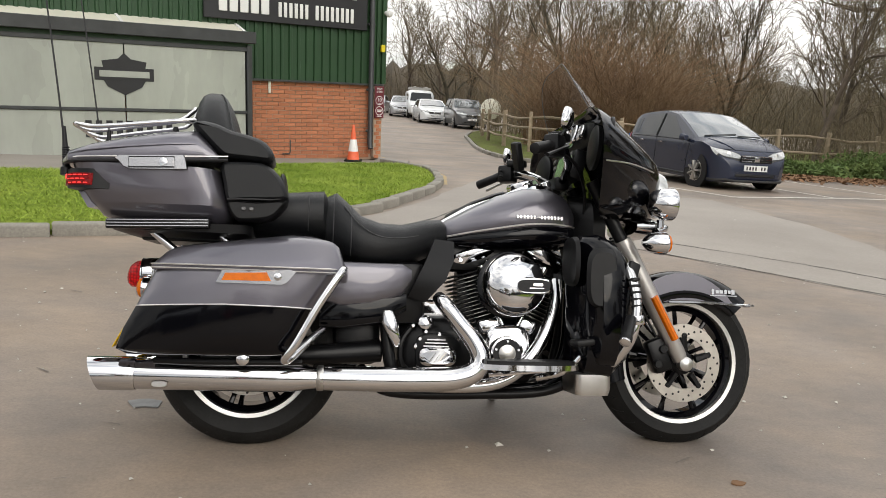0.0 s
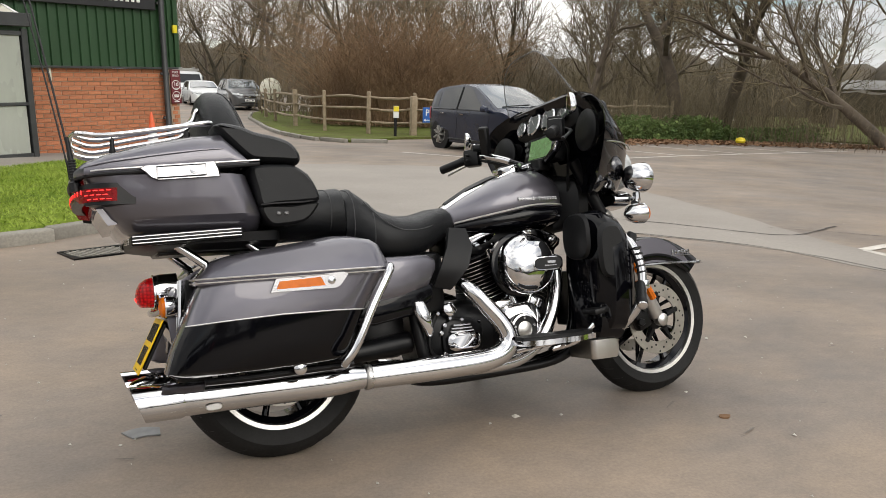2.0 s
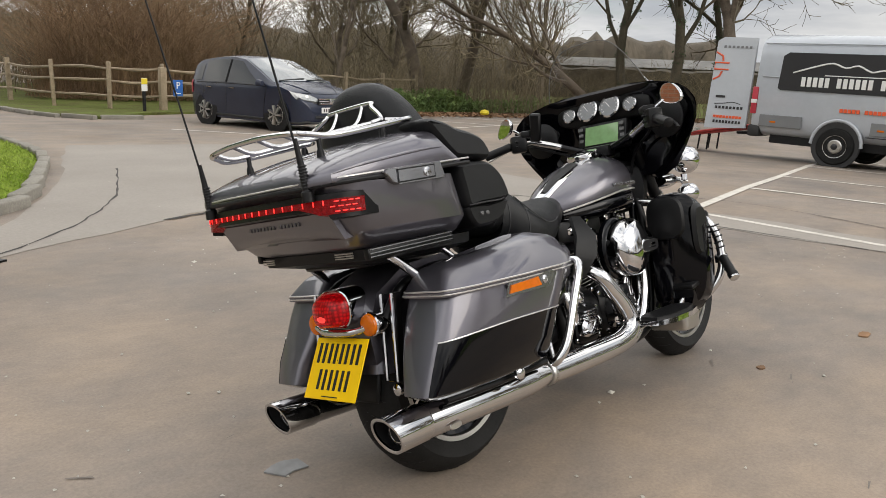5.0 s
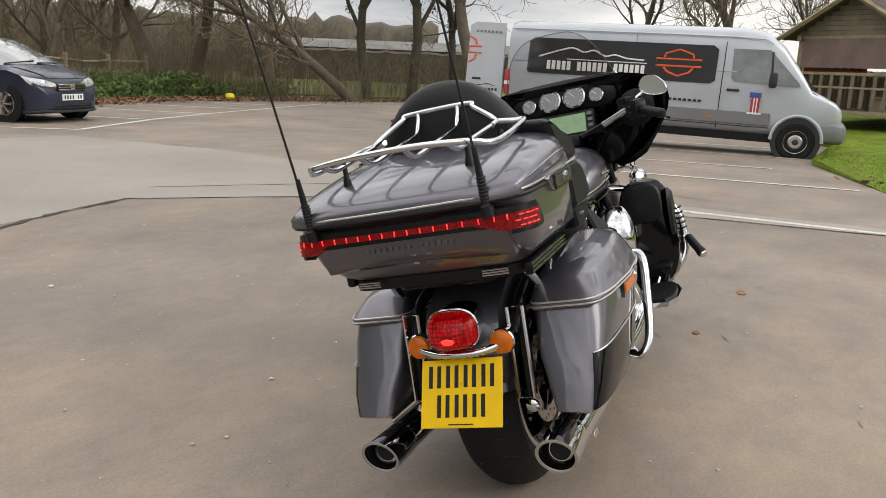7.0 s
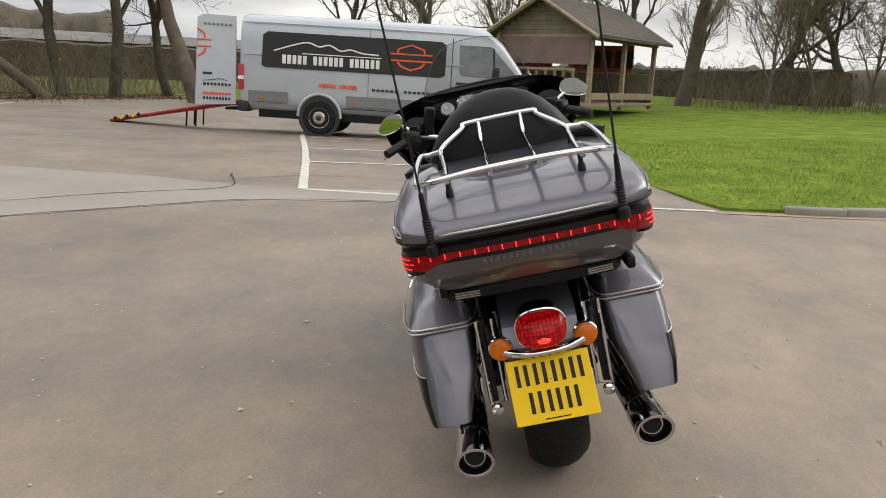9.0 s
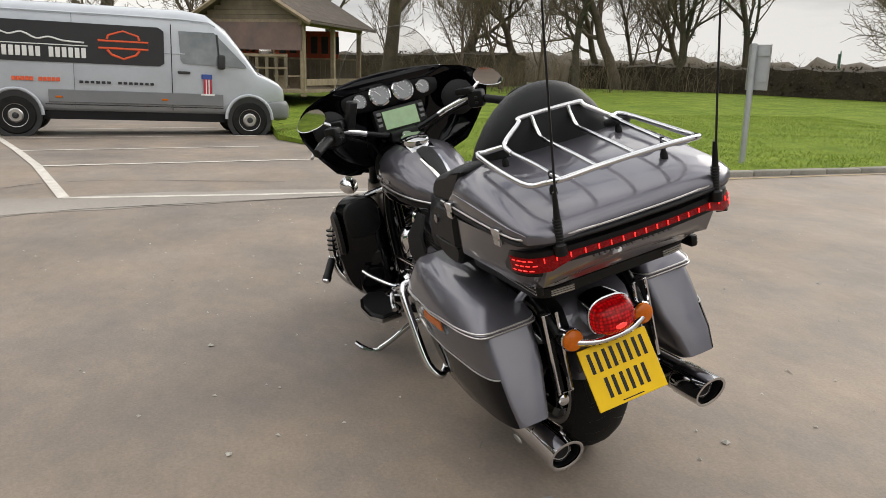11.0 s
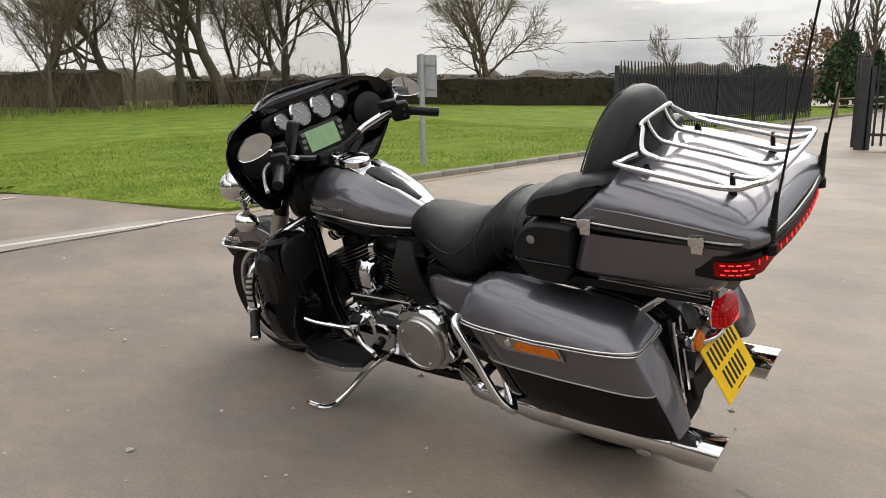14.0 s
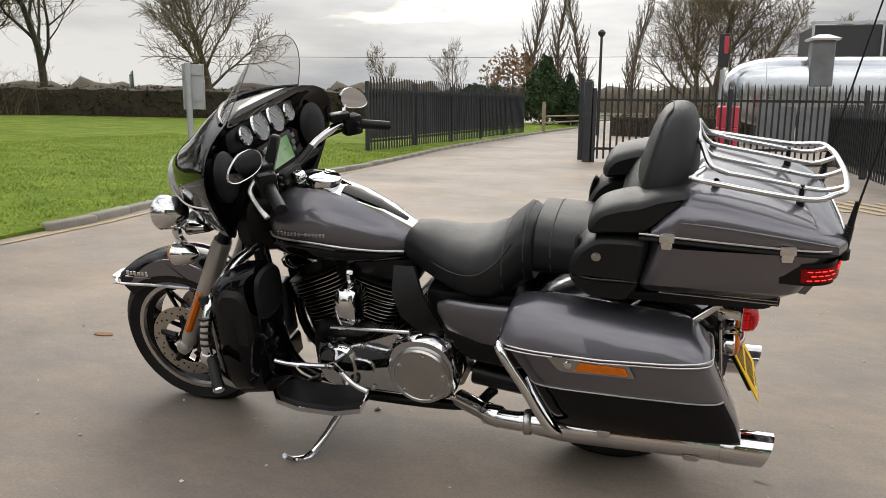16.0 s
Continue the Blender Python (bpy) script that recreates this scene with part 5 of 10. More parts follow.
for s in (-1, 1):
    low = [bag_ring(-1.150, -0.672, 0.240, 0.328, 0.322, s, 0.015, 7), bag_ring(-1.178, -0.652, 0.228, 0.345, 0.338, s, 0.018, 7), bag_ring(-1.158, -0.622, 0.212, 0.356, 0.40, s, 0.020, 7), bag_ring(-1.124, -0.585, 0.188, 0.360, 0.468, s, 0.022, 7)]
    upp = [bag_ring(-1.124, -0.585, 0.188, 0.360, 0.468, s, 0.022, 7), bag_ring(-1.097, -0.545, 0.181, 0.361, 0.53, s, 0.024, 7), bag_ring(-1.070, -0.508, 0.176, 0.358, 0.584, s, 0.025, 7)]
    bag = part("saddlebag", Geo().loft(low[:-1] + upp), PAINT, bike, "hard saddlebag, charcoal over black, with a silver line")
    skin = []
    for q, ring in enumerate(low):
        pick = [p for p in ring if abs(p[1]) > 0.305]
        pick.sort(key=lambda p: p[0])
        pick = [(p[0] + (0.012 if i == 0 else 0), p[1] + s * 0.003, p[2] + (0.012 * math.sin(3.14 * (p[0] + 1.13) / 0.6) if q == 3 else 0)) for i, p in enumerate(pick)]
        skin.append(pick)
    nmin = min(len(k) for k in skin)
    skin = [[k[round(i * (len(k) - 1) / (nmin - 1))] for i in range(nmin)] for k in skin]
    part("saddlebag_lower", Geo().loft([a + [(x, y - s * 0.006, z) for x, y, z in reversed(a)] for a in skin]), BLACK, bag, "black lower panel of the saddlebag")
    stripe_pts = skin[-1]
    part("bag_stripe", Geo().tube([(skin[0][0][0] + 0.01, skin[0][0][1], skin[0][0][2] + 0.01)] + [(skin[k][0][0], skin[k][0][1] + s * 0.001, skin[k][0][2]) for k in (1, 2)] + [(x, y + 0.0005 * s, z) for x, y, z in stripe_pts], 0.0022, 5, 0), SILVERLINE, bag)
    lid = []
    for xr, xf, yi, yo, z, dz in ((-1.084, -0.494, 0.172, 0.364, 0.580, 0.0), (-1.084, -0.492, 0.172, 0.366, 0.592, 0.004), (-1.072, -0.498, 0.176, 0.358, 0.606, 0.008), (-1.040, -0.515, 0.184, 0.334, 0.638, 0.026), (-1.025, -0.535, 0.192, 0.318, 0.645, 0.034), (-0.98, -0.60, 0.225, 0.280, 0.650, 0.042)):
        ring = []
        for x, y, zz in bag_ring(xr, xf, yi, yo, z, s, 0.027 if z < 0.63 else 0.020, 9.0 if z < 0.63 else 7.0, 48):
            t = (x + 1.10) / 0.6
            ring.append((x, y, zz + dz * (t - 0.05) * 1.9 * (1 if t < 0.72 else (1 - (t - 0.72) * 1.3) / 1)))
        lid.append(ring)
    lid_ob = part("bag_lid", Geo().loft(lid), PAINT, bag, "domed charcoal lid of the saddlebag", angle=28)
    part("lid_lip", Geo().tube([(x, y * 1.001, z) for x, y, z in bag_ring(-1.085, -0.492, 0.171, 0.366, 0.586, s, 0.028, 9.0, 48)], 0.0022, 5, 0, closed=True), SILVERLINE, lid_ob)
    part("lid_stripe", Geo().tube([(x, y * 1.002, z) for x, y, z in bag_ring(-1.086, -0.491, 0.171, 0.367, 0.597, s, 0.028, 6.5)], 0.0026, 5, 0, closed=True), SILVERLINE, lid_ob)
    # latch with amber reflector
    yl = s * 0.383
    g = Geo().loft([[(x, yl + s * d, z) for x, z in ((-0.885, 0.545), (-0.868, 0.583), (-0.665, 0.590), (-0.648, 0.583), (-0.675, 0.550), (-0.692, 0.544))] for d in (-0.012, 0.004, 0.008)])
    latch = part("bag_latch", g, SATIN, bag, "satin chrome latch bar")
    part("bag_reflector", Geo().loft([[(x, yl + s * d, z) for x, z in ((-0.868, 0.553), (-0.858, 0.575), (-0.735, 0.580), (-0.722, 0.554))] for d in (0.006, 0.0115)]), AMBER, latch, "amber reflector strip")
    part("latch_key", Geo().lathe([(0.012, 0), (0.012, 0.004), (0.008, 0.007), (0.003, 0.007)], (-0.702, yl + s * 0.006, 0.568), (0, s, 0), 16), CHROME, latch)
    # guard rail
    g = Geo().tube([(-0.495, s * 0.20, 0.565), (-0.500, s * 0.34, 0.595), (-0.515, s * 0.385, 0.580), (-0.575, s * 0.395, 0.485), (-0.64, s * 0.395, 0.365), (-0.672, s * 0.375, 0.318), (-0.655, s * 0.345, 0.318), (-0.60, s * 0.29, 0.37), (-0.56, s * 0.23, 0.40)], 0.0135, 12, 7)
    part("bag_guard", g, CHROME, bike, "bent chrome saddlebag guard rail")
    g = Geo().loft([[(x, s * y, z) for x, y, z in ((-1.115, 0.150, 0.36), (-1.115, 0.172, 0.36), (-1.09, 0.172, 0.60), (-1.09, 0.150, 0.60))], [(x, s * y, z) for x, y, z in ((-1.095, 0.150, 0.36), (-1.095, 0.172, 0.36), (-1.07, 0.172, 0.60), (-1.07, 0.150, 0.60))]])
    part("bag_bracket", g, DARKMETAL, bike)
    part("bracket_loop", Geo().tube([(-1.125, s * 0.130, 0.36), (-1.125, s * 0.172, 0.36), (-1.105, s * 0.172, 0.60), (-1.105, s * 0.130, 0.60)], 0.006, 8, 0, closed=True), CHROME, bike, "slim chrome bracket loop")
    part("bag_bolt", Geo().lathe([(0.016, 0), (0.017, 0.012), (0.010, 0.016)], (-1.11, s * 0.16, 0.335), (-1, 0, 0), 14), CHROME, bike)
    part("bag_rail", Geo().tube([(-0.62, s * 0.29, 0.30), (-0.90, s * 0.30, 0.298), (-1.07, s * 0.29, 0.30)], 0.011, 8, 4), DARKMETAL, bike)
    part("rail_bolt", Geo().lathe([(0.018, 0), (0.020, 0.012), (0.012, 0.018)], (-0.80, s * 0.325, 0.312), (0, s, 0), 14), CHROME, bike)

# trunk
TB = [rrect(-1.225, -0.875, -0.225, 0.225, 0.05, 0.728), rrect(-1.262, -0.865, -0.252, 0.252, 0.05, 0.748), rrect(-1.282, -0.863, -0.284, 0.284, 0.055, 0.776), rrect(-1.292, -0.866, -0.296, 0.296, 0.06, 0.786),
      rrect(-1.328, -0.884, -0.305, 0.305, 0.07, 0.84), rrect(-1.352, -0.904, -0.313, 0.313, 0.08, 0.903)]
trunk = part("trunk", Geo().loft(TB), PAINT, bike, "charcoal top trunk with a red light bar and rack")
LID = [(-1.383, 0.20, 0.921), (-1.378, 0.255, 0.932), (-1.352, 0.298, 0.953), (-1.29, 0.312, 0.980), (-1.18, 0.316, 1.010), (-1.06, 0.316, 1.035), (-0.975, 0.313, 1.043), (-0.935, 0.311, 0.995), (-0.905, 0.308, 0.950)]


def seam_z(x):
    """The lid's lower edge rises a little towards the seat."""
    return 0.906 + (x + 1.38) * 0.055


def lid_z(x, y):
    lo = [q for q in LID if q[0] <= x][-1]
    hi = [q for q in LID if q[0] > x][0]
    t = (x - lo[0]) / (hi[0] - lo[0])
    hy, top = lo[1] + (hi[1] - lo[1]) * t, lo[2] + (hi[2] - lo[2]) * t
    return seam_z(x) + (top - seam_z(x)) * max(0.0, 1 - (abs(y) / hy) ** 4.0) ** 0.25


def lid_ring(x, hy, top):
    z0 = seam_z(x)
    return [(px, py, z0 + (pz * (top - z0) if pz > 0 else pz * 0.005)) for px, py, pz in sring(x, 0, 0, hy, 1.0, 4.0, 48)]


lid_t = part("trunk_lid", Geo().loft([lid_ring(*q) for q in LID]), PAINT, trunk, "domed charcoal trunk lid")
for s in (-1, 1):                               # shoulder line along the lid's flank
    part("lid_shoulder", Geo().tube([(x, s * (hy - 0.0005), seam_z(x) + (top - seam_z(x)) * 0.42) for x, hy, top in LID[2:7]], (0.001, 0.0035, 0.0035, 0.001), 6, 4), PAINT, lid_t)
rear_path = [(-0.875, -0.312), (-1.10, -0.317), (-1.27, -0.314), (-1.335, -0.298), (-1.372, -0.245), (-1.388, -0.12), (-1.391, 0.0), (-1.388, 0.12), (-1.372, 0.245), (-1.335, 0.298), (-1.27, 0.314), (-1.10, 0.317), (-0.875, 0.312)]
part("lid_seal", Geo().tube([(x, y, seam_z(x) - 0.004) for x, y in rear_path], 0.006, 8, 5), INK, trunk)
part("lid_stripe_line", Geo().tube([(x, y * 1.004, seam_z(x) + 0.008) for x, y in rear_path], 0.0027, 6, 5), SILVERLINE, trunk)
# light bar wraps the tail
bar_xy = catmull([Vector((-1.225, -0.297, 0)), Vector((-1.30, -0.300, 0)), Vector((-1.352, -0.262, 0)), Vector((-1.375, -0.13, 0)), Vector((-1.380, 0.0, 0)), Vector((-1.375, 0.13, 0)), Vector((-1.352, 0.262, 0)), Vector((-1.30, 0.300, 0)), Vector((-1.225, 0.297, 0))], 8)


def band(pts, zf, thick, inset=0.0):
    """A strip standing along a path; zf gives its bottom and top by the fraction along the path."""
    outer, g, rings = [], Geo(), []
    for i, p in enumerate(pts):
        t = pts[min(i + 1, len(pts) - 1)] - pts[max(i - 1, 0)]
        nrm = Vector((-t.y, t.x, 0)).normalized()
        if nrm.dot(Vector((p.x + 1.1, p.y, 0))) < 0:
            nrm = -nrm
        lo, hi = zf(i / (len(pts) - 1))
        a, b = p + nrm * (inset + thick), p + nrm * (inset - 0.02)
        rings.append([(b.x, b.y, lo), (a.x, a.y, lo + 0.004), (a.x + 0.002, a.y, hi - 0.004), (b.x, b.y, hi)])
    return g.loft(rings)


def bar_h(t):
    k = abs(t - 0.5) * 2
    return (0.828, 0.872) if k > 0.52 else (0.850 - 0.016 * max(0, (k - 0.40) / 0.12), 0.872)


part("light_bar_housing", band(bar_xy, lambda t: (0.818 if abs(t - 0.5) > 0.25 else 0.840, 0.886), 0.008), DARKMETAL, trunk, "black housing round the light bar")
lbar = part("light_bar", band(bar_xy[5:-5], bar_h, 0.0115), REDLENS, trunk, "long lit red tail light bar")
n_b = len(bar_xy)
for i in range(7, n_b - 7):
    k = abs(i / (n_b - 1) - 0.5) * 2
    p, p2 = bar_xy[i], bar_xy[i + 1]
    wide = k > 0.55
    along_ = (p2 - p).normalized()
    v = Vector((-along_.y, along_.x, 0))
    if v.dot(Vector((p.x + 1.1, p.y, 0))) < 0:
        v = -v
    turn = Matrix.Rotation(math.atan2(along_.y, along_.x), 3, "Z")
    q = p + v * 0.0115
    for j, zz in enumerate((0.838, 0.850, 0.862) if wide else (0.861,)):
        if wide and (i + j) % 2:
            part("led", Geo().box((q.x, q.y, zz), (0.013, 0.0035, 0.0028), 0.001, turn), REDLED, lbar)
        elif not wide and i % 2 == 0:
            part("led", Geo().box((q.x, q.y, zz), (0.0032, 0.0035, 0.013), 0.001, turn), REDLED, lbar)
# lower bumper strip and side rails
part("trunk_skirt", Geo().loft([[(-1.318 - 0.030 * (z - 0.80) / 0.05, y, z + 0.018 * (1 - abs(y) / 0.25) ** 0.5 * (z < 0.8)) for y in (-0.25, -0.21, -0.15, -0.13, 0.0, 0.13, 0.15, 0.21, 0.25)] + [(-1.27, y, z + 0.004) for y in (0.25, 0.0, -0.25)] for z in (0.768, 0.80, 0.838)]), PAINT, trunk, "charcoal tail panel below the light bar")
for k in range(15):                             # plain raised marks across the tail panel
    if k != 6:
        part("tail_mark", Geo().box((-1.331, -0.112 + 0.016 * k, 0.822), (0.006, 0.010, 0.015), 0.001), PAINT, trunk)
part("trunk_base", Geo().loft([rrect(-1.16, -0.80, -0.165, 0.165, 0.04, 0.690), rrect(-1.235, -0.80, -0.235, 0.235, 0.05, 0.706), rrect(-1.24, -0.80, -0.24, 0.24, 0.05, 0.734)]), PLASTIC, trunk)
for s in (-1, 1):
    trim_ = part("trunk_side_trim", Geo().box((-1.085, s * 0.2425 - 0.0105, 0.734 + s * 0.008), (0.315, 0.022, 0.032), 0.006, Euler((0, radians(-2.2), 0)).to_matrix(), 2), DARKMETAL, trunk, "black side trim with chrome ribs")
    for k in range(3):
        part("chrome_rib", Geo().tube([(-1.238, s * 0.254 - 0.0105, 0.721 + s * 0.008 + 0.0095 * k), (-0.932, s * 0.254 - 0.0105, 0.7325 + s * 0.008 + 0.0095 * k)], 0.0026, 6, 0), SATIN, trim_)
    g = Geo()
    for k in range(3):
        g.tube([(-1.252, s * 0.14, 0.716 + 0.006 * k), (-1.245, s * 0.205, 0.716 + 0.006 * k)], 0.0022, 5, 0)
    part("reflector_ribs", g, STEEL, trunk)
    # speaker pods beside the passenger
    dz = -s * 0.010
    pod = part("speaker_pod", pad([(-0.900, 0.905 + dz), (-0.880, 0.922 + dz), (-0.82, 0.925 + dz), (-0.762, 0.920 + dz), (-0.716, 0.886 + dz), (-0.690, 0.835 + dz), (-0.692, 0.806 + dz), (-0.75, 0.798 + dz), (-0.82, 0.795 + dz), (-0.874, 0.792 + dz), (-0.890, 0.85 + dz)],
                                  [(s * y, i) for y, i in ((0.13, 0.010), (0.15, 0.0), (0.26, 0.0), (0.283, 0.003), (0.292, 0.008), (0.298, 0.014))]), LEATHER, trunk, "padded black speaker pod", angle=38)
    part("pod_base", pad([(-0.872, 0.796 + dz), (-0.78, 0.799 + dz), (-0.694, 0.806 + dz), (-0.705, 0.775 + dz), (-0.74, 0.745 + dz), (-0.80, 0.735 + dz), (-0.85, 0.74 + dz)],
                         [(s * y, i) for y, i in ((0.12, 0.006), (0.14, 0.0), (0.272, 0.0), (0.284, 0.003), (0.290, 0.009))]), PLASTIC, pod, "smooth black base of the speaker pod", angle=38)
    part("pod_grille", Geo().lathe([(0.05, 0), (0.054, 0.004), (0.048, 0.008), (0.004, 0.01)], (-0.705, s * 0.215, 0.848 + dz), (1, s * 0.15, 0.1), 24), DARKMETAL, pod)
    part("pod_seam", Geo().tube([(-0.874, s * 0.295, 0.800 + dz), (-0.80, s * 0.298, 0.803 + dz), (-0.74, s * 0.296, 0.804 + dz), (-0.697, s * 0.285, 0.812 + dz)], 0.0022, 5, 4), STITCH, pod)
    if s < 0:
        for px_ in (-0.822, -0.798):
            part("pod_button", Geo().box((px_, s * 0.290, 0.772 + dz), (0.015, 0.010, 0.012), 0.003), GREYPLATE, pod)
    else:
        part("pod_lock", Geo().lathe([(0.013, 0), (0.013, 0.004), (0.006, 0.006)], (-0.765, s * 0.299, 0.872 + dz), (0, s, 0.1), 16), SATIN, pod)
    # antenna
    base = Vector((-1.376, s * 0.228, 0.888))
    ant = part("antenna", Geo().tube([base + Vector((-0.012, 0, 0.10)), base + Vector((-0.055, -s * 0.0, 0.35)), base + Vector((-0.125, -s * 0.0, 0.72)), base + Vector((-0.20, 0, 1.02))], (0.0032, 0.0028, 0.0024, 0.0018), 6, 4), INK, bike, "thin black whip antenna")
    part("antenna_spring", Geo().tube([base, base + Vector((-0.004, 0, 0.05)), base + Vector((-0.014, 0, 0.135))], (0.0105, 0.0095, 0.0055), 10, 4), PLASTIC, ant)
    for k in range(9):
        g = Geo().lathe([(0.0108, 0), (0.0118, 0.0022), (0.0108, 0.0044)], base + Vector((-0.0006 * k, 0, 0.006 + 0.0075 * k)), (-0.06, 0, 1), 10)
        part("spring_coil", g, INK, ant)
    part("antenna_foot", Geo().lathe([(0.016, -0.02), (0.016, 0.004), (0.012, 0.008)], base, (0, 0, 1), 14), PLASTIC, ant)
# right latch and left hinges
g = Geo().loft([[(-1.10 + (x + 1.10) * k, -0.3165 - d, 0.912 + (z - 0.912) * k) for x, z in ((-1.212, 0.918), (-1.20, 0.926), (-1.005, 0.937), (-0.996, 0.915), (-0.992, 0.893), (-1.165, 0.885), (-1.185, 0.893), (-1.198, 0.908))] for d, k in ((-0.008, 1.0), (0.007, 1.0), (0.012, 0.965))])
tl = part("trunk_latch", g, SATIN, trunk, "wide chrome trunk latch")
part("latch_plate", Geo().loft([[(x, -0.3255 - d, z) for x, z in ((-1.165, 0.920), (-1.035, 0.927), (-1.035, 0.899), (-1.165, 0.892))] for d in (0, 0.0065)]), SATIN, tl)
part("latch_gap", Geo().tube([(-1.167, -0.3305, 0.922), (-1.033, -0.3305, 0.929), (-1.033, -0.3305, 0.897), (-1.167, -0.3305, 0.890)], 0.0018, 5, 0, closed=True), INK, tl)
part("latch_lock", Geo().lathe([(0.012, 0), (0.012, 0.004), (0.004, 0.005)], (-1.065, -0.3315, 0.912), (0, -1, 0), 16), CHROME, tl)
for x in (-0.945, -1.235):
    hg = part("hinge", Geo().box((x, 0.319, seam_z(x) + 0.006), (0.040, 0.014, 0.026), 0.004, None, 2).box((x, 0.319, seam_z(x) - 0.015), (0.030, 0.012, 0.024), 0.003), CHROME, trunk, "chrome hinge clasp")
# luggage rack
rack = part("luggage_rack", Geo().tube([(-1.345, -0.215, 1.035), (-1.27, -0.243, 1.028), (-1.02, -0.235, 1.065), (-1.005, -0.205, 1.068), (-1.03, -0.165, 1.075)], 0.0075, 10, 5), CHROME, trunk, "chrome tubular luggage rack")
part("rack_side_rail", Geo().tube([(-1.345, 0.215, 1.035), (-1.27, 0.243, 1.028), (-1.02, 0.235, 1.065), (-1.005, 0.205, 1.068), (-1.03, 0.165, 1.075)], 0.0075, 10, 5), CHROME, rack)
part("rack_rear_bar", Geo().tube([(-1.345, -0.215, 1.035), (-1.368, -0.19, 1.040), (-1.38, -0.08, 1.048), (-1.38, 0.08, 1.048), (-1.368, 0.19, 1.040), (-1.345, 0.215, 1.035)], 0.0075, 10, 5), CHROME, rack)
part("rack_back_hoop", Geo().tube([(-1.09, -0.172, 1.065), (-1.045, -0.166, 1.080), (-1.02, -0.105, 1.122), (-1.012, -0.085, 1.135), (-1.012, 0.085, 1.135), (-1.02, 0.105, 1.122), (-1.045, 0.166, 1.085), (-1.09, 0.172, 1.065)], 0.0075, 10, 5), CHROME, rack)
for y in (-0.165, -0.058, 0.058, 0.165):
    if abs(y) > 0.1:
        pts = [(-1.09, y * 1.03, 1.065), (-1.20, y, 1.046), (-1.29, y, 1.029), (-1.325, y, 1.027), (-1.350, y, 1.032), (-1.372, y, 1.040)]
    else:
        pts = [(-1.012, y, 1.135), (-1.024, y, 1.106), (-1.046, y, 1.080), (-1.085, y, 1.069), (-1.20, y, 1.048), (-1.29, y, 1.030), (-1.325, y, 1.027), (-1.352, y, 1.034), (-1.38, y, 1.047)]
    part("rack_bar", Geo().tube(pts, 0.0065, 10, 5), CHROME, rack)
for x, y in ((-1.06, -0.18), (-1.06, 0.18), (-1.27, -0.165), (-1.27, 0.165)):
    zt = lid_z(x, y)
    part("rack_foot", Geo().lathe([(0.011, -0.004), (0.010, 0.012), (0.0065, 0.02), (0.0065, 1.04 - zt)], (x, y, zt), (0, 0, 1), 12), DARKMETAL, rack)
# backrest with wings
BACK = [(0.95, -0.925, 0.085, 0.225), (1.02, -0.935, 0.082, 0.222), (1.07, -0.944, 0.076, 0.203), (1.12, -0.950, 0.067, 0.170), (1.16, -0.955, 0.056, 0.132), (1.188, -0.958, 0.043, 0.092), (1.203, -0.960, 0.027, 0.054), (1.209, -0.960, 0.008, 0.018)]
bk_ = part("backrest", Geo().loft([sring(x, 0, z, hx, hw, 2.7, 36, "z") for z, x, hx, hw in BACK]), LEATHER, trunk, "tall padded black passenger backrest")
part("backrest_seam", Geo().tube([(x + hx * 0.80, -hw * 0.80, z) for z, x, hx, hw in BACK[1:7]] + [(x + hx * 0.80, hw * 0.80, z) for z, x, hx, hw in BACK[6:0:-1]], 0.0024, 5, 6), STITCH, bk_)
for s in (-1, 1):
    dz = -s * 0.010
    wing = part("backrest_wing", pad([(-0.745, 0.925 + dz), (-0.737, 0.955 + dz), (-0.765, 0.994 + dz), (-0.815, 1.014 + dz), (-0.87, 1.026 + dz), (-0.92, 1.045 + dz), (-0.975, 1.052 + dz), (-0.995, 1.035 + dz), (-0.955, 0.990 + dz), (-0.905, 0.942 + dz), (-0.875, 0.930 + dz), (-0.80, 0.926 + dz)],
                                     [(s * y, i) for y, i in ((0.115, 0.018), (0.130, 0.006), (0.15, 0.0), (0.245, 0.0), (0.268, 0.003), (0.280, 0.009), (0.288, 0.017))]), LEATHER, bk_, "padded side bolster of the backrest", angle=38)
    part("wing_seam", Geo().tube([(-0.965, s * 0.262, 1.043 + dz), (-0.90, s * 0.270, 1.026 + dz), (-0.82, s * 0.272, 1.004 + dz), (-0.772, s * 0.268, 0.984 + dz), (-0.75, s * 0.262, 0.955 + dz)], 0.0022, 5, 4), STITCH, wing)
part("backrest_band", Geo().loft([sring(-0.88, 0, 0.985, 0.20, 0.06, 3.0, 24), sring(-0.84, 0, 0.94, 0.18, 0.07, 3.0, 24), sring(-0.81, 0, 0.88, 0.17, 0.08, 3.0, 24)]), LEATHER, bk_)
# trunk carrier struts
for s in (-1, 1):
    part("carrier_strut", Geo().tube([(-1.12, s * 0.19, 0.712), (-1.02, s * 0.205, 0.630)], 0.013, 10, 0), CHROME, bike, "chrome trunk carrier strut")
    part("carrier_strut", Geo().tube([(-0.925, s * 0.18, 0.722), (-0.86, s * 0.19, 0.665)], 0.010, 10, 0), CHROME, bike, "chrome trunk carrier strut")
    part("fender_rail", Geo().tube([(-0.62, s * 0.135, 0.60), (-0.85, s * 0.14, 0.645), (-1.03, s * 0.15, 0.615), (-1.11, s * 0.14, 0.53)], 0.016, 10, 5), DARKMETAL, bike)
part("carrier_plate", Geo().box((-0.98, 0, 0.690), (0.36, 0.26, 0.02), 0.006), DARKMETAL, bike)
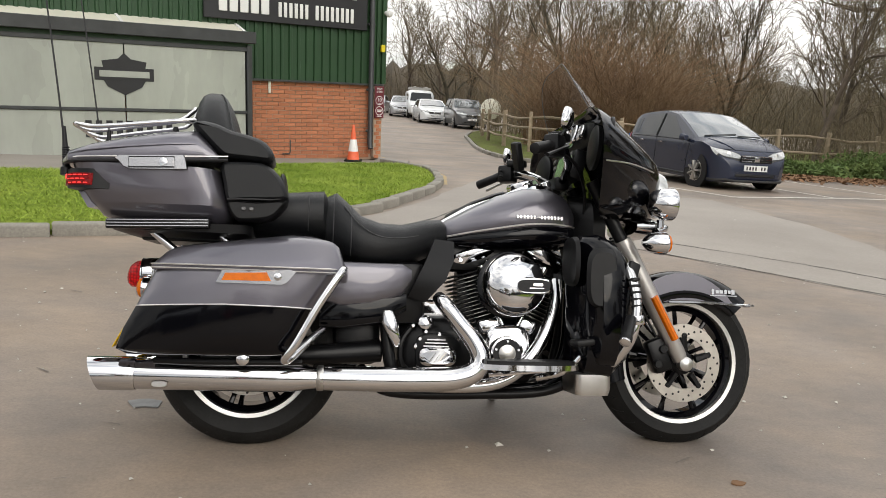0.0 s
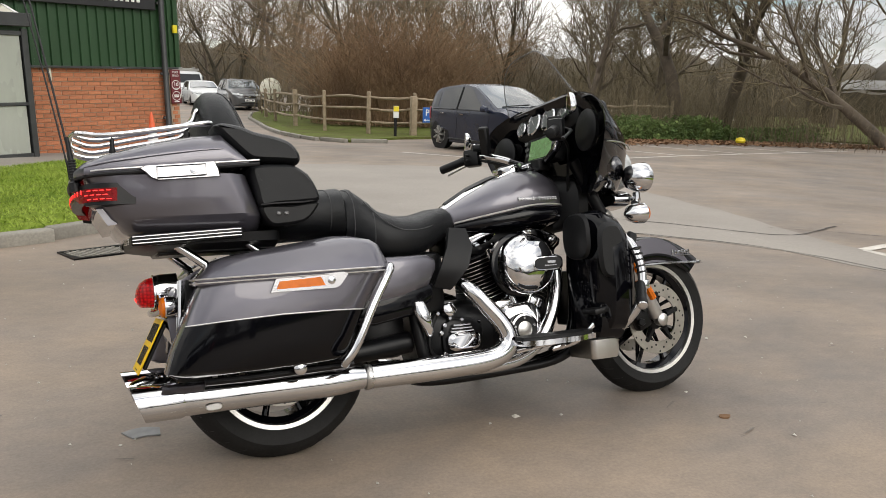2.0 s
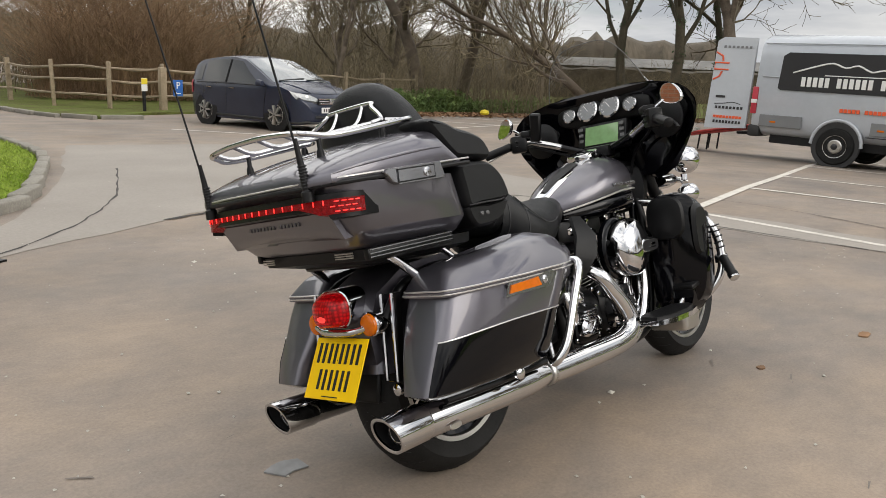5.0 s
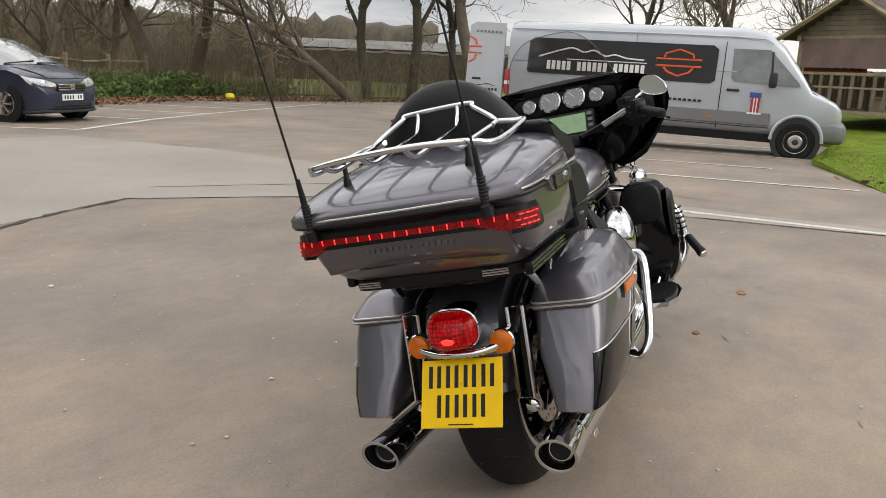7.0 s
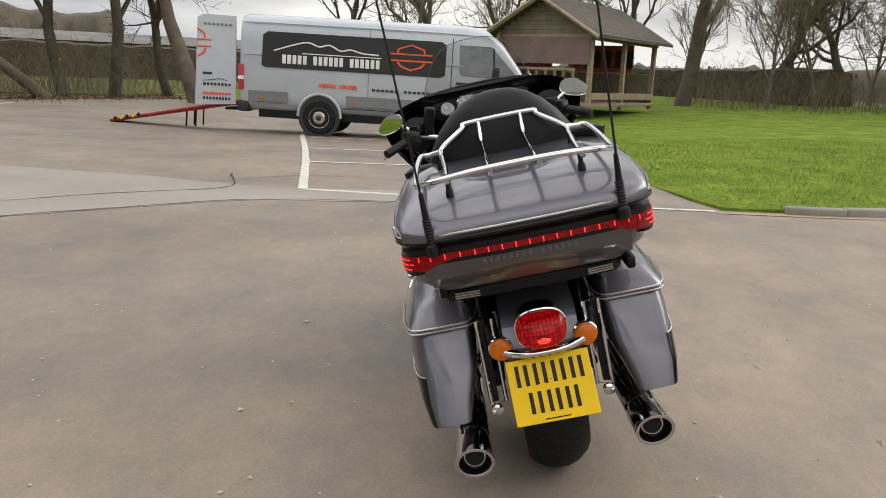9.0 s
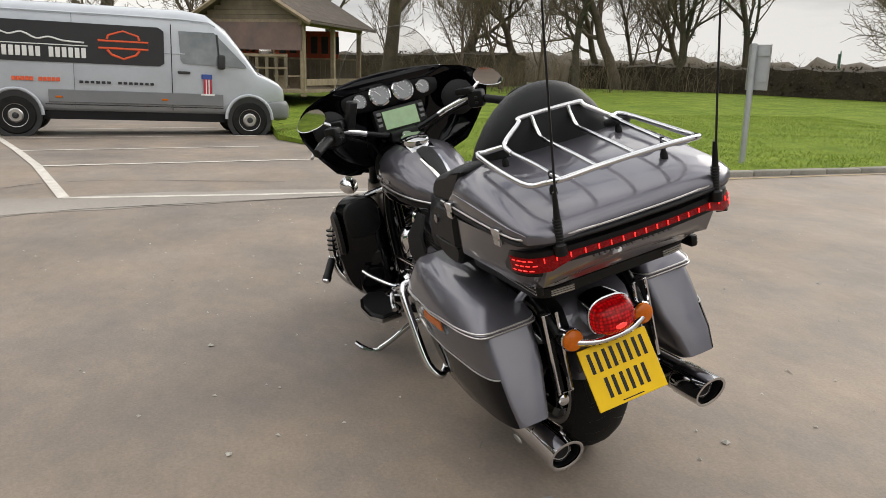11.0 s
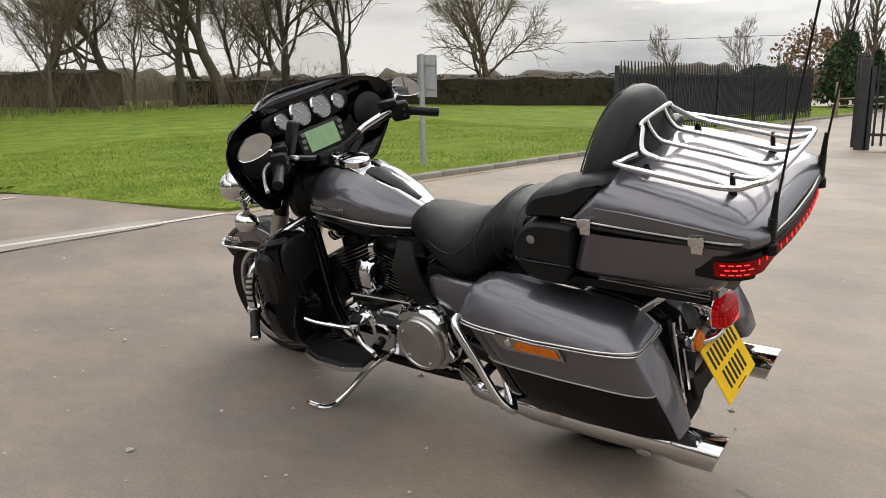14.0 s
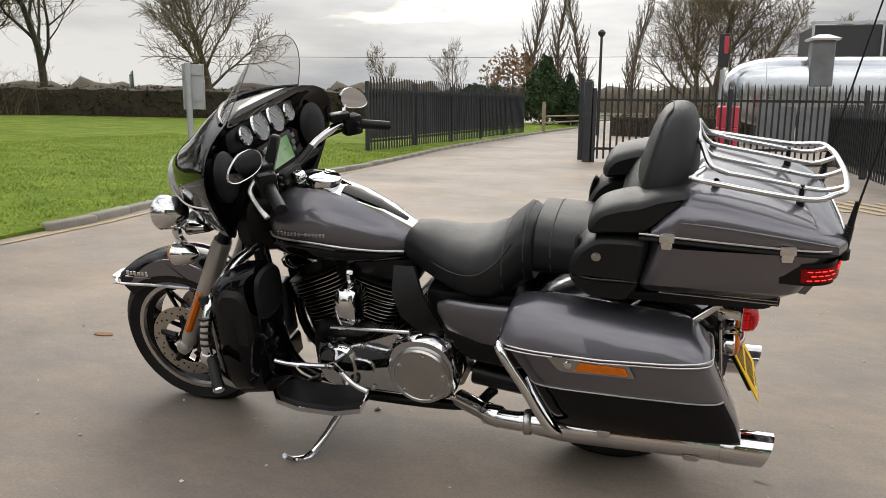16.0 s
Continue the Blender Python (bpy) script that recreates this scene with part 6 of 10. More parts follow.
# tail lamp, signals, plate
tail = part("tail_lamp_body", Geo().loft([sring(-1.10, 0, 0.572, 0.062, 0.055, 2.8, 28), sring(-1.15, 0, 0.572, 0.068, 0.054, 2.8, 28), sring(-1.172, 0, 0.568, 0.069, 0.054, 2.8, 28)]), CHROME, bike, "chrome backed tail lamp")
part("tail_lens", Geo().loft([sring(-1.168, 0, 0.570, 0.067, 0.048, 3.2, 32), sring(-1.190, 0, 0.568, 0.065, 0.046, 3.1, 32), sring(-1.208, 0, 0.563, 0.056, 0.039, 2.9, 32), sring(-1.219, 0, 0.559, 0.036, 0.024, 2.6, 32), sring(-1.224, 0, 0.557, 0.010, 0.007, 2.4, 32)]), TAILLENS, tail, "domed red tail lens")
TAILCORE = mat("lit_core_of_red_lens", (0.3, 0.002, 0.004), 0.15, 0.0, emit=(1.0, 0.06, 0.05), power=0.9, var=0.5, scale=70)
part("lamp_core", Geo().loft([sring(-1.214, 0, 0.552, 0.026, 0.016, 2.2, 20), sring(-1.2225, 0, 0.551, 0.018, 0.010, 2.2, 20), sring(-1.2265, 0, 0.5505, 0.004, 0.003, 2.2, 20)]), TAILCORE, tail, "bright bulb glow in the red lens")
part("tail_bezel", Geo().tube(sring(-1.170, 0, 0.569, 0.069, 0.053, 2.6, 32), 0.004, 6, 0, closed=True), CHROME, tail)
part("tail_bar", Geo().tube([(-1.152, -0.125, 0.520), (-1.165, -0.085, 0.508), (-1.178, -0.04, 0.503), (-1.178, 0.04, 0.503), (-1.165, 0.085, 0.508), (-1.152, 0.125, 0.520)], 0.011, 10, 6), CHROME, bike, "chrome tail signal bar")
for s in (-1, 1):
    sg = part("rear_turn_signal", Geo().lathe([(0.008, -0.06), (0.024, -0.04), (0.033, -0.01), (0.035, 0.012), (0.032, 0.016)], (-1.135, s * 0.118, 0.522), (-1, 0, 0), 22), CHROME, bike, "amber rear turn signal in a chrome shell")
    part("rear_signal_lens", Geo().lathe([(0.032, 0.014), (0.030, 0.024), (0.020, 0.031), (0.012, 0.031), (0.004, 0.034)], (-1.135, s * 0.118, 0.522), (-1, 0, 0), 22), AMBER, sg)
pn = Vector((-0.89, 0, 0.455)).normalized()
rot_p = Matrix((Vector((0, -1, 0)), pn.cross(Vector((0, -1, 0))), pn)).transposed()
pc = Vector((-1.196, 0.0, 0.405))
plate = part("registration_plate", Geo().box(pc, (0.229, 0.178, 0.004), 0.0015, rot_p), YPLATE, bike, "yellow rear registration plate with black bars")
for row, (zz, n_c) in enumerate(((0.043, 4), (-0.033, 3))):
    for k in range(n_c):
        for d in (-0.012, 0.012):
            part("plate_bar", Geo().box(pc + rot_p @ Vector(((k - (n_c - 1) / 2) * 0.050 + d, zz, 0.0026)), (0.011, 0.058, 0.0016), 0.0003, rot_p), INK, plate)
part("plate_small_print", Geo().box(pc + rot_p @ Vector((0, -0.080, 0.0026)), (0.07, 0.003, 0.0014), 0, rot_p), INK, plate)
part("plate_backing", Geo().box(pc - pn * 0.012 + Vector((0.004, 0, 0.004)), (0.15, 0.15, 0.012), 0.003, rot_p), PLASTIC, plate)
part("plate_bracket", Geo().tube([(-1.10, 0, 0.50), (-1.15, 0, 0.46), (-1.18, 0, 0.42)], 0.02, 8, 4, flat=0.5), DARKMETAL, plate)
part("mud_flap", Geo().box((-1.115, 0, 0.35), (0.015, 0.17, 0.12), 0.006, Euler((0, radians(12), 0)).to_matrix()), PLASTIC, bike)
# ---- kerbs, lawns, markings ----
def along(pts, step):
    """Points at even steps along a polyline, with headings."""
    out, carry = [], 0.0
    for a, b in zip(pts, pts[1:]):
        d = math.dist(a, b)
        t = carry
        while t < d:
            out.append((a[0] + (b[0] - a[0]) * t / d, a[1] + (b[1] - a[1]) * t / d, math.atan2(b[1] - a[1], b[0] - a[0])))
            t += step
        carry = t - d
    return out


def kerb_run(pts, h, label, step=0.6):
    run = thing("kerb", Matrix(), label, "kerb", kind="structure")
    me = Geo().box((0, 0, h / 2 - 0.03), (step - 0.012, 0.125, h + 0.06), 0.018, None, 2).mesh("kerb_stone", KERB, 50)
    rnd = random.Random(5)
    smooth = [tuple(p[:2]) for p in catmull([(x, y, 0) for x, y in pts], 6)]
    for x, y, a in along(smooth, step):
        o = new("kerb_stone", me)
        o.parent = run
        o.matrix_basis = pose(x + math.cos(a) * step / 2, y + math.sin(a) * step / 2, rnd.uniform(-0.006, 0.006), rnd.uniform(-1.5, 1.5), 0, math.degrees(a) + rnd.uniform(-0.8, 0.8))
    return run


ISLAND = [(-4.6, 2.9), (-3.25, 3.38), (-2.13, 3.92), (-1.25, 4.75), (-0.62, 5.55), (0.0, 7.2), (0.42, 8.7), (0.55, 10.2), (0.45, 11.6), (-0.1, 12.4)]
kerb_run(ISLAND, 0.10, "worn concrete kerb round the grass island")
LAWN = [(4.62, -2.0), (4.70, -3.1), (4.98, -4.5), (5.15, -7.5), (5.25, -9.9), (5.6, -13.0), (6.0, -16.6), (6.4, -25.6), (6.6, -40)]
kerb_run([(4.66, -2.6)] + LAWN[1:], 0.07, "low concrete kerb along the large lawn")


def inside(p, poly):
    c = False
    for (x0, y0), (x1, y1) in zip(poly, poly[1:] + poly[:1]):
        if (y0 > p[1]) != (y1 > p[1]) and p[0] < (x1 - x0) * (p[1] - y0) / (y1 - y0) + x0:
            c = not c
    return c


def edge_dist(p, poly):
    best = 1e9
    for (x0, y0), (x1, y1) in zip(poly, poly[1:] + poly[:1]):
        dx, dy = x1 - x0, y1 - y0
        t = max(0, min(1, ((p[0] - x0) * dx + (p[1] - y0) * dy) / (dx * dx + dy * dy)))
        best = min(best, math.hypot(p[0] - x0 - t * dx, p[1] - y0 - t * dy))
    return best


ISL_POLY = ISLAND + [(-0.9, 11.6), (-2.1, 10.5), (-3.4, 8.6), (-4.6, 7.6), (-7, 6.5), (-7, 2.2)]
LAWN_POLY = [settle(10.6, -0.35), settle(7.7, -1.25), (6.2, -1.6), (5.2, -1.8)] + LAWN + [(60, -60), (75, 0), (60, 24), (24, 12.5), (21.5, 6), (20, 1.2), settle(14.5, -0.6)]


def lawn_h(x, y, poly, base, rise, top):
    d = edge_dist((x, y), poly)
    n = noise.noise((x * 0.35, y * 0.35, 0)) * 0.05 * min(1, d)
    return base * min(1, d / 0.3 + (0.4 if x < 5.3 or y > 3 else 0.12)) + min(top, d * rise) + n + (min(0.0, road_h(x, y)) * math.exp(-d / 3.0) if y > -20 else 0.0)


def lawn(name, poly, step, far, base, rise, top, label):
    """A turf sheet: a grid clipped to the outline, with the outline itself as rim."""
    xs, ys = [p[0] for p in poly], [p[1] for p in poly]
    bm = bmesh.new()
    rim = []
    for p, q in zip(poly, poly[1:] + poly[:1]):
        n = max(1, int(math.dist(p, q) / (step * 1.2)))
        rim += [(p[0] + (q[0] - p[0]) * i / n, p[1] + (q[1] - p[1]) * i / n) for i in range(n)]
    f = bm.faces.new([bm.verts.new((x, y, 0)) for x, y in rim])
    bmesh.ops.triangulate(bm, faces=[f])
    for x in np.arange(min(xs), min(max(xs), far), step):
        bmesh.ops.bisect_plane(bm, geom=bm.verts[:] + bm.edges[:] + bm.faces[:], plane_co=(x, 0, 0), plane_no=(1, 0, 0))
    for y in np.arange(max(min(ys), -far), min(max(ys), far), step):
        bmesh.ops.bisect_plane(bm, geom=bm.verts[:] + bm.edges[:] + bm.faces[:], plane_co=(0, y, 0), plane_no=(0, 1, 0))
    for v in bm.verts:
        v.co.z = lawn_h(v.co.x, v.co.y, poly, base, rise, top)
    g = Geo()
    bm.verts.index_update()
    g.add([v.co for v in bm.verts], [[v.index for v in f.verts] for f in bm.faces])
    for e in bm.edges:                        # a turf edge down to the tarmac
        if len(e.link_faces) == 1:
            a, b = e.verts[0].co, e.verts[1].co
            o = len(g.v)
            g.v += [tuple(a), tuple(b), (b.x, b.y, -0.02), (a.x, a.y, -0.02)]
            g.f.append((o, o + 1, o + 2, o + 3))
    bm.free()
    return solid(name, g, TURF, label, "lawn", "structure", angle=180)


lawn("lawn_island", ISL_POLY, 0.5, 20, 0.085, 0.02, 0.06, "short green grass island behind a kerb")
lawn("lawn_large", LAWN_POLY, 1.6, 40, 0.075, 0.022, 0.45, "wide green lawn rising gently to the hut")


def blades(name, poly, count, box, base, rise, top, hgt, label, seed):
    rnd = np.random.RandomState(seed)
    vs, fs = [], []
    k = 0
    while k < count:
        x, y = rnd.uniform(box[0], box[1]), rnd.uniform(box[2], box[3])
        if not inside((x, y), poly):
            k += 0.2
            continue
        k += 1
        z = lawn_h(x, y, poly, base, rise, top) - 0.004
        a, h, w = rnd.uniform(0, 6.28), hgt * rnd.uniform(0.4, 1.3), rnd.uniform(0.003, 0.008)
        lx, ly = rnd.normal(0, 0.9) * h, rnd.normal(0, 0.9) * h
        o = len(vs)
        vs += [(x - math.cos(a) * w, y - math.sin(a) * w, z), (x + math.cos(a) * w, y + math.sin(a) * w, z), (x + lx, y + ly, z + h)]
        fs.append((o, o + 1, o + 2))
    g = Geo()
    g.v, g.f = vs, fs
    return solid(name, g, GRASS, label, "grass", "stuff", angle=0, fix=False)


blades("grass", ISL_POLY, 42000, (-5, 0.6, 2.8, 12), 0.085, 0.02, 0.06, 0.035, "short green grass blades on the island", 3)
blades("grass", LAWN_POLY, 80000, (4.6, 14, -15, -0.3), 0.075, 0.022, 0.45, 0.035, "short green grass blades on the lawn", 4)

# pavement between the grass island and the building
sheet("pavement", [(-0.05, 12.5), (-0.9, 11.7), (-2.1, 10.6), (-3.4, 8.7), (-4.6, 7.7), (-7.2, 6.6), (-9, 9.5), (-3, 14), (-0.6, 14.4), (0.2, 13.6)], 0.03, CONCRETE, "pale concrete footway along the building", "pavement", depth=0.03)


def stripe(pts, w, material, label, z=0.0065):
    g = Geo()
    rnd = random.Random(len(pts) + int(abs(pts[0][0]) * 100))
    pts = [settle(*p) for p in pts]
    for a, b in zip(pts, pts[1:]):
        d = Vector((b[0] - a[0], b[1] - a[1], 0))
        n = Vector((-d.y, d.x, 0)).normalized() * w / 2
        k = max(1, int(d.length / 0.25))
        for i in range(k):
            p = Vector((*a, 0)) + d * i / k
            q = Vector((*a, 0)) + d * (i + 1) / k
            e0, e1 = n * rnd.uniform(0.9, 1.06), n * rnd.uniform(0.9, 1.06)
            o = len(g.v)
            g.v += [(*c_.xy, z + road_h(*c_.xy)) for c_ in (p - n, q - n, q + n, p + n)]
            g.f.append((o, o + 1, o + 2, o + 3))
    return solid("parking_line", g, material, label, "line", "structure", angle=0, fix=False)


WL = "worn white parking bay line on the tarmac"
stripe([(4.55, 2.24), (7.0, 2.85), (8.85, 3.35), (11.1, 4.0), (13.5, 4.6)], 0.10, LINE, WL, 0.008)
stripe([(4.55, 2.24), (4.48, 0.5), (4.49, -1.15), (4.53, -1.9)], 0.085, LINE, WL)
for a, b in (((6.95, 2.84), (7.45, -1.05)), ((8.85, 3.33), (9.3, 0.1)), ((11.0, 3.95), (11.5, -0.1)), ((13.0, 4.45), (13.6, 0.5))):
    stripe([a, b], 0.11, LINE, WL)
FRONT = [(4.95, 11.5), (5.72, 10.25)]
stripe([(3.9, 12.9), (4.95, 11.5), (5.72, 10.25)], 0.11, LINE, WL)
stripe([(5.72, 10.25), (8.2, 11.3), (10.44, 12.0), (13.37, 12.7), (17.2, 13.6)], 0.12, LINE, WL, 0.008)
for x, y in ((8.2, 11.3), (10.44, 12.0), (12.7, 12.55), (15.0, 13.1)):
    stripe([(x, y), (x - 1.55, y + 4.2)], 0.11, LINE, WL)
stripe([(4.42, -1.9), (4.52, -3.2), (4.78, -4.6), (4.95, -7.5), (5.02, -9.9)], 0.06, YLINE, "faded yellow line along the kerb")
for k in range(7):
    stripe([(-3.6 + k * 0.33, -6.6 - k * 0.12), (-2.7 + k * 0.33, -8.1 - k * 0.12)], 0.10, YLINE, "faded yellow hatching before the gate")
stripe([(0.62, 9.3), (0.72, 10.8), (0.5, 12.6), (-0.3, 14.4), (-1.2, 17)], 0.07, YLINE, "faded yellow line round the island kerb")


# joints, scuffs, grit and the drain
def wiggle(pts, amp, seed):
    rnd = random.Random(seed)
    return [(x + rnd.uniform(-amp, amp), y + rnd.uniform(-amp, amp)) for x, y in [tuple(p[:2]) for p in catmull([(x, y, 0) for x, y in pts], 10)]]


def crack(pts, w, seed, material=CRACK, name="tarmac_joint", label="dark ragged joint in the tarmac"):
    g = Geo()
    rnd = random.Random(seed)
    q = wiggle(pts, 0.012, seed)
    ring = []
    for i, (x, y) in enumerate(q):
        t = Vector((q[min(i + 1, len(q) - 1)][0] - q[max(i - 1, 0)][0], q[min(i + 1, len(q) - 1)][1] - q[max(i - 1, 0)][1], 0))
        n = Vector((-t.y, t.x, 0)).normalized() * w * rnd.uniform(0.2, 0.7)
        ring.append([(x - n.x, y - n.y, 0.0065), (x + n.x, y + n.y, 0.0065)])
    g.loft(ring, cap=False, closed=False)
    return solid(name, g, material, label, "joint", "structure", angle=0, fix=False)


crack([(0.1, 4.25), (0.9, 4.5), (1.75, 4.65)], 0.05, 1)
crack([(1.75, 4.65), (2.9, 3.5), (3.8, 2.4), (4.15, 0.6), (4.4, -1.2)], 0.02, 2)
crack([(2.3, 5.0), (3.6, 3.9), (4.4, 3.0), (5.4, 3.3)], 0.022, 3)
crack([(4.6, 3.4), (5.6, 2.3), (5.3, 0.2)], 0.014, 4)
crack([(-1.6, 3.3), (-0.6, 4.3), (0.2, 5.6), (0.9, 7.5)], 0.02, 5)
crack([(-2.0, -1.1), (-2.25, -0.9), (-2.3, -0.55)], 0.05, 6, RUBBERMARK, "tyre_scuff", "faint curved tyre scuff on the tarmac")
rnd = random.Random(11)
for cx, cy, r, m_, nm, lb in ((-1.235, 0.235, 0.05, STAIN, "metal_patch", "small dull grey patch stuck to the tarmac"), (0.875, -0.268, 0.022, LEAF, "fallen_leaf", "dark fallen leaf on the tarmac"), (1.79, -0.375, 0.035, LEAF, "fallen_leaf", "dark fallen leaf on the tarmac")):
    g = Geo().prism([(r * rnd.uniform(0.6, 1.1) * math.cos(a) * 1.5, r * rnd.uniform(0.6, 1.1) * math.sin(a)) for a in (6.283 * i / 9 for i in range(9))], "z", 0.001, 0.006)
    solid(nm, g, m_, lb, "leaf" if "leaf" in nm else "patch", m=pose(cx, cy, 0), angle=0)
g = Geo()                                            # pale grit and chips over the yard
for i in range(650):
    x, y = rnd.uniform(-3.6, 4), rnd.uniform(-2.9, 4.0)
    if rnd.random() < 0.3:
        x, y = rnd.uniform(-6, 9), rnd.uniform(-8, 10)
    s_ = rnd.uniform(0.003, 0.009) * (2 if rnd.random() < 0.05 else 1)
    a = rnd.uniform(0, 3.1)
    o = len(g.v)
    for q in range(4):
        g.v.append((x + s_ * math.cos(a + q * 1.57) * rnd.uniform(0.6, 1.4), y + s_ * math.sin(a + q * 1.57) * rnd.uniform(0.6, 1.4), 0.003 if q % 2 else 0.006))
    g.v.append((x, y, 0.006 + s_ * 0.5))
    g.f += [(o, o + 1, o + 4), (o + 1, o + 2, o + 4), (o + 2, o + 3, o + 4), (o + 3, o, o + 4)]
solid("grit", g, WHITECHIP, "pale grit and stone chips scattered on tarmac", "grit", "stuff", angle=0, fix=False)
g = Geo()
for i in range(60):                                  # short pale and dark scratches
    x, y, a, l_ = rnd.uniform(-3, 2.5), rnd.uniform(-2.6, 3.2), rnd.uniform(-0.6, 0.6), rnd.uniform(0.02, 0.09)
    dx, dy = math.cos(a) * l_, math.sin(a) * l_
    o = len(g.v)
    g.v += [(x, y, 0.004), (x + dx, y + dy, 0.004), (x + dx * 0.9 - dy * 0.12, y + dy * 0.9 + dx * 0.12, 0.004), (x - dy * 0.06, y + dx * 0.06, 0.004)]
    g.f.append((o, o + 1, o + 2, o + 3))
solid("scratches", g, RUBBERMARK, "short dark scratches on the tarmac", "scratch", "stuff", angle=0, fix=False)
drain = thing("drain_grate", pose(-1.50, 3.50, 0.006, 0, 0, 25), "dark cast iron drain grate set by the kerb", "drain")
part("grate_frame", Geo().box((0, -0.14, 0), (0.46, 0.03, 0.012)).box((0, 0.14, 0), (0.46, 0.03, 0.012)).box((-0.215, 0, 0), (0.03, 0.25, 0.012)).box((0.215, 0, 0), (0.03, 0.25, 0.012)), DARKMETAL, drain)
# a flat black plate stands in for the shade down the drain
part("grate_pit", Geo().box((0, 0, -0.002), (0.40, 0.25, 0.003)), INK, drain)
for k in range(11):
    part("grate_bar", Geo().box((-0.18 + 0.036 * k, 0, 0.001), (0.014, 0.25, 0.010), 0, Euler((0, 0, 0.25)).to_matrix()), KERB, drain)

# leaf litter along the far edge of the bays
g = Geo()
rnd = random.Random(21)
for i in range(9000):
    t = rnd.random()
    x, y = 8.6 + 16.5 * t + rnd.gauss(0, 0.5), 17.4 - 1.2 * abs(t - 0.35) * 3 + rnd.gauss(0, 0.55) - 3.2 * t * t
    if rnd.random() < 0.012:
        x, y = rnd.uniform(8, 17), rnd.gauss(-1.3, 0.25)
    s_, a, b = rnd.uniform(0.03, 0.07), rnd.uniform(0, 6.28), rnd.uniform(-0.5, 0.5)
    o = len(g.v)
    for q in range(4):
        g.v.append((x + s_ * math.cos(a + q * 1.57) * (1.3 if q % 2 else 0.7), y + s_ * math.sin(a + q * 1.57) * (1.3 if q % 2 else 0.7), (0.02 if y > 3 else 0.05 + min(0.0, road_h(x, y))) + s_ * b * (1 if q < 2 else -1) + (0.05 if y > 3 else 0.01) * rnd.random()))
    g.f.append((o, o + 1, o + 2, o + 3))
solid("leaf_litter", g, LEAF, "band of brown fallen leaves beside the tarmac", "leaves", "stuff", angle=0, fix=False)
# ---- building with brick base, green cladding, shelter ----
BRICK = mat("red_brick", (0.36, 0.125, 0.060), 0.85, color2=(0.44, 0.175, 0.085), scale=6, fine=0.18, fine_scale=40, bump=0.3, bump_scale=90, island=0.30)
MORTAR = mat("pale_mortar", (0.36, 0.27, 0.20), 0.95, var=0.1, scale=10)
GREEN = mat("dark_green_cladding", (0.022, 0.060, 0.024), 0.42, 0.1, var=0.12, scale=0.8, fine=0.06, fine_scale=25, rough_var=0.1)
SIGNBLACK = mat("black_sign_board", (0.016, 0.016, 0.018), 0.45, var=0.15, scale=2)
WHITE = mat("white_sign_paint", (0.72, 0.72, 0.70), 0.5, var=0.04, scale=3)
GREYFRAME = mat("dark_grey_frame", (0.045, 0.047, 0.048), 0.45, 0.2, var=0.2, scale=4)
# upright streaks of reflection on the panels are put into the two tones
POLY = mat("milky_polycarbonate", (0.40, 0.42, 0.37), 0.28, 0.0, coat=0.5, color2=(0.27, 0.28, 0.25), scale=0.55, fine=0.07, fine_scale=5, stretch=(1, 1, 0.35), rough_var=0.1)
POLYROOF = mat("cream_polycarbonate_roof", (0.62, 0.60, 0.50), 0.35, var=0.1, scale=1.5)
REDSIGN = mat("deep_red_sign", (0.12, 0.012, 0.018), 0.45)
YELLOW = mat("yellow_plastic", (0.70, 0.55, 0.02), 0.5)
ORANGE = mat("orange_cone_plastic", (0.75, 0.13, 0.05), 0.5, var=0.1, scale=8)
TREEWOOD = mat("weathered_oak_rail", (0.30, 0.24, 0.165), 0.85, color2=(0.20, 0.155, 0.10), scale=5, fine=0.25, fine_scale=40, bump=0.4, bump_scale=60, island=0.2)

BM = pose(-2.52, 12.15, 0, 0, -1.9, 28.4)            # x runs along the front wall
house = thing("building", BM, "workshop with red brick base and dark green metal cladding", "building")
part("wall", Geo().box((-5.4, 0.13, 0.70), (15.3, 0.20, 1.46)).box((2.28, 3.9, 0.70), (0.20, 7.7, 1.46)), MORTAR, house, "mortar core of the brick wall")
# cladding: ribbed sheet
ribs = []
x = -13.0
while x < 2.40:
    ribs += [(x, 0.0), (x + 0.055, -0.0), (x + 0.070, -0.035), (x + 0.115, -0.035), (x + 0.13, 0.0)]
    x += 0.165
clad = Geo().prism(ribs + [(2.40, 0.09), (-13.0, 0.09)], "z", 1.47, 6.2)
cladding = part("cladding", clad, GREEN, house, "ribbed dark green metal cladding")
ribs = []
y = 0.1
while y < 7.6:
    ribs += [(2.40, y), (2.40, y + 0.055), (2.435, y + 0.07), (2.435, y + 0.115), (2.40, y + 0.13)]
    y += 0.165
part("cladding_side", Geo().prism(ribs + [(2.33, 7.65), (2.33, 0.1)], "z", 1.47, 6.2), GREEN, house)
part("drip_flashing", Geo().box((-5.3, -0.03, 1.455), (15.4, 0.08, 0.035), 0.006), GREYFRAME, house)
part("corner_flashing", Geo().box((2.40, 0.0, 3.85), (0.09, 0.10, 4.75), 0.008), GREEN, house)
dp = part("downpipe", Geo().tube([(2.10, -0.10, 6.0), (2.10, -0.10, 0.30), (2.10, -0.14, 0.20)], 0.050, 12, 0), GREYFRAME, house, "dark grey downpipe")
for z in (0.55, 1.35, 2.6, 3.8):
    part("pipe_bracket", Geo().box((2.10, -0.07, z), (0.16, 0.06, 0.05), 0.01), GREYFRAME, dp)
part("corner_pilaster", Geo().box((2.27, -0.02, 0.72), (0.19, 0.14, 1.40), 0.01), MORTAR, house)
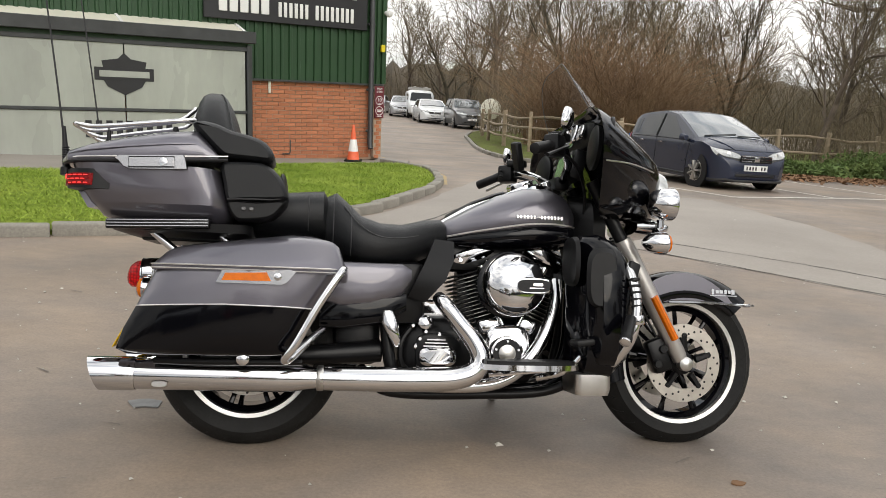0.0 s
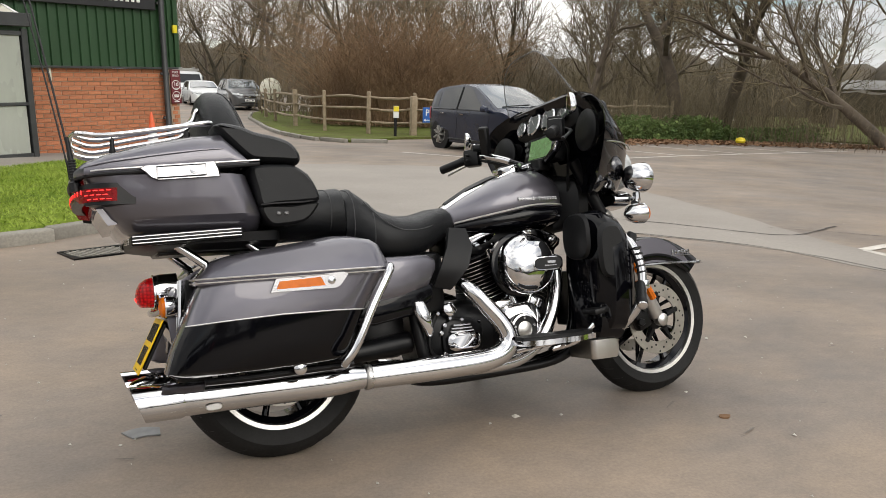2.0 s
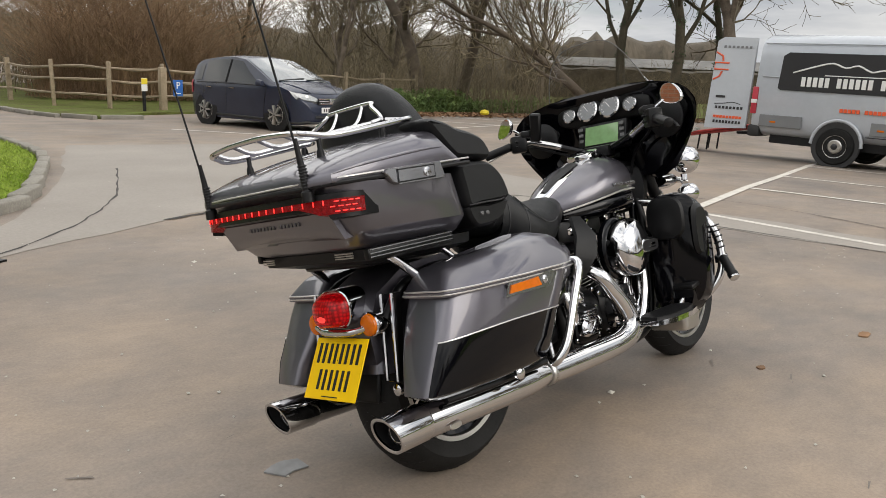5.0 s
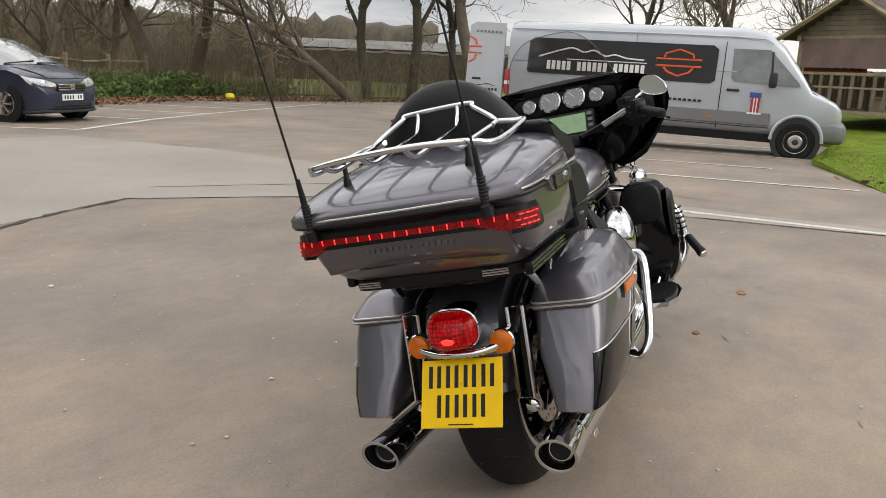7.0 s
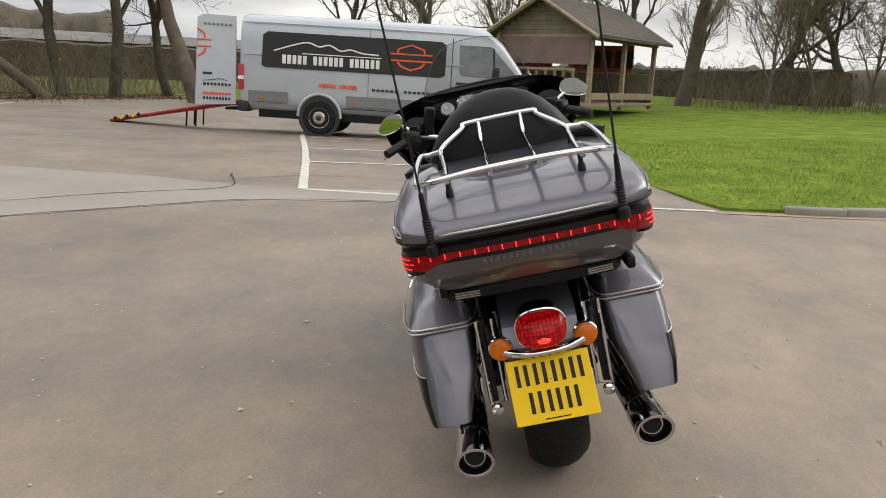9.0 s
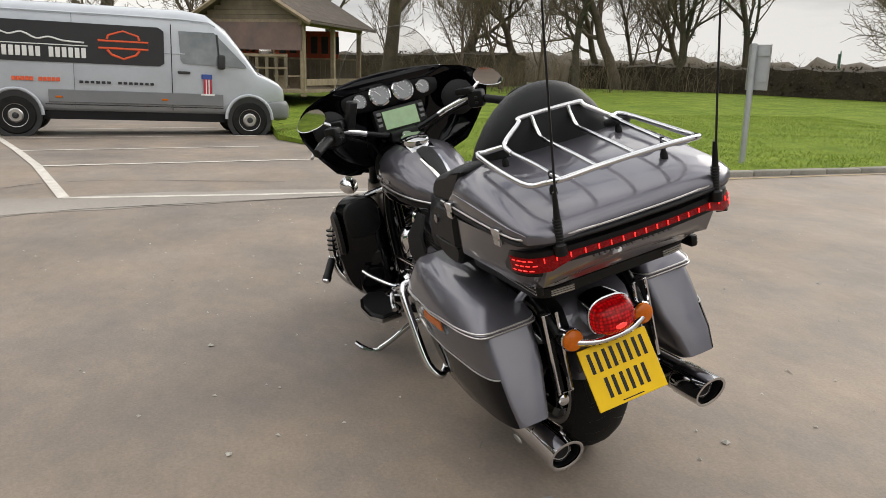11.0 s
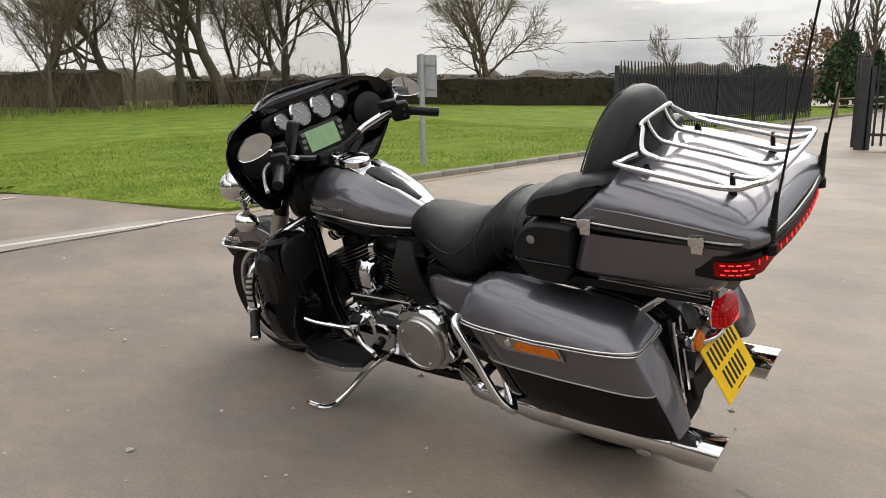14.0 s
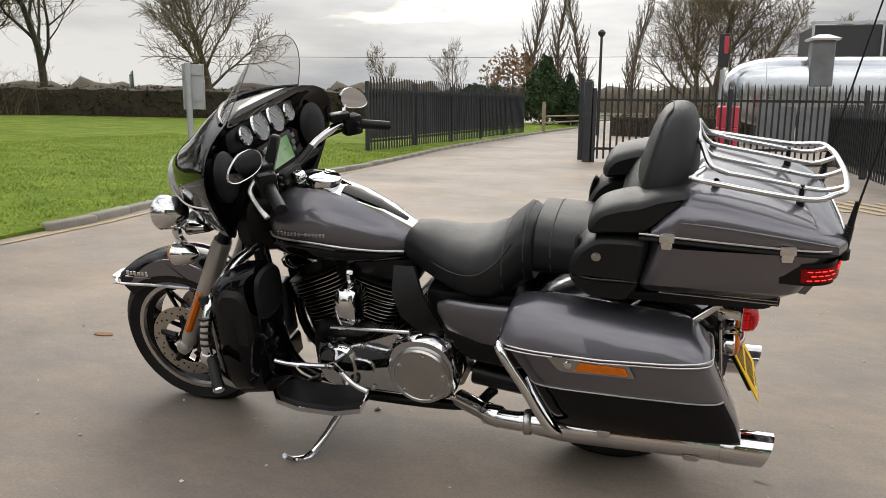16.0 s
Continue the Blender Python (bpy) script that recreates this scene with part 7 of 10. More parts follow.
# sign board: dark panel with plain light bars in place of the name
sb = part("sign_board", Geo().box((0.42, -0.07, 3.02), (3.15, 0.06, 1.10), 0.01), SIGNBLACK, house, "long black name board with plain white bars")
rnd = random.Random(31)
x = -0.82
for k in range(5):
    part("sign_bar", Geo().box((x, -0.105, 2.80), (0.15, 0.02, 0.40), 0.01), WHITE, sb)
    x += 0.19
x = 0.22
for k in range(15):
    if k != 6:
        part("sign_bar", Geo().box((x, -0.105, 2.71), (0.062, 0.02, 0.26), 0.006), WHITE, sb)
    x += 0.103
part("sign_ridge", Geo().tube([(-0.9, -0.108, 3.25), (-0.3, -0.108, 3.42), (0.2, -0.108, 3.22), (0.8, -0.108, 3.30), (1.3, -0.108, 3.12), (1.75, -0.108, 3.08)], 0.016, 6, 4), WHITE, sb)
part("sign_rule", Geo().box((0.9, -0.105, 3.02), (1.7, 0.02, 0.02)), WHITE, sb)
ss = part("speed_sign", Geo().box((2.28, -0.115, 1.12), (0.20, 0.03, 0.62), 0.004), REDSIGN, house, "dark red speed limit sign")
for zz, body, size in ((1.38, "MAX", 0.055), (1.32, "SPEED", 0.050), (1.16, "10", 0.10), (1.085, "MPH", 0.035)):
    o = new("sign_letters", text_mesh(body, size))
    o.data.materials.append(WHITE)
    o.parent = ss
    o.matrix_basis = pose(2.28, -0.134, zz, 90, 0, 0)
for zz in (1.15, 0.95):
    part("sign_ring", Geo().tube([(2.28 + 0.082 * math.cos(a), -0.133, zz + 0.082 * math.sin(a)) for a in (6.283 * i / 24 for i in range(24))], 0.006, 6, 0, closed=True), WHITE, ss)
part("sign_note", Geo().box((2.28, -0.133, 0.965), (0.11, 0.006, 0.02)).box((2.28, -0.133, 0.935), (0.09, 0.006, 0.02)).box((2.28, -0.133, 0.845), (0.10, 0.006, 0.016)), WHITE, ss)
part("yellow_box", Geo().box((2.36, -0.07, 2.16), (0.085, 0.06, 0.14), 0.008), YELLOW, house, "small yellow warning plate")
cam_ = part("security_lamp", Geo().lathe([(0.03, -0.12), (0.055, -0.05), (0.07, 0.0), (0.055, 0.04), (0.01, 0.06)], (2.44, -0.16, 2.82), (0.3, -1, -0.2), 16), WHITE, house, "small round white outdoor lamp")
part("lamp_arm", Geo().cyl((2.40, 0.0, 2.82), (2.43, -0.09, 2.82), 0.02, 8), WHITE, cam_)
part("wall_cable", Geo().tube([(0.30, -0.005, 0.10), (0.44, -0.005, 0.10), (0.46, -0.005, 0.14), (0.46, -0.005, 0.36)], 0.012, 6, 0), GREYFRAME, house)
part("notice", Geo().box((0.05, -0.01, 1.33), (0.05, 0.02, 0.22), 0.002), POLYROOF, house)

# shelter in front of the wall
SM = pose(-2.72, 11.45, 0, 0, -1.9, 28.4)
shel = thing("lean_to_shelter", SM, "grey framed lean-to shelter with milky plastic panels", "shelter")
part("post", Geo().box((0.0, 0.0, 1.0), (0.09, 0.09, 2.0), 0.008), GREYFRAME, shel)
for x in (-4.0, -8.0):
    part("post", Geo().box((x, 0.0, 1.0), (0.09, 0.09, 2.0), 0.008), GREYFRAME, shel)
part("fascia", Geo().box((-5.0, -0.06, 2.13), (10.2, 0.10, 0.20), 0.01), GREYFRAME, shel, "dark grey roof fascia")
part("head_rail", Geo().box((-5.0, 0.0, 1.93), (10.1, 0.06, 0.07), 0.006), GREYFRAME, shel)
part("mid_rail", Geo().box((-5.0, 0.0, 0.86), (10.1, 0.07, 0.05), 0.006), GREYFRAME, shel)
part("foot_rail", Geo().box((-5.0, 0.0, 0.06), (10.1, 0.07, 0.06), 0.006), GREYFRAME, shel)
part("louvre_strip", Geo().box((-5.0, 0.03, 1.995), (10.0, 0.02, 0.07)), GREEN, shel)
for k in range(5):
    x0 = -0.06 - k * 1.99
    part("panel", Geo().box((x0 - 0.995, 0.0, 1.39), (1.97, 0.016, 1.02), 0.004), POLY, shel, "milky plastic wall panel")
    part("panel", Geo().box((x0 - 0.995, 0.0, 0.46), (1.97, 0.016, 0.74), 0.004), POLY, shel)
    part("roof_panel", Geo().box((x0 - 0.995, 0.50, 2.36), (1.95, 1.15, 0.02), 0.004, Euler((radians(17), 0, 0)).to_matrix()), POLYROOF, shel, "cream translucent roof sheet")
    part("roof_bar", Geo().box((x0, 0.50, 2.375), (0.05, 1.16, 0.03), 0.004, Euler((radians(17), 0, 0)).to_matrix()), WHITE, shel)
part("side_panel", Geo().box((0.0, 0.35, 1.0), (0.03, 0.6, 1.9), 0.004), GREYFRAME, shel)
em = part("wall_emblem", Geo().box((-2.05, -0.014, 1.42), (0.90, 0.008, 0.20), 0.002), SIGNBLACK, shel, "plain dark shield emblem on the panel")
part("emblem_shield", Geo().prism([(-2.05 + a * 1.0, 1.42 + b) for a, b in ((-0.32, 0.10), (-0.34, 0.20), (-0.10, 0.24), (0, 0.33), (0.10, 0.24), (0.34, 0.20), (0.32, 0.10))], "y", -0.018, -0.010), SIGNBLACK, em)
part("emblem_shield", Geo().prism([(-2.05 + a * 1.0, 1.42 + b) for a, b in ((-0.32, -0.10), (-0.26, -0.20), (0, -0.33), (0.26, -0.20), (0.32, -0.10))], "y", -0.018, -0.010), SIGNBLACK, em)
part("emblem_bar", Geo().box((-2.05, -0.022, 1.42), (0.76, 0.006, 0.10), 0.002), POLY, em)
for k in range(9):
    part("wall_letter_bar", Geo().box((-2.62 + k * 0.155, -0.014, 0.55), (0.095, 0.008, 0.27), 0.002), SIGNBLACK, shel)

# traffic cone
cone = thing("traffic_cone", pose(-0.93, 12.55, 0.03, 0, -1.9, 0), "orange and white traffic cone on a black base", "cone")
part("base", Geo().box((0, 0, 0.02), (0.34, 0.34, 0.04), 0.012), RUBBER, cone)
part("cone_body", Geo().lathe([(0.125, 0.035), (0.118, 0.05), (0.096, 0.20), (0.096, 0.20)], (0, 0, 0), (0, 0, 1), 20), ORANGE, cone)
part("white_sleeve", Geo().lathe([(0.097, 0.195), (0.096, 0.20), (0.062, 0.42), (0.06, 0.425)], (0, 0, 0), (0, 0, 1), 20), WHITE, cone)
part("cone_tip", Geo().lathe([(0.061, 0.42), (0.022, 0.68), (0.016, 0.70)], (0, 0, 0), (0, 0, 1), 20), ORANGE, cone)

# bricks in stretcher bond, each its own piece
brick_me = Geo().box((0, 0, 0), (0.213, 0.02, 0.063), 0.003).mesh("brick", BRICK, 30)
half_me = Geo().box((0, 0, 0), (0.100, 0.02, 0.063), 0.003).mesh("brick", BRICK, 30)
for row in range(19):
    z = 0.045 + row * 0.0752
    x = -0.55 + (0.1125 if row % 2 else 0)
    first = True
    while x < 2.06:
        o = new("brick", brick_me)
        o.parent = house
        o.matrix_basis = pose(x + 0.106, 0.026 + (0.001 if (row * 7 + int(x * 10)) % 3 else -0.001), z)
        x += 0.225
    o = new("brick", half_me)
    o.parent = house
    o.matrix_basis = pose(2.27 + (0.02 if row % 2 else -0.02), -0.093, z)
g = Geo()
for row in range(19):
    for k in range(58):
        g.box((-0.33 - k * 0.225 - (0.1125 if row % 2 else 0), 0.026, 0.045 + row * 0.0752), (0.213, 0.02, 0.063))
tagged(part("brickwork", g, BRICK, house, "", 0, fix=False), kind="stuff")
# ---- vehicles ----
NAVY = mat("dark_blue_grey_car_paint", (0.017, 0.022, 0.042), 0.22, 0.0, spec=0.55, var=0.12, scale=2.5, fine=0.06, fine_scale=120, rough_var=0.05)
WHITECAR = mat("white_car_paint", (0.62, 0.63, 0.63), 0.35, 0.0, coat=0.8, var=0.03)
SILVERCAR = mat("silver_car_paint", (0.42, 0.43, 0.45), 0.32, 0.6, coat=0.8, var=0.03)
GREYCAR = mat("dark_grey_car_paint", (0.075, 0.077, 0.08), 0.32, 0.5, coat=1.0)
BLUEVAN = mat("blue_van_paint", (0.014, 0.045, 0.20), 0.35, 0.0, coat=0.8)
VANWHITE = mat("silver_white_van_paint", (0.42, 0.445, 0.48), 0.34, 0.15, coat=0.8, var=0.05, scale=1.5, fine=0.03, fine_scale=9)
VANGREY = mat("grey_van_band", (0.17, 0.175, 0.18), 0.5, 0.1, var=0.06, scale=2)
TRIM = mat("black_exterior_trim", (0.02, 0.02, 0.021), 0.6, var=0.2)
ORANGEVINYL = mat("orange_vinyl", (0.72, 0.10, 0.03), 0.4)
REDVINYL = mat("red_vinyl", (0.42, 0.03, 0.05), 0.4)
BLUEVINYL = mat("blue_vinyl", (0.03, 0.07, 0.28), 0.4)
RAMPRED = mat("red_ramp_steel", (0.33, 0.035, 0.03), 0.5, 0.2, var=0.2, scale=6)
GLASSCLEAR = mat("pale_van_glass", (0.20, 0.22, 0.23), 0.06, 0.0, coat=1.0, color2=(0.06, 0.07, 0.075), scale=1.6)


def car_wheel(parent, x, y, r, w, s):
    c = (x, y, r)
    t = part("wheel", Geo().lathe([(r * 0.60, -w / 2), (r * 0.92, -w / 2), (r, -w / 2 + 0.03), (r, w / 2 - 0.03), (r * 0.92, w / 2), (r * 0.60, w / 2)], c, (0, 1, 0), 28), RUBBER, parent, "road wheel with an alloy rim")
    part("rim", Geo().lathe([(r * 0.12, 0.0), (r * 0.58, -0.012), (r * 0.64, 0.006), (r * 0.62, -0.03)], (x, y + s * (w / 2 - 0.004), r), (0, s, 0), 28), INK, t)
    for k in range(7):
        a = 6.283 * k / 7
        part("rim_spoke", Geo().tube([(x + r * 0.08 * math.cos(a), y + s * (w / 2 + 0.006), r + r * 0.08 * math.sin(a)), (x + r * 0.60 * math.cos(a), y + s * (w / 2 + 0.002), r + r * 0.60 * math.sin(a))], (0.062, 0.074), 6, 0, flat=0.4), STEEL, t)
    part("rim_edge", Geo().lathe([(r * 0.575, 0.0), (r * 0.60, 0.012), (r * 0.635, 0.012), (r * 0.645, 0.0)], (x, y + s * (w / 2 - 0.002), r), (0, s, 0), 28), STEEL, t)
    part("hub_cap", Geo().lathe([(r * 0.14, 0), (r * 0.13, 0.015), (0.01, 0.02)], (x, y + s * w / 2, r), (0, s, 0), 14), STEEL, t)
    return t


def car(name, m, L, W, H, paint, label, roof=None, belt=0.60, wheel_r=0.31, rack=False, bonnet=(0.245, 0.055)):
    """A parked car; x points forward from the tail at -L/2. The roofline runs over bonnet, windscreen, roof and tail."""
    c = thing(name, m, label, "car")
    w = W / 2
    xa, xt = bonnet                               # foot and top of the windscreen
    prof = roof or [(-0.5, 0.50), (-0.49, 0.66), (-0.455, 0.86), (-0.40, 0.955), (-0.28, 0.992), (-0.1, 1.0), (xt - 0.02, 0.975), (xa, 0.685), (xa + 0.10, 0.625), (0.43, 0.55), (0.475, 0.49), (0.495, 0.42), (0.5, 0.36)]

    def lerp(tab, f):
        for (a, za), (b, zb) in zip(tab, tab[1:]):
            if f <= b:
                return za + (zb - za) * max(0, f - a) / (b - a)
        return tab[-1][1]

    wide = [(-0.5, 0.80), (-0.47, 0.92), (-0.40, 0.98), (-0.2, 1.0), (0.2, 1.0), (0.36, 0.97), (0.43, 0.91), (0.475, 0.80), (0.5, 0.62)]
    low = [(-0.5, 0.20), (-0.46, 0.125), (0.44, 0.10), (0.485, 0.12), (0.5, 0.17)]

    def surf(f, v, off=0.0):
        """A place on the body: f along it, v from one sill (-1) over the roof (0) to the other."""
        hi, ww, lo = lerp(prof, f) * H, lerp(wide, f) * w, lerp(low, f) * H
        bz = min(belt * H, hi - 0.05)
        a = abs(v)
        tuck = 0.77 if hi > belt * H + 0.05 else 0.77 + 0.16 * min(1.0, max(0.0, (belt * H + 0.05 - hi) / 0.1))
        k = max(0.0, min(1.0, (hi - bz) / (0.40 * H)))
        ye = ww * (1 - (1 - 0.76) * k) if k > 0.15 else ww * (0.93 - 0.0)
        ze = hi - 0.045
        if a > 0.5:
            t = (1 - a) / 0.5
            y, z = ww * (0.955 + 0.045 * math.sin(t * math.pi * 0.62)), lo + (bz - lo) * t
        elif a > 0.2:
            t = (0.5 - a) / 0.3
            y, z = ww * 0.99 + (ye - ww * 0.99) * t, bz + (ze - bz) * t
        else:
            t = a / 0.2
            y, z = ye * t, hi - 0.045 * t ** 3
        side_n = min(1.0, a / 0.35)
        return (f * L, (1 if v > 0 else -1) * (y + off * side_n), z + off * (1.1 - side_n))

    fs = [-0.5, -0.495, -0.48, -0.455, -0.42, -0.38, -0.3, -0.2, -0.1, 0.0, xt - 0.02, xt + 0.05, xt + 0.1, (xa + xt) / 2 + 0.05, xa, xa + 0.05, 0.34, 0.40, 0.43, 0.455, 0.475, 0.487, 0.495, 0.5]
    vs = [-1, -0.9, -0.8, -0.65, -0.55, -0.5, -0.42, -0.33, -0.26, -0.2, -0.16, -0.08, 0, 0.08, 0.16, 0.2, 0.26, 0.33, 0.42, 0.5, 0.55, 0.65, 0.8, 0.9, 1]
    part("body", Geo().loft([[surf(f, v) for v in vs] for f in sorted(set(fs))]), paint, c, "painted car body")

    def patch(name_, fn, material, parent, lab="", nu=6, nv=6, off=0.006):
        g = Geo()
        for o_ in (off, -0.01):
            g.v += [surf(*fn(i / nu, k / nv), o_) for k in range(nv + 1) for i in range(nu + 1)]
        n_ = (nu + 1) * (nv + 1)
        for k in range(nv):
            for i in range(nu):
                a = k * (nu + 1) + i
                g.f.append((a, a + 1, a + nu + 2, a + nu + 1))
                g.f.append((n_ + a, n_ + a + nu + 1, n_ + a + nu + 2, n_ + a + 1))
        return part(name_, g, material, parent, lab, fix=False)

    patch("windscreen", lambda u, v: (xt + 0.005 + (xa - 0.012 - xt) * v, -0.185 + 0.37 * u), SKYTONEGLASS, c, "sloping windscreen", 8, 8)
    for s in (-1, 1):
        patch("front_side_window", lambda u, v: (-0.115 + (xa - 0.045 + 0.115 + (xt + 0.03 - xa) * v) * u, s * (0.485 - 0.255 * v)), CARGLASS, c)
        patch("rear_side_window", lambda u, v: (-0.335 + 0.205 * u, s * (0.485 - 0.255 * v)), CARGLASS, c)
        patch("quarter_window", lambda u, v: (-0.425 + 0.02 * v + (0.068 - 0.02 * v) * u, s * (0.47 - 0.20 * v)), CARGLASS, c, "", 3, 4)
        for f in (-0.12, xa - 0.06, -0.34):
            part("door_seam", Geo().tube([surf(f + 0.02 * (1 if f > 0 else 0), s * 0.50, 0.002), surf(f, s * 0.70, 0.002), surf(f - 0.012, s * 0.93, 0.002)], 0.005, 5, 3), INK, c)
        part("door_trim", Geo().tube([surf(-0.40 + 0.62 * i / 8, s * 0.495, 0.006) for i in range(9)], 0.009, 5, 0), TRIM, c)
        for f in (-0.085, -0.30):
            a, b = Vector(surf(f, s * 0.56, 0.012)), Vector(surf(f + 0.045, s * 0.56, 0.012))
            part("door_handle", Geo().tube([a, a.lerp(b, 0.5) + Vector((0, s * 0.02, 0)), b], 0.014, 6, 3), CHROME if paint is NAVY else paint, c)
        mx, my, mz = surf(xa - 0.075, s * 0.49)
        part("wing_mirror", Geo().loft([sring(mx - 0.05, my + s * 0.04, mz + 0.03, 0.03, 0.04, 2.6, 16), sring(mx, my + s * 0.10, mz + 0.05, 0.085, 0.07, 2.8, 16), sring(mx + 0.09, my + s * 0.08, mz + 0.04, 0.05, 0.045, 2.6, 16)]), paint, c)
        def lamp_at(u, v, grow_=0.0):
            f_hi, f_lo = 0.474 - 0.050 * u - 0.022 * u * u - grow_, 0.4885 - 0.006 * u - 0.034 * u ** 3 + grow_
            return f_hi + (f_lo - f_hi) * v, s * (0.098 + 0.10 * min(1.0, u / 0.72) + max(0.0, u - 0.72) / 0.28 * (0.30 + 0.06 * v))
        patch("headlamp_surround", lambda u, v: lamp_at(u, v, 0.005), TRIM, c, "", 12, 5, 0.007)
        patch("headlamp", lamp_at, CLEARLENS, c, "swept clear headlamp", 12, 5, 0.014)
        part("headlamp_bowl", Geo().lathe([(0.05, 0), (0.045, 0.006), (0.03, 0.009)], surf(*lamp_at(0.45, 0.5), 0.010), (1, s * 0.25, 0.35), 16), STEEL, c)
        patch("tail_lamp", lambda u, v: (-0.49 + 0.045 * u, s * (0.46 + 0.20 * v)), REDVINYL, c, "", 3, 4, 0.01)
        part("fog_lamp", Geo().lathe([(0.04, 0), (0.04, 0.02), (0.01, 0.026)], (0.484 * L, s * w * 0.60, 0.215 * H), (1, s * 0.5, 0), 12), CLEARLENS, c)
        for f in (0.305, -0.315):
            yy = abs(surf(f, 0.8)[1])
            part("wheel_arch", Geo().lathe([(wheel_r * 1.10, -0.02), (wheel_r * 1.12, 0.003), (wheel_r * 1.02, 0.004), (wheel_r * 0.5, 0.0)], (f * L, s * yy, wheel_r), (0, s, 0), 28), INK, c)
            car_wheel(c, f * L, s * (yy - 0.108), wheel_r, 0.20, s)
    gz = 0.418 * H
    gx = 0.496 * L
    gr = part("grille", Geo().box((gx, 0, gz), (0.05, w * 0.80, 0.135), 0.025, None, 2), INK, c, "dark grille with bright bars")
    for k in range(3):
        part("grille_bar", Geo().box((gx + 0.022, 0, gz - 0.046 + 0.046 * k), (0.02, w * 0.76, 0.017), 0.004), CHROME, gr)
    part("grille_badge", Geo().box((gx + 0.03, 0, gz), (0.02, 0.11, 0.085), 0.008, None, 2), CHROME, gr)
    part("bumper_intake", Geo().box((0.497 * L, 0, 0.205 * H), (0.03, w * 1.02, 0.10), 0.03, None, 2), INK, c)
    part("intake_bar", Geo().box((0.502 * L, 0, 0.205 * H), (0.03, w * 0.96, 0.014), 0.004), TRIM, c)
    part("bumper_lip", Geo().tube([surf(0.40, -0.97, 0.012), surf(0.46, -0.97, 0.014), surf(0.488, -0.97, 0.012), (0.503 * L, -w * 0.55, 0.135 * H), (0.506 * L, 0, 0.132 * H), (0.503 * L, w * 0.55, 0.135 * H), surf(0.488, 0.97, 0.012), surf(0.46, 0.97, 0.014), surf(0.40, 0.97, 0.012)], 0.022, 6, 4), TRIM, c)
    part("bonnet_seam", Geo().tube([surf(0.452 - 0.006 * abs(k) ** 2 / 9, 0.198 * k / 6, 0.003) for k in range(-6, 7)], 0.005, 5, 0), INK, c)
    for s in (-1, 1):
        part("bonnet_crease", Geo().tube([surf(xa + 0.02 + (0.43 - xa) * k / 6, s * (0.155 - 0.055 * k / 6), -0.003) for k in range(7)], 0.012, 6, 0), paint, c)
        part("sill_trim", Geo().tube([surf(-0.22 + 0.42 * k / 6, s * 0.95, 0.006) for k in range(7)], 0.022, 6, 0), TRIM, c)
        part("window_pillar", Geo().tube([surf(-0.122, s * (0.485 - 0.255 * k / 4), 0.008) for k in range(5)], 0.022, 6, 0), INK, c)
    np_ = part("number_plate", Geo().box((0.5 * L + 0.004, 0, 0.30 * H), (0.02, 0.52, 0.11), 0.004), WHITE, c, "white number plate with black bars")
    for k in range(7):
        if k != 4:
            part("plate_mark", Geo().box((0.5 * L + 0.016, -0.20 + 0.066 * k, 0.30 * H), (0.004, 0.03, 0.065)), INK, np_)
    part("wiper", Geo().tube([surf(xa - 0.012, -0.15, 0.02), surf(xa - 0.03, 0.03, 0.02)], 0.010, 5, 0), TRIM, c)
    part("wiper", Geo().tube([surf(xa - 0.012, 0.03, 0.02), surf(xa - 0.03, 0.17, 0.02)], 0.010, 5, 0), TRIM, c)
    part("underbody", Geo().box((0, 0, 0.15 * H), (L * 0.88, W * 0.80, 0.14)), INK, c)
    if rack:
        for s in (-1, 1):
            part("roof_rail", Geo().tube([surf(-0.36, s * 0.2, 0.01), surf(-0.30, s * 0.2, 0.05), surf(xt - 0.08, s * 0.2, 0.05), surf(xt - 0.03, s * 0.2, 0.01)], 0.02, 6, 3), TRIM, c)
    return c


HEAD = math.degrees(math.atan2(-0.935, 0.355))
car("car", pose(6.336, 13.33, 0, 0, 0, HEAD - 9), 3.5, 1.76, 1.47, NAVY, "dark blue-grey compact people carrier parked in a bay", wheel_r=0.32, bonnet=(0.275, 0.0),
    roof=[(-0.5, 0.50), (-0.492, 0.66), (-0.475, 0.80), (-0.44, 0.91), (-0.36, 0.965), (-0.20, 1.0), (-0.08, 1.0), (0.0, 0.972), (0.14, 0.825), (0.275, 0.665), (0.36, 0.62), (0.42, 0.565), (0.46, 0.50), (0.485, 0.43), (0.497, 0.36), (0.5, 0.32)])
far = [("car", (4.3, 42.9, 0.09), 4.35, 1.9, 1.66, GREYCAR, "dark grey off-road car parked nose out", -84, True), ("car", (2.55, 47.5, 0.17), 4.8, 1.85, 1.47, WHITECAR, "white saloon car parked nose out", -86, False),
       ("car", (0.9, 55.5, 0.31), 4.4, 1.8, 1.5, SILVERCAR, "silver hatchback parked in the far row", -90, False), ("car", (-1.05, 60.5, 0.4), 4.4, 1.8, 1.42, SILVERCAR, "silver coupe parked in the far row", -98, False)]
for nm, (x, y, z), L, W, H, pt, lb, hd, rk in far:
    car(nm, pose(x, y, z, 0, 0, hd), L, W, H, pt, lb, wheel_r=0.33, rack=rk)


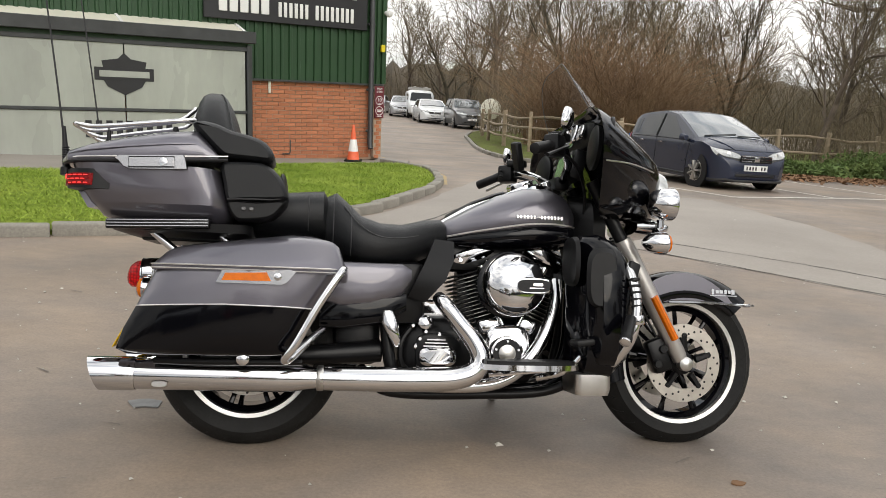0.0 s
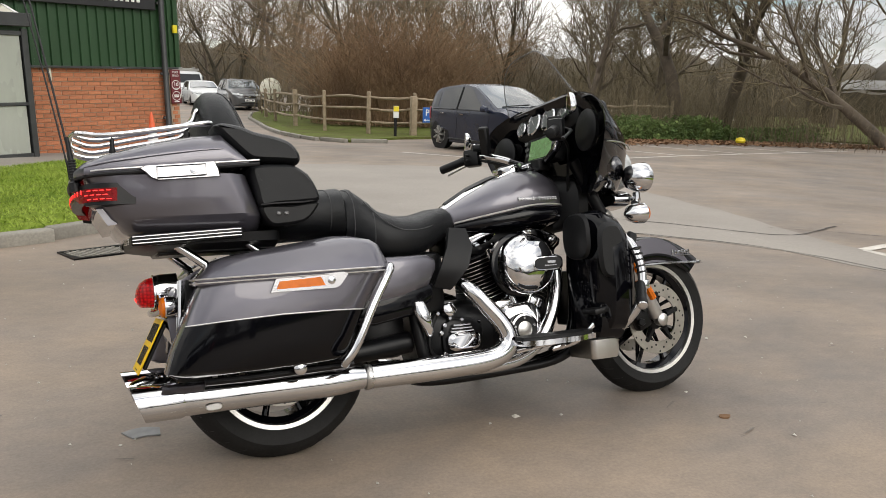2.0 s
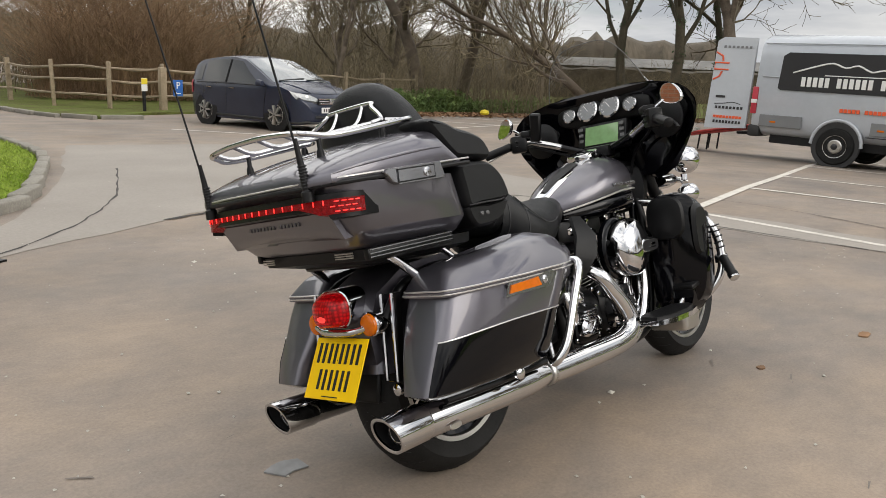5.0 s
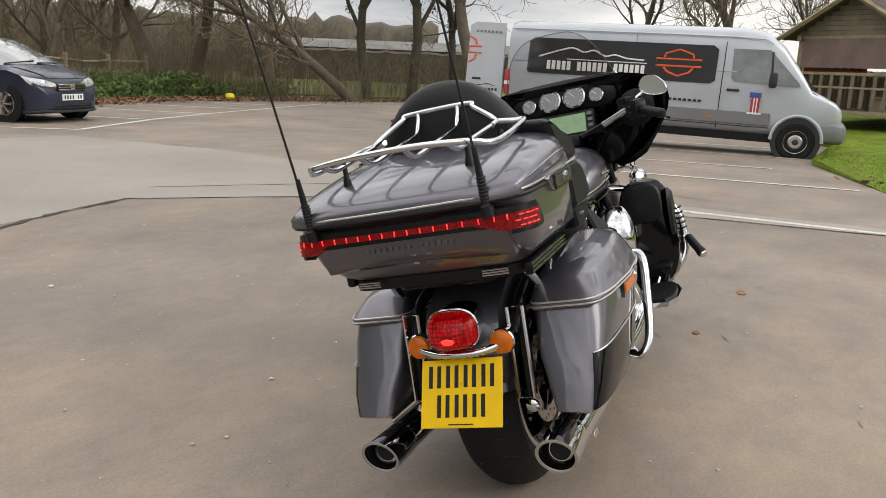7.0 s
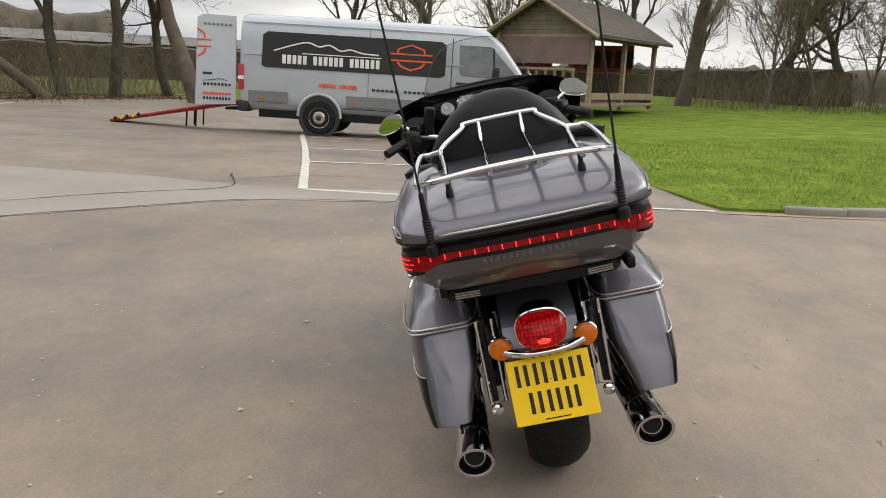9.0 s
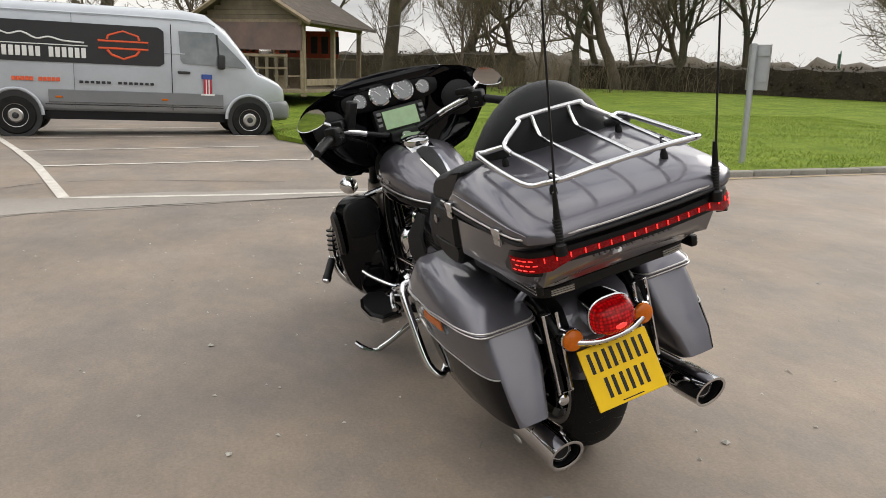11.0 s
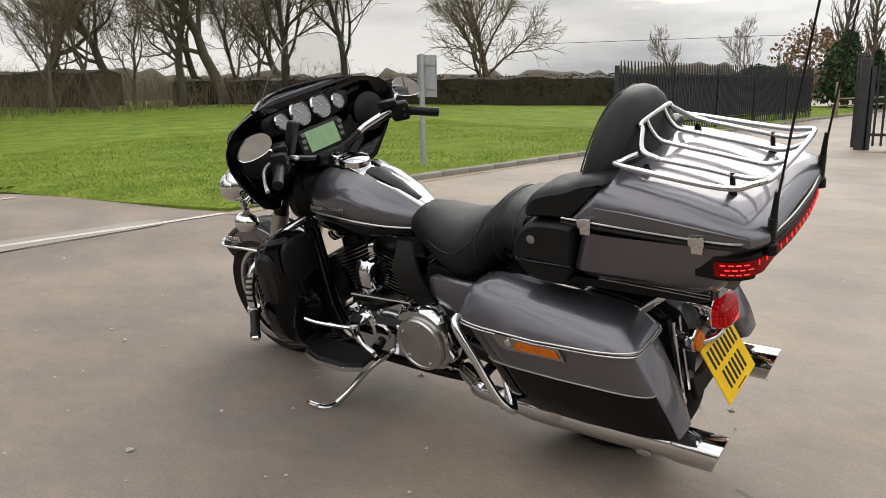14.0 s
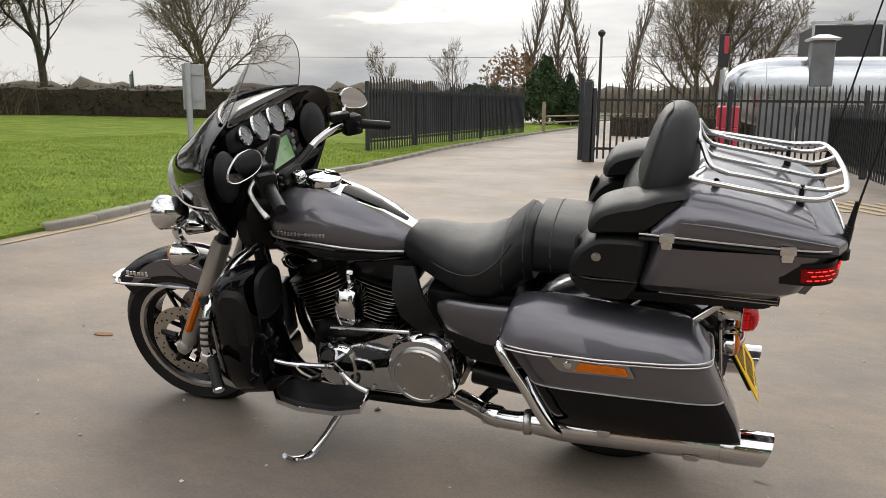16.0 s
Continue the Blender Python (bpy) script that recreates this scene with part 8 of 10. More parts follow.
def small_van(m, paint, label, ladder):
    v = thing("van", m, label, "van")
    secs = [(-2.45, 0.30, 1.85, 0.92), (-2.42, 0.25, 1.95, 0.98), (0.6, 0.25, 1.97, 0.98), (1.2, 0.25, 1.80, 0.96), (1.65, 0.25, 1.20, 0.95), (2.2, 0.28, 1.02, 0.88), (2.4, 0.35, 0.8, 0.75)]
    part("body", Geo().loft([sring(x, 0, (a + b) / 2, 0.95 * w, (b - a) / 2, 6, 28) for x, a, b, w in secs]), paint, v)
    part("windscreen", Geo().loft([[(1.66, y, 1.20) for y in (-0.78, 0.78)] + [(1.24, y, 1.76) for y in (0.68, -0.68)], [(1.69, y, 1.21) for y in (-0.78, 0.78)] + [(1.27, y, 1.77) for y in (0.68, -0.68)]]), CARGLASS, v)
    for s in (-1, 1):
        part("side_window", Geo().box((0.9, s * 0.925, 1.45), (0.8, 0.02, 0.42), 0.008), CARGLASS, v)
        part("headlamp", Geo().box((2.28, s * 0.62, 0.82), (0.14, 0.28, 0.18), 0.05, None, 2), CLEARLENS, v)
        for x in (-1.5, 1.5):
            car_wheel(v, x, s * 0.84, 0.32, 0.2, s)
    if ladder:
        for s in (-0.4, 0.4):
            part("ladder_rail", Geo().cyl((-2.2, s, 2.18), (1.2, s, 2.18), 0.03, 6), STEEL, v)
        for x in (-2.0, -0.8, 0.4):
            part("roof_bar", Geo().box((x, 0, 2.08), (0.06, 1.5, 0.14), 0.01), STEEL, v)
    return v


small_van(pose(2.1, 53.8, 0.28, 0, 0, -88), WHITECAR, "white panel van with roof ladder in the far row", True)
small_van(pose(-2.2, 71.0, 0.6, 0, 0, -80), BLUEVAN, "blue panel van at the end of the parking", False)

# delivery van with an open rear door
VM = pose(14.05, 2.36, -0.165, 0, 1.2, -86.5)               # x points to the van's nose
van = thing("delivery_van", VM, "silver-white high roof delivery van with one rear door open", "van")
VL = [(-3.02, 0.50, 2.36, 0.90), (-3.0, 0.42, 2.44, 0.97), (-2.9, 0.40, 2.50, 0.99), (0.95, 0.40, 2.52, 0.99), (1.30, 0.40, 2.46, 0.985), (1.62, 0.40, 2.18, 0.98), (1.92, 0.40, 1.72, 0.975), (2.18, 0.46, 1.36, 0.97), (2.45, 0.58, 1.24, 0.955), (2.68, 0.66, 1.13, 0.90), (2.80, 0.68, 1.02, 0.83), (2.84, 0.70, 0.90, 0.74)]
rings = []
for x, a, b, w in VL:
    ring = []
    for px, py, pz in sring(x, 0, (a + b) / 2, 0.995 * w, (b - a) / 2, 7, 40):
        k = max(0, (pz - 1.5) / 1.0)
        ring.append((px, py * (1 - 0.085 * k), pz))
    rings.append(ring)
part("body", Geo().loft(rings), VANWHITE, van, "high roof van body")
for s in (-1, 1):
    part("sill_band", Geo().loft([[(x, s * 0.996, z) for z in (0.60, 0.84)] + [(x, s * 1.008, z) for z in (0.83, 0.61)] for x in (-2.85, -2.15)]), VANGREY, van, "grey lower band")
    part("sill_band", Geo().loft([[(x, s * 0.996, z) for z in (0.60, 0.84)] + [(x, s * 1.008, z) for z in (0.83, 0.61)] for x in (-1.10, 1.55)]), VANGREY, van)
    part("rub_strip", Geo().box((0.2, s * 1.002, 0.565), (2.7, 0.016, 0.02), 0.004), TRIM, van)
    part("roof_gutter", Geo().tube([(-2.95, s * 0.922, 2.30), (0.9, s * 0.92, 2.31), (1.45, s * 0.925, 2.20)], 0.014, 6, 3), VANWHITE, van)
    part("side_rail", Geo().tube([(-2.9, s * 0.985, 1.62), (0.95, s * 0.985, 1.63)], 0.012, 6, 0), VANWHITE, van)
    for x in (-1.66, 1.99):
        part("wheel_arch", Geo().lathe([(0.43, -0.02), (0.445, 0.0), (0.435, 0.022), (0.40, 0.020), (0.2, 0.0)], (x, s * 0.985, 0.36), (0, s, 0), 32), TRIM if x < 0 else TRIM, van)
        part("arch_flare", Geo().tube([(x + 0.45 * math.cos(a), s * 1.0, 0.36 + 0.47 * math.sin(a)) for a in (math.pi * i / 14 for i in range(15))], 0.032, 8, 0), VANWHITE, van)
        w_ = part("wheel", Geo().lathe([(0.20, -0.11), (0.32, -0.11), (0.345, -0.08), (0.345, 0.08), (0.32, 0.11), (0.20, 0.11)], (x, s * 0.92, 0.345), (0, 1, 0), 32), RUBBER, van, "van wheel with a steel rim")
        part("steel_rim", Geo().lathe([(0.05, 0.03), (0.11, 0.03), (0.15, -0.01), (0.19, 0.0), (0.212, 0.012), (0.20, -0.02)], (x, s * 1.022, 0.345), (0, s, 0), 28), STEEL, w_)
        for k in range(10):
            a = 6.283 * k / 10
            part("rim_hole", Geo().cyl((x + 0.155 * math.cos(a), s * 1.012, 0.345 + 0.155 * math.sin(a)), (x + 0.155 * math.cos(a), s * 1.034, 0.345 + 0.155 * math.sin(a)), 0.02, 8), INK, w_)
        part("hub", Geo().lathe([(0.06, 0), (0.055, 0.03), (0.03, 0.045)], (x, s * 1.045, 0.345), (0, s, 0), 12), TRIM, w_)
    part("side_mirror", Geo().box((1.52, s * 1.10, 1.50), (0.12, 0.16, 0.30), 0.04, None, 2), TRIM, van)
    part("headlamp", Geo().loft([sring(2.42, s * 0.84, 1.02, 0.06, 0.06, 2.6, 16), sring(2.62, s * 0.80, 0.96, 0.10, 0.13, 2.8, 16), sring(2.80, s * 0.72, 0.88, 0.08, 0.08, 2.6, 16)]), CLEARLENS, van)
    part("rear_lamp", Geo().box((-2.985, s * 0.945, 1.12), (0.10, 0.11, 0.56), 0.02, None, 2), REDVINYL, van, "tall red rear lamp")
    part("rear_lamp_white", Geo().box((-2.988, s * 0.948, 1.10), (0.104, 0.114, 0.09), 0.01), WHITE, van)
part("front_bumper", Geo().loft([sring(2.38, 0, 0.55, 0.985, 0.20, 6, 32), sring(2.70, 0, 0.55, 0.96, 0.23, 6, 32), sring(2.90, 0, 0.54, 0.86, 0.20, 6, 32), sring(2.97, 0, 0.52, 0.70, 0.14, 5, 32)]), VANGREY, van, "dark grey front bumper")
part("rear_bumper", Geo().box((-2.95, 0, 0.50), (0.22, 1.92, 0.24), 0.05, None, 2), TRIM, van)
part("windscreen", Geo().loft([[(2.20, y, 1.37) for y in (-0.80, 0.80)] + [(1.42, y, 2.26) for y in (0.72, -0.72)], [(2.23, y, 1.39) for y in (-0.80, 0.80)] + [(1.45, y, 2.28) for y in (0.72, -0.72)]]), CARGLASS, van)
part("bonnet_seam", Geo().tube([(2.2, -0.9, 1.30), (2.5, -0.88, 1.14), (2.78, -0.75, 1.0)], 0.008, 5, 3), INK, van)
part("underside", Geo().box((-0.2, 0, 0.36), (5.0, 1.6, 0.16)), INK, van)
# cab door glass on the visible side (y negative) and the other
for s in (-1, 1):
    o_ = [(0.86, 2.08), (1.42, 2.08), (1.92, 1.46), (1.95, 1.40), (0.92, 1.44), (0.88, 1.50)]
    part("cab_window", Geo().loft([[(x, s * (0.985 - 0.085 * (z - 1.5)), z) for x, z in o_], [(x, s * (1.003 - 0.085 * (z - 1.5)), z) for x, z in o_]]), GLASSCLEAR, van, "cab side window")
    part("window_bar", Geo().tube([(1.50, s * 1.005, 1.43), (1.46, s * 0.96, 2.05)], 0.018, 6, 0), TRIM, van)
    part("door_seam", Geo().tube([(0.74, s * 0.965, 2.2), (0.74, s * 0.999, 1.5), (0.74, s * 1.002, 0.5)], 0.007, 5, 0), INK, van)
    part("door_seam", Geo().tube([(-0.72, s * 0.945, 2.3), (-0.72, s * 0.999, 1.5), (-0.72, s * 1.002, 0.5)], 0.005, 5, 0), VANGREY, van)
    part("door_handle", Geo().box((0.93, s * 1.005, 1.26), (0.20, 0.03, 0.05), 0.01), TRIM, van)
# side graphic: black panel with plain shapes
gp = part("side_panel_graphic", Geo().prism([(-2.62 + a, z) for a, z in ((0.0, 1.40), (0.05, 1.36), (3.17, 1.36), (3.25, 1.42), (3.25, 2.05), (3.17, 2.12), (0.12, 2.12), (0.03, 2.05))], "y", -1.004, -0.93), SIGNBLACK, van, "black side graphic with plain white and orange shapes")
rnd = random.Random(41)
x = -2.22
for k in range(19):
    if k not in (5, 12):
        w_ = 0.065
        part("graphic_bar", Geo().box((x, -0.999 - 0.006, 1.55), (w_, 0.014, 0.19), 0.004), WHITE, gp)
    x += 0.092
part("graphic_ridge", Geo().tube([(-2.4, -1.006, 1.72), (-2.05, -1.006, 1.86), (-1.80, -1.006, 1.93), (-1.60, -1.006, 1.85), (-1.42, -1.006, 1.90), (-1.22, -1.006, 1.79), (-1.05, -1.006, 1.83), (-0.85, -1.006, 1.77), (-0.55, -1.006, 1.75)], 0.016, 6, 3), WHITE, gp)
part("graphic_rule", Geo().box((-1.2, -1.006, 1.69), (1.4, 0.012, 0.018)), WHITE, gp)
sx, sz = 0.02, 1.74
for pts in ([(-0.37, 0.07), (0.37, 0.07), (0.37, -0.07), (-0.37, -0.07)], [(-0.24, 0.10), (-0.22, 0.18), (0, 0.27), (0.22, 0.18), (0.24, 0.10)], [(-0.24, -0.10), (-0.18, -0.19), (0, -0.27), (0.18, -0.19), (0.24, -0.10)]):
    part("graphic_emblem", Geo().tube([(sx + a, -1.0 - 0.085 * -0.0 + 0.02 * ((sz + b) - 1.74), sz + b) for a, b in pts], 0.022, 6, 0, closed=len(pts) == 4), ORANGEVINYL, gp)
x = -0.95
for k in range(11):
    if k != 5:
        part("orange_mark", Geo().box((x, -1.0, 1.03), (0.05, 0.014, 0.075), 0.002), ORANGEVINYL, van)
    x -= 0.062
for k in range(14):
    if k != 6:
        part("small_mark", Geo().box((-0.62 + 0.085 * k * 0.95, -1.0, 1.0), (0.055, 0.014, 0.05), 0.002), TRIM, van)
fl = part("flag_mark", Geo().box((1.30, -1.004, 1.02), (0.13, 0.012, 0.40), 0.002), REDVINYL, van, "upright stripe mark in red, white and blue")
part("flag_top", Geo().box((1.29, -1.010, 1.19), (0.17, 0.008, 0.10), 0.002), BLUEVINYL, fl)
for k in (-1, 1):
    part("flag_stripe", Geo().box((1.30 + 0.022 * k, -1.011, 0.98), (0.018, 0.006, 0.31)), WHITE, fl)
part("flag_foot", Geo().box((1.30, -1.010, 0.825), (0.22, 0.010, 0.035)), WHITE, fl)
for x in (-2.62, -0.95, 0.62):
    part("side_marker", Geo().box((x, -1.012, 0.70), (0.10, 0.012, 0.035), 0.004), AMBER, van)
# open rear door, swung out to the side
dr = part("rear_door", Geo().loft([[(-3.06 - 0.02, -0.99, 0.52), (-3.76, -1.16, 0.47), (-3.72, -1.10, 2.32), (-3.62, -1.06, 2.40), (-3.10, -0.90, 2.40)], [(-3.06 - 0.02, -0.93, 0.52), (-3.76, -1.10, 0.47), (-3.72, -1.04, 2.32), (-3.62, -1.0, 2.40), (-3.10, -0.84, 2.40)]]), VANWHITE, van, "open white rear door with plain marks")
def door_pt(u, z):
    """A place on the outer face of the open door; u runs from its hinge."""
    k = (z - 0.5) / 1.9
    return (-3.08 - 0.66 * u, -0.997 - 0.165 * u + 0.09 * k * (1 - 0.3 * u), z)
for zz, n_, m_, w_ in ((0.72, 9, ORANGEVINYL, 0.045), (0.62, 9, TRIM, 0.035), (0.92, 8, TRIM, 0.04), (2.2, 7, VANGREY, 0.04)):
    for k in range(n_):
        p = door_pt(0.16 + 0.72 * k / n_, zz)
        part("door_mark", Geo().box(p, (w_, 0.016, 0.055 if zz != 2.2 else 0.05), 0.002, Euler((0, 0, radians(14))).to_matrix()), m_, dr)
part("door_handle", Geo().box(door_pt(0.72, 1.15), (0.16, 0.03, 0.05), 0.01, Euler((0, 0, radians(14))).to_matrix()), TRIM, dr)
part("door_ridge", Geo().tube([door_pt(0.2, 1.0), door_pt(0.4, 1.04), door_pt(0.6, 1.01), door_pt(0.85, 0.99)], 0.008, 5, 3), TRIM, dr)
for pts in ([(0.62, 1.86), (1.0, 1.86), (1.0, 1.72), (0.62, 1.72)], [(0.78, 1.90), (0.80, 2.0), (1.0, 2.08)], [(0.78, 1.68), (0.82, 1.58), (1.0, 1.5)]):
    part("door_emblem", Geo().tube([door_pt(min(u, 0.97), z) for u, z in pts], 0.018, 6, 0), ORANGEVINYL, dr)
part("tow_step", Geo().tube([(-3.05, -0.6, 0.42), (-3.35, -0.55, 0.40), (-3.35, 0.55, 0.40), (-3.05, 0.6, 0.42)], 0.03, 8, 0), DARKMETAL, van)


# proportions of the long, low roofed body: wheels keep their shape and take their new axles
def reshape(ob):
    for k in ob.children:
        me = k.data
        tag = k.name.split(".")[0]
        round_ = tag in ("wheel", "steel_rim", "rim_hole", "hub", "wheel_arch", "arch_flare")
        for v in me.vertices:
            if round_:
                v.co.x += 0.33 if v.co.x > 0 else -0.18
            else:
                v.co.x = v.co.x * 1.17 if v.co.x < 1.9 else 2.223 + (v.co.x - 1.9) * 0.88
                v.co.z = v.co.z if v.co.z < 0.7 else 0.7 + (v.co.z - 0.7) * 0.94
        reshape(k)


reshape(van)
# loading ramp
ramp = thing("loading_ramp", pose(13.75, 6.05, -0.12, 0, 0, 93), "narrow red steel loading ramp leading into the van", "ramp")
part("deck", Geo().loft([[(0.0, -0.28, 0.52), (0.0, 0.28, 0.52), (0.0, 0.28, 0.58), (0.0, -0.28, 0.58)], [(2.85, -0.28, 0.02), (2.85, 0.28, 0.02), (2.85, 0.28, 0.05), (2.85, -0.28, 0.05)]]), RAMPRED, ramp)
for s in (-1, 1):
    part("side_rail", Geo().tube([(0.0, s * 0.29, 0.60), (2.85, s * 0.29, 0.06)], 0.03, 6, 0), RAMPRED, ramp)
    part("ramp_leg", Geo().cyl((1.15, s * 0.25, 0.36), (1.18, s * 0.25, 0.0), 0.02, 6), DARKMETAL, ramp)
    part("ramp_leg", Geo().cyl((0.95, s * 0.25, 0.40), (0.97, s * 0.25, 0.0), 0.02, 6), DARKMETAL, ramp)
for k in range(5):
    x = 2.2 + 0.13 * k
    part("hazard_stripe", Geo().box((x, 0.315, 0.62 - 0.1895 * x + 0.005), (0.07, 0.012, 0.07), 0, Euler((0, radians(35), 0)).to_matrix()), YELLOW if k % 2 else INK, ramp)
# ---- fences, hut, signs, far things ----
PALISADE = mat("black_steel_paling", (0.020, 0.021, 0.023), 0.6, 0.0, var=0.3, scale=6)
MESHF = mat("dark_screen_netting", (0.060, 0.063, 0.066), 0.8, var=0.25, scale=1.2, fine=0.2, fine_scale=30)
HUTWOOD = mat("weathered_shiplap", (0.125, 0.102, 0.070), 0.85, color2=(0.185, 0.155, 0.110), scale=3, fine=0.18, fine_scale=30, bump=0.25, bump_scale=50, island=0.15)
HUTROOF = mat("brown_roof_tiles", (0.085, 0.068, 0.055), 0.9, var=0.25, scale=4, fine=0.2, fine_scale=25, island=0.2)
BANNER = mat("faded_banner", (0.20, 0.125, 0.105), 0.6, color2=(0.11, 0.085, 0.080), scale=1.4, fine=0.1, fine_scale=8)
BANNERRED = mat("orange_red_banner", (0.34, 0.055, 0.025), 0.65, var=0.2, scale=2)
GALV = mat("galvanised_steel", (0.40, 0.42, 0.43), 0.45, 0.8, var=0.1, scale=6)
SIGNBLUE = mat("blue_sign_face", (0.015, 0.10, 0.36), 0.4)
SIGNGREEN = mat("green_road_sign", (0.012, 0.10, 0.05), 0.4)
ALUM = mat("polished_trailer_aluminium", (0.52, 0.54, 0.57), 0.20, 1.0, var=0.06, scale=1.2, rough_var=0.1)
BARK = mat("grey_brown_bark", (0.066, 0.052, 0.039), 0.95, color2=(0.138, 0.108, 0.080), scale=2.5, fine=0.3, fine_scale=25, bump=0.7, bump_scale=14)
IVY = mat("dark_ivy_bark", (0.040, 0.036, 0.022), 0.95, color2=(0.080, 0.066, 0.044), scale=2, fine=0.3, fine_scale=20, bump=0.7, bump_scale=14)
TWIG = mat("brown_twigs", (0.085, 0.067, 0.042), 0.95, color2=(0.170, 0.135, 0.080), scale=0.5, island=0.4)
BRUSH = mat("russet_scrub_twigs", (0.125, 0.074, 0.040), 0.95, color2=(0.25, 0.16, 0.088), scale=0.7, island=0.5)
HEDGE = mat("dark_brown_hedge", (0.030, 0.024, 0.014), 0.95, color2=(0.060, 0.046, 0.026), scale=1.2, fine=0.35, fine_scale=12, bump=0.8, bump_scale=20, island=0.4)
BRAMBLE = mat("bramble_and_rough_grass", (0.045, 0.085, 0.020), 0.85, color2=(0.11, 0.15, 0.040), scale=1.2, island=0.5)
EVERGREEN = mat("evergreen_foliage", (0.020, 0.042, 0.014), 0.8, color2=(0.045, 0.085, 0.025), scale=2, island=0.5)
FARWOOD = mat("far_winter_wood", (0.060, 0.050, 0.036), 1.0, color2=(0.105, 0.086, 0.062), scale=0.25, fine=0.35, fine_scale=1.6, stretch=(1, 1, 0.35))

# split rail fence
post_me = Geo().box((0, 0, 0.58), (0.13, 0.10, 1.30), 0.02, None, 2).mesh("post", TREEWOOD, 50)


def rail_fence(pts, label, rails=(0.35, 0.72, 1.02), lift=None):
    f = thing("rail_fence", Matrix(), label, "fence")
    rnd = random.Random(int(pts[0][0] * 10))
    for i, (x, y) in enumerate(pts):
        z = lift(x, y) if lift else 0.05
        o = new("post", post_me)
        o.parent = f
        o.matrix_basis = pose(x, y, z - 0.05, rnd.uniform(-2, 2), rnd.uniform(-2, 2), rnd.uniform(0, 90))
        if i + 1 < len(pts):
            x1, y1 = pts[i + 1]
            z1 = lift(x1, y1) if lift else 0.05
            for r in rails:
                mid = ((x + x1) / 2 + rnd.uniform(-0.03, 0.03), (y + y1) / 2 + rnd.uniform(-0.03, 0.03), (z + z1) / 2 + r + rnd.uniform(-0.07, 0.03))
                part("rail", Geo().tube([(x, y, z + r + rnd.uniform(-0.02, 0.02)), mid, (x1, y1, z1 + r + rnd.uniform(-0.02, 0.02))], (0.035, 0.055, 0.035), 6, 4, flat=0.75), TREEWOOD, f)
    return f


rail_fence([(4.45, 36.0), (3.9, 31.0), (3.6, 26.8), (3.62, 23.0), (3.95, 20.2), (4.9, 18.9), (6.2, 18.6), (7.9, 19.1)], "weathered split rail fence curving round a verge")
rail_fence([(7.9, 19.1), (9.6, 19.4), (11.3, 19.7), (12.9, 19.9), (14.6, 20.0), (16.2, 20.1)], "weathered split rail fence before the wood", rails=(0.55, 1.0))
rail_fence([(4.45, 36.0), (6.4, 37.5), (8.6, 38.6), (10.5, 39.2)], "weathered split rail fence running into the wood", rails=(0.5, 1.0))
sheet("verge", [(4.2, 37), (3.3, 31.0), (2.95, 26.5), (2.6, 21.0), (2.75, 17.6), (3.6, 15.8), (5.2, 17.2), (6.5, 17.6), (8.5, 18.0), (20, 19), (24, 14), (30, 13), (60, 20), (60, 60), (10, 60)], 0.06, VERGE, "grassy verge below the rail fence and trees", "verge", depth=0.08)
kerb_run([(4.1, 37), (3.2, 31.0), (2.85, 26.5), (2.5, 21.0), (2.65, 17.6), (3.4, 15.9), (4.2, 16.0)], 0.09, "low kerb round the verge", 0.9)
# parking sign, small notice, mirror
psg = thing("parking_sign", pose(6.28, 18.2, 0.05, 0, 0, 8), "blue square parking sign on the fence", "sign")
part("sign_post", Geo().box((-0.27, 0.05, 0.54), (0.18, 0.14, 1.10), 0.02, None, 2), TREEWOOD, psg)
part("sign_plate", Geo().box((0.10, -0.06, 0.58), (0.28, 0.02, 0.42), 0.005), SIGNBLUE, psg)
o = new("sign_letter", text_mesh("P", 0.25))
o.data.materials.append(WHITE)
o.parent = psg
o.matrix_basis = pose(0.10, -0.075, 0.64, 90, 0, 0)
part("sign_arrow", Geo().box((0.10, -0.073, 0.44), (0.15, 0.008, 0.022)).prism([(-0.01, 0.44), (0.045, 0.48), (0.045, 0.40)], "y", -0.077, -0.070), WHITE, psg)
nt = thing("notice_post", pose(5.33, 17.75, 0.05), "slim post with a small yellow and white notice", "sign")
part("pole", Geo().box((0, 0, 0.34), (0.07, 0.07, 0.70), 0.008), INK, nt)
part("notice_plate", Geo().box((0, -0.045, 0.66), (0.15, 0.015, 0.32), 0.004), WHITE, nt)
part("notice_top", Geo().box((0, -0.055, 0.74), (0.15, 0.008, 0.14)), YELLOW, nt)
mp = thing("round_mirror", pose(4.75, 35.2, 0.1), "round pale-backed traffic mirror on a short post", "mirror")
part("post", Geo().cyl((0, 0, 0), (0, 0, 1.1), 0.05, 8), TREEWOOD, mp)
part("mirror_dish", Geo().lathe([(0.05, -0.10), (0.42, -0.03), (0.50, 0.0), (0.46, 0.04), (0.1, 0.09)], (0, -0.08, 1.15), (0, -1, 0.05), 24), POLYROOF, mp)
ylw = solid("yellow_marker", Geo().lathe([(0.12, 0.0), (0.15, 0.06), (0.12, 0.14), (0.02, 0.17)], (0, 0, 0), (0, 0, 1), 16), YELLOW, "small yellow plastic marker lying by the leaves", "marker", m=pose(15.6, 16.0, 0.06))

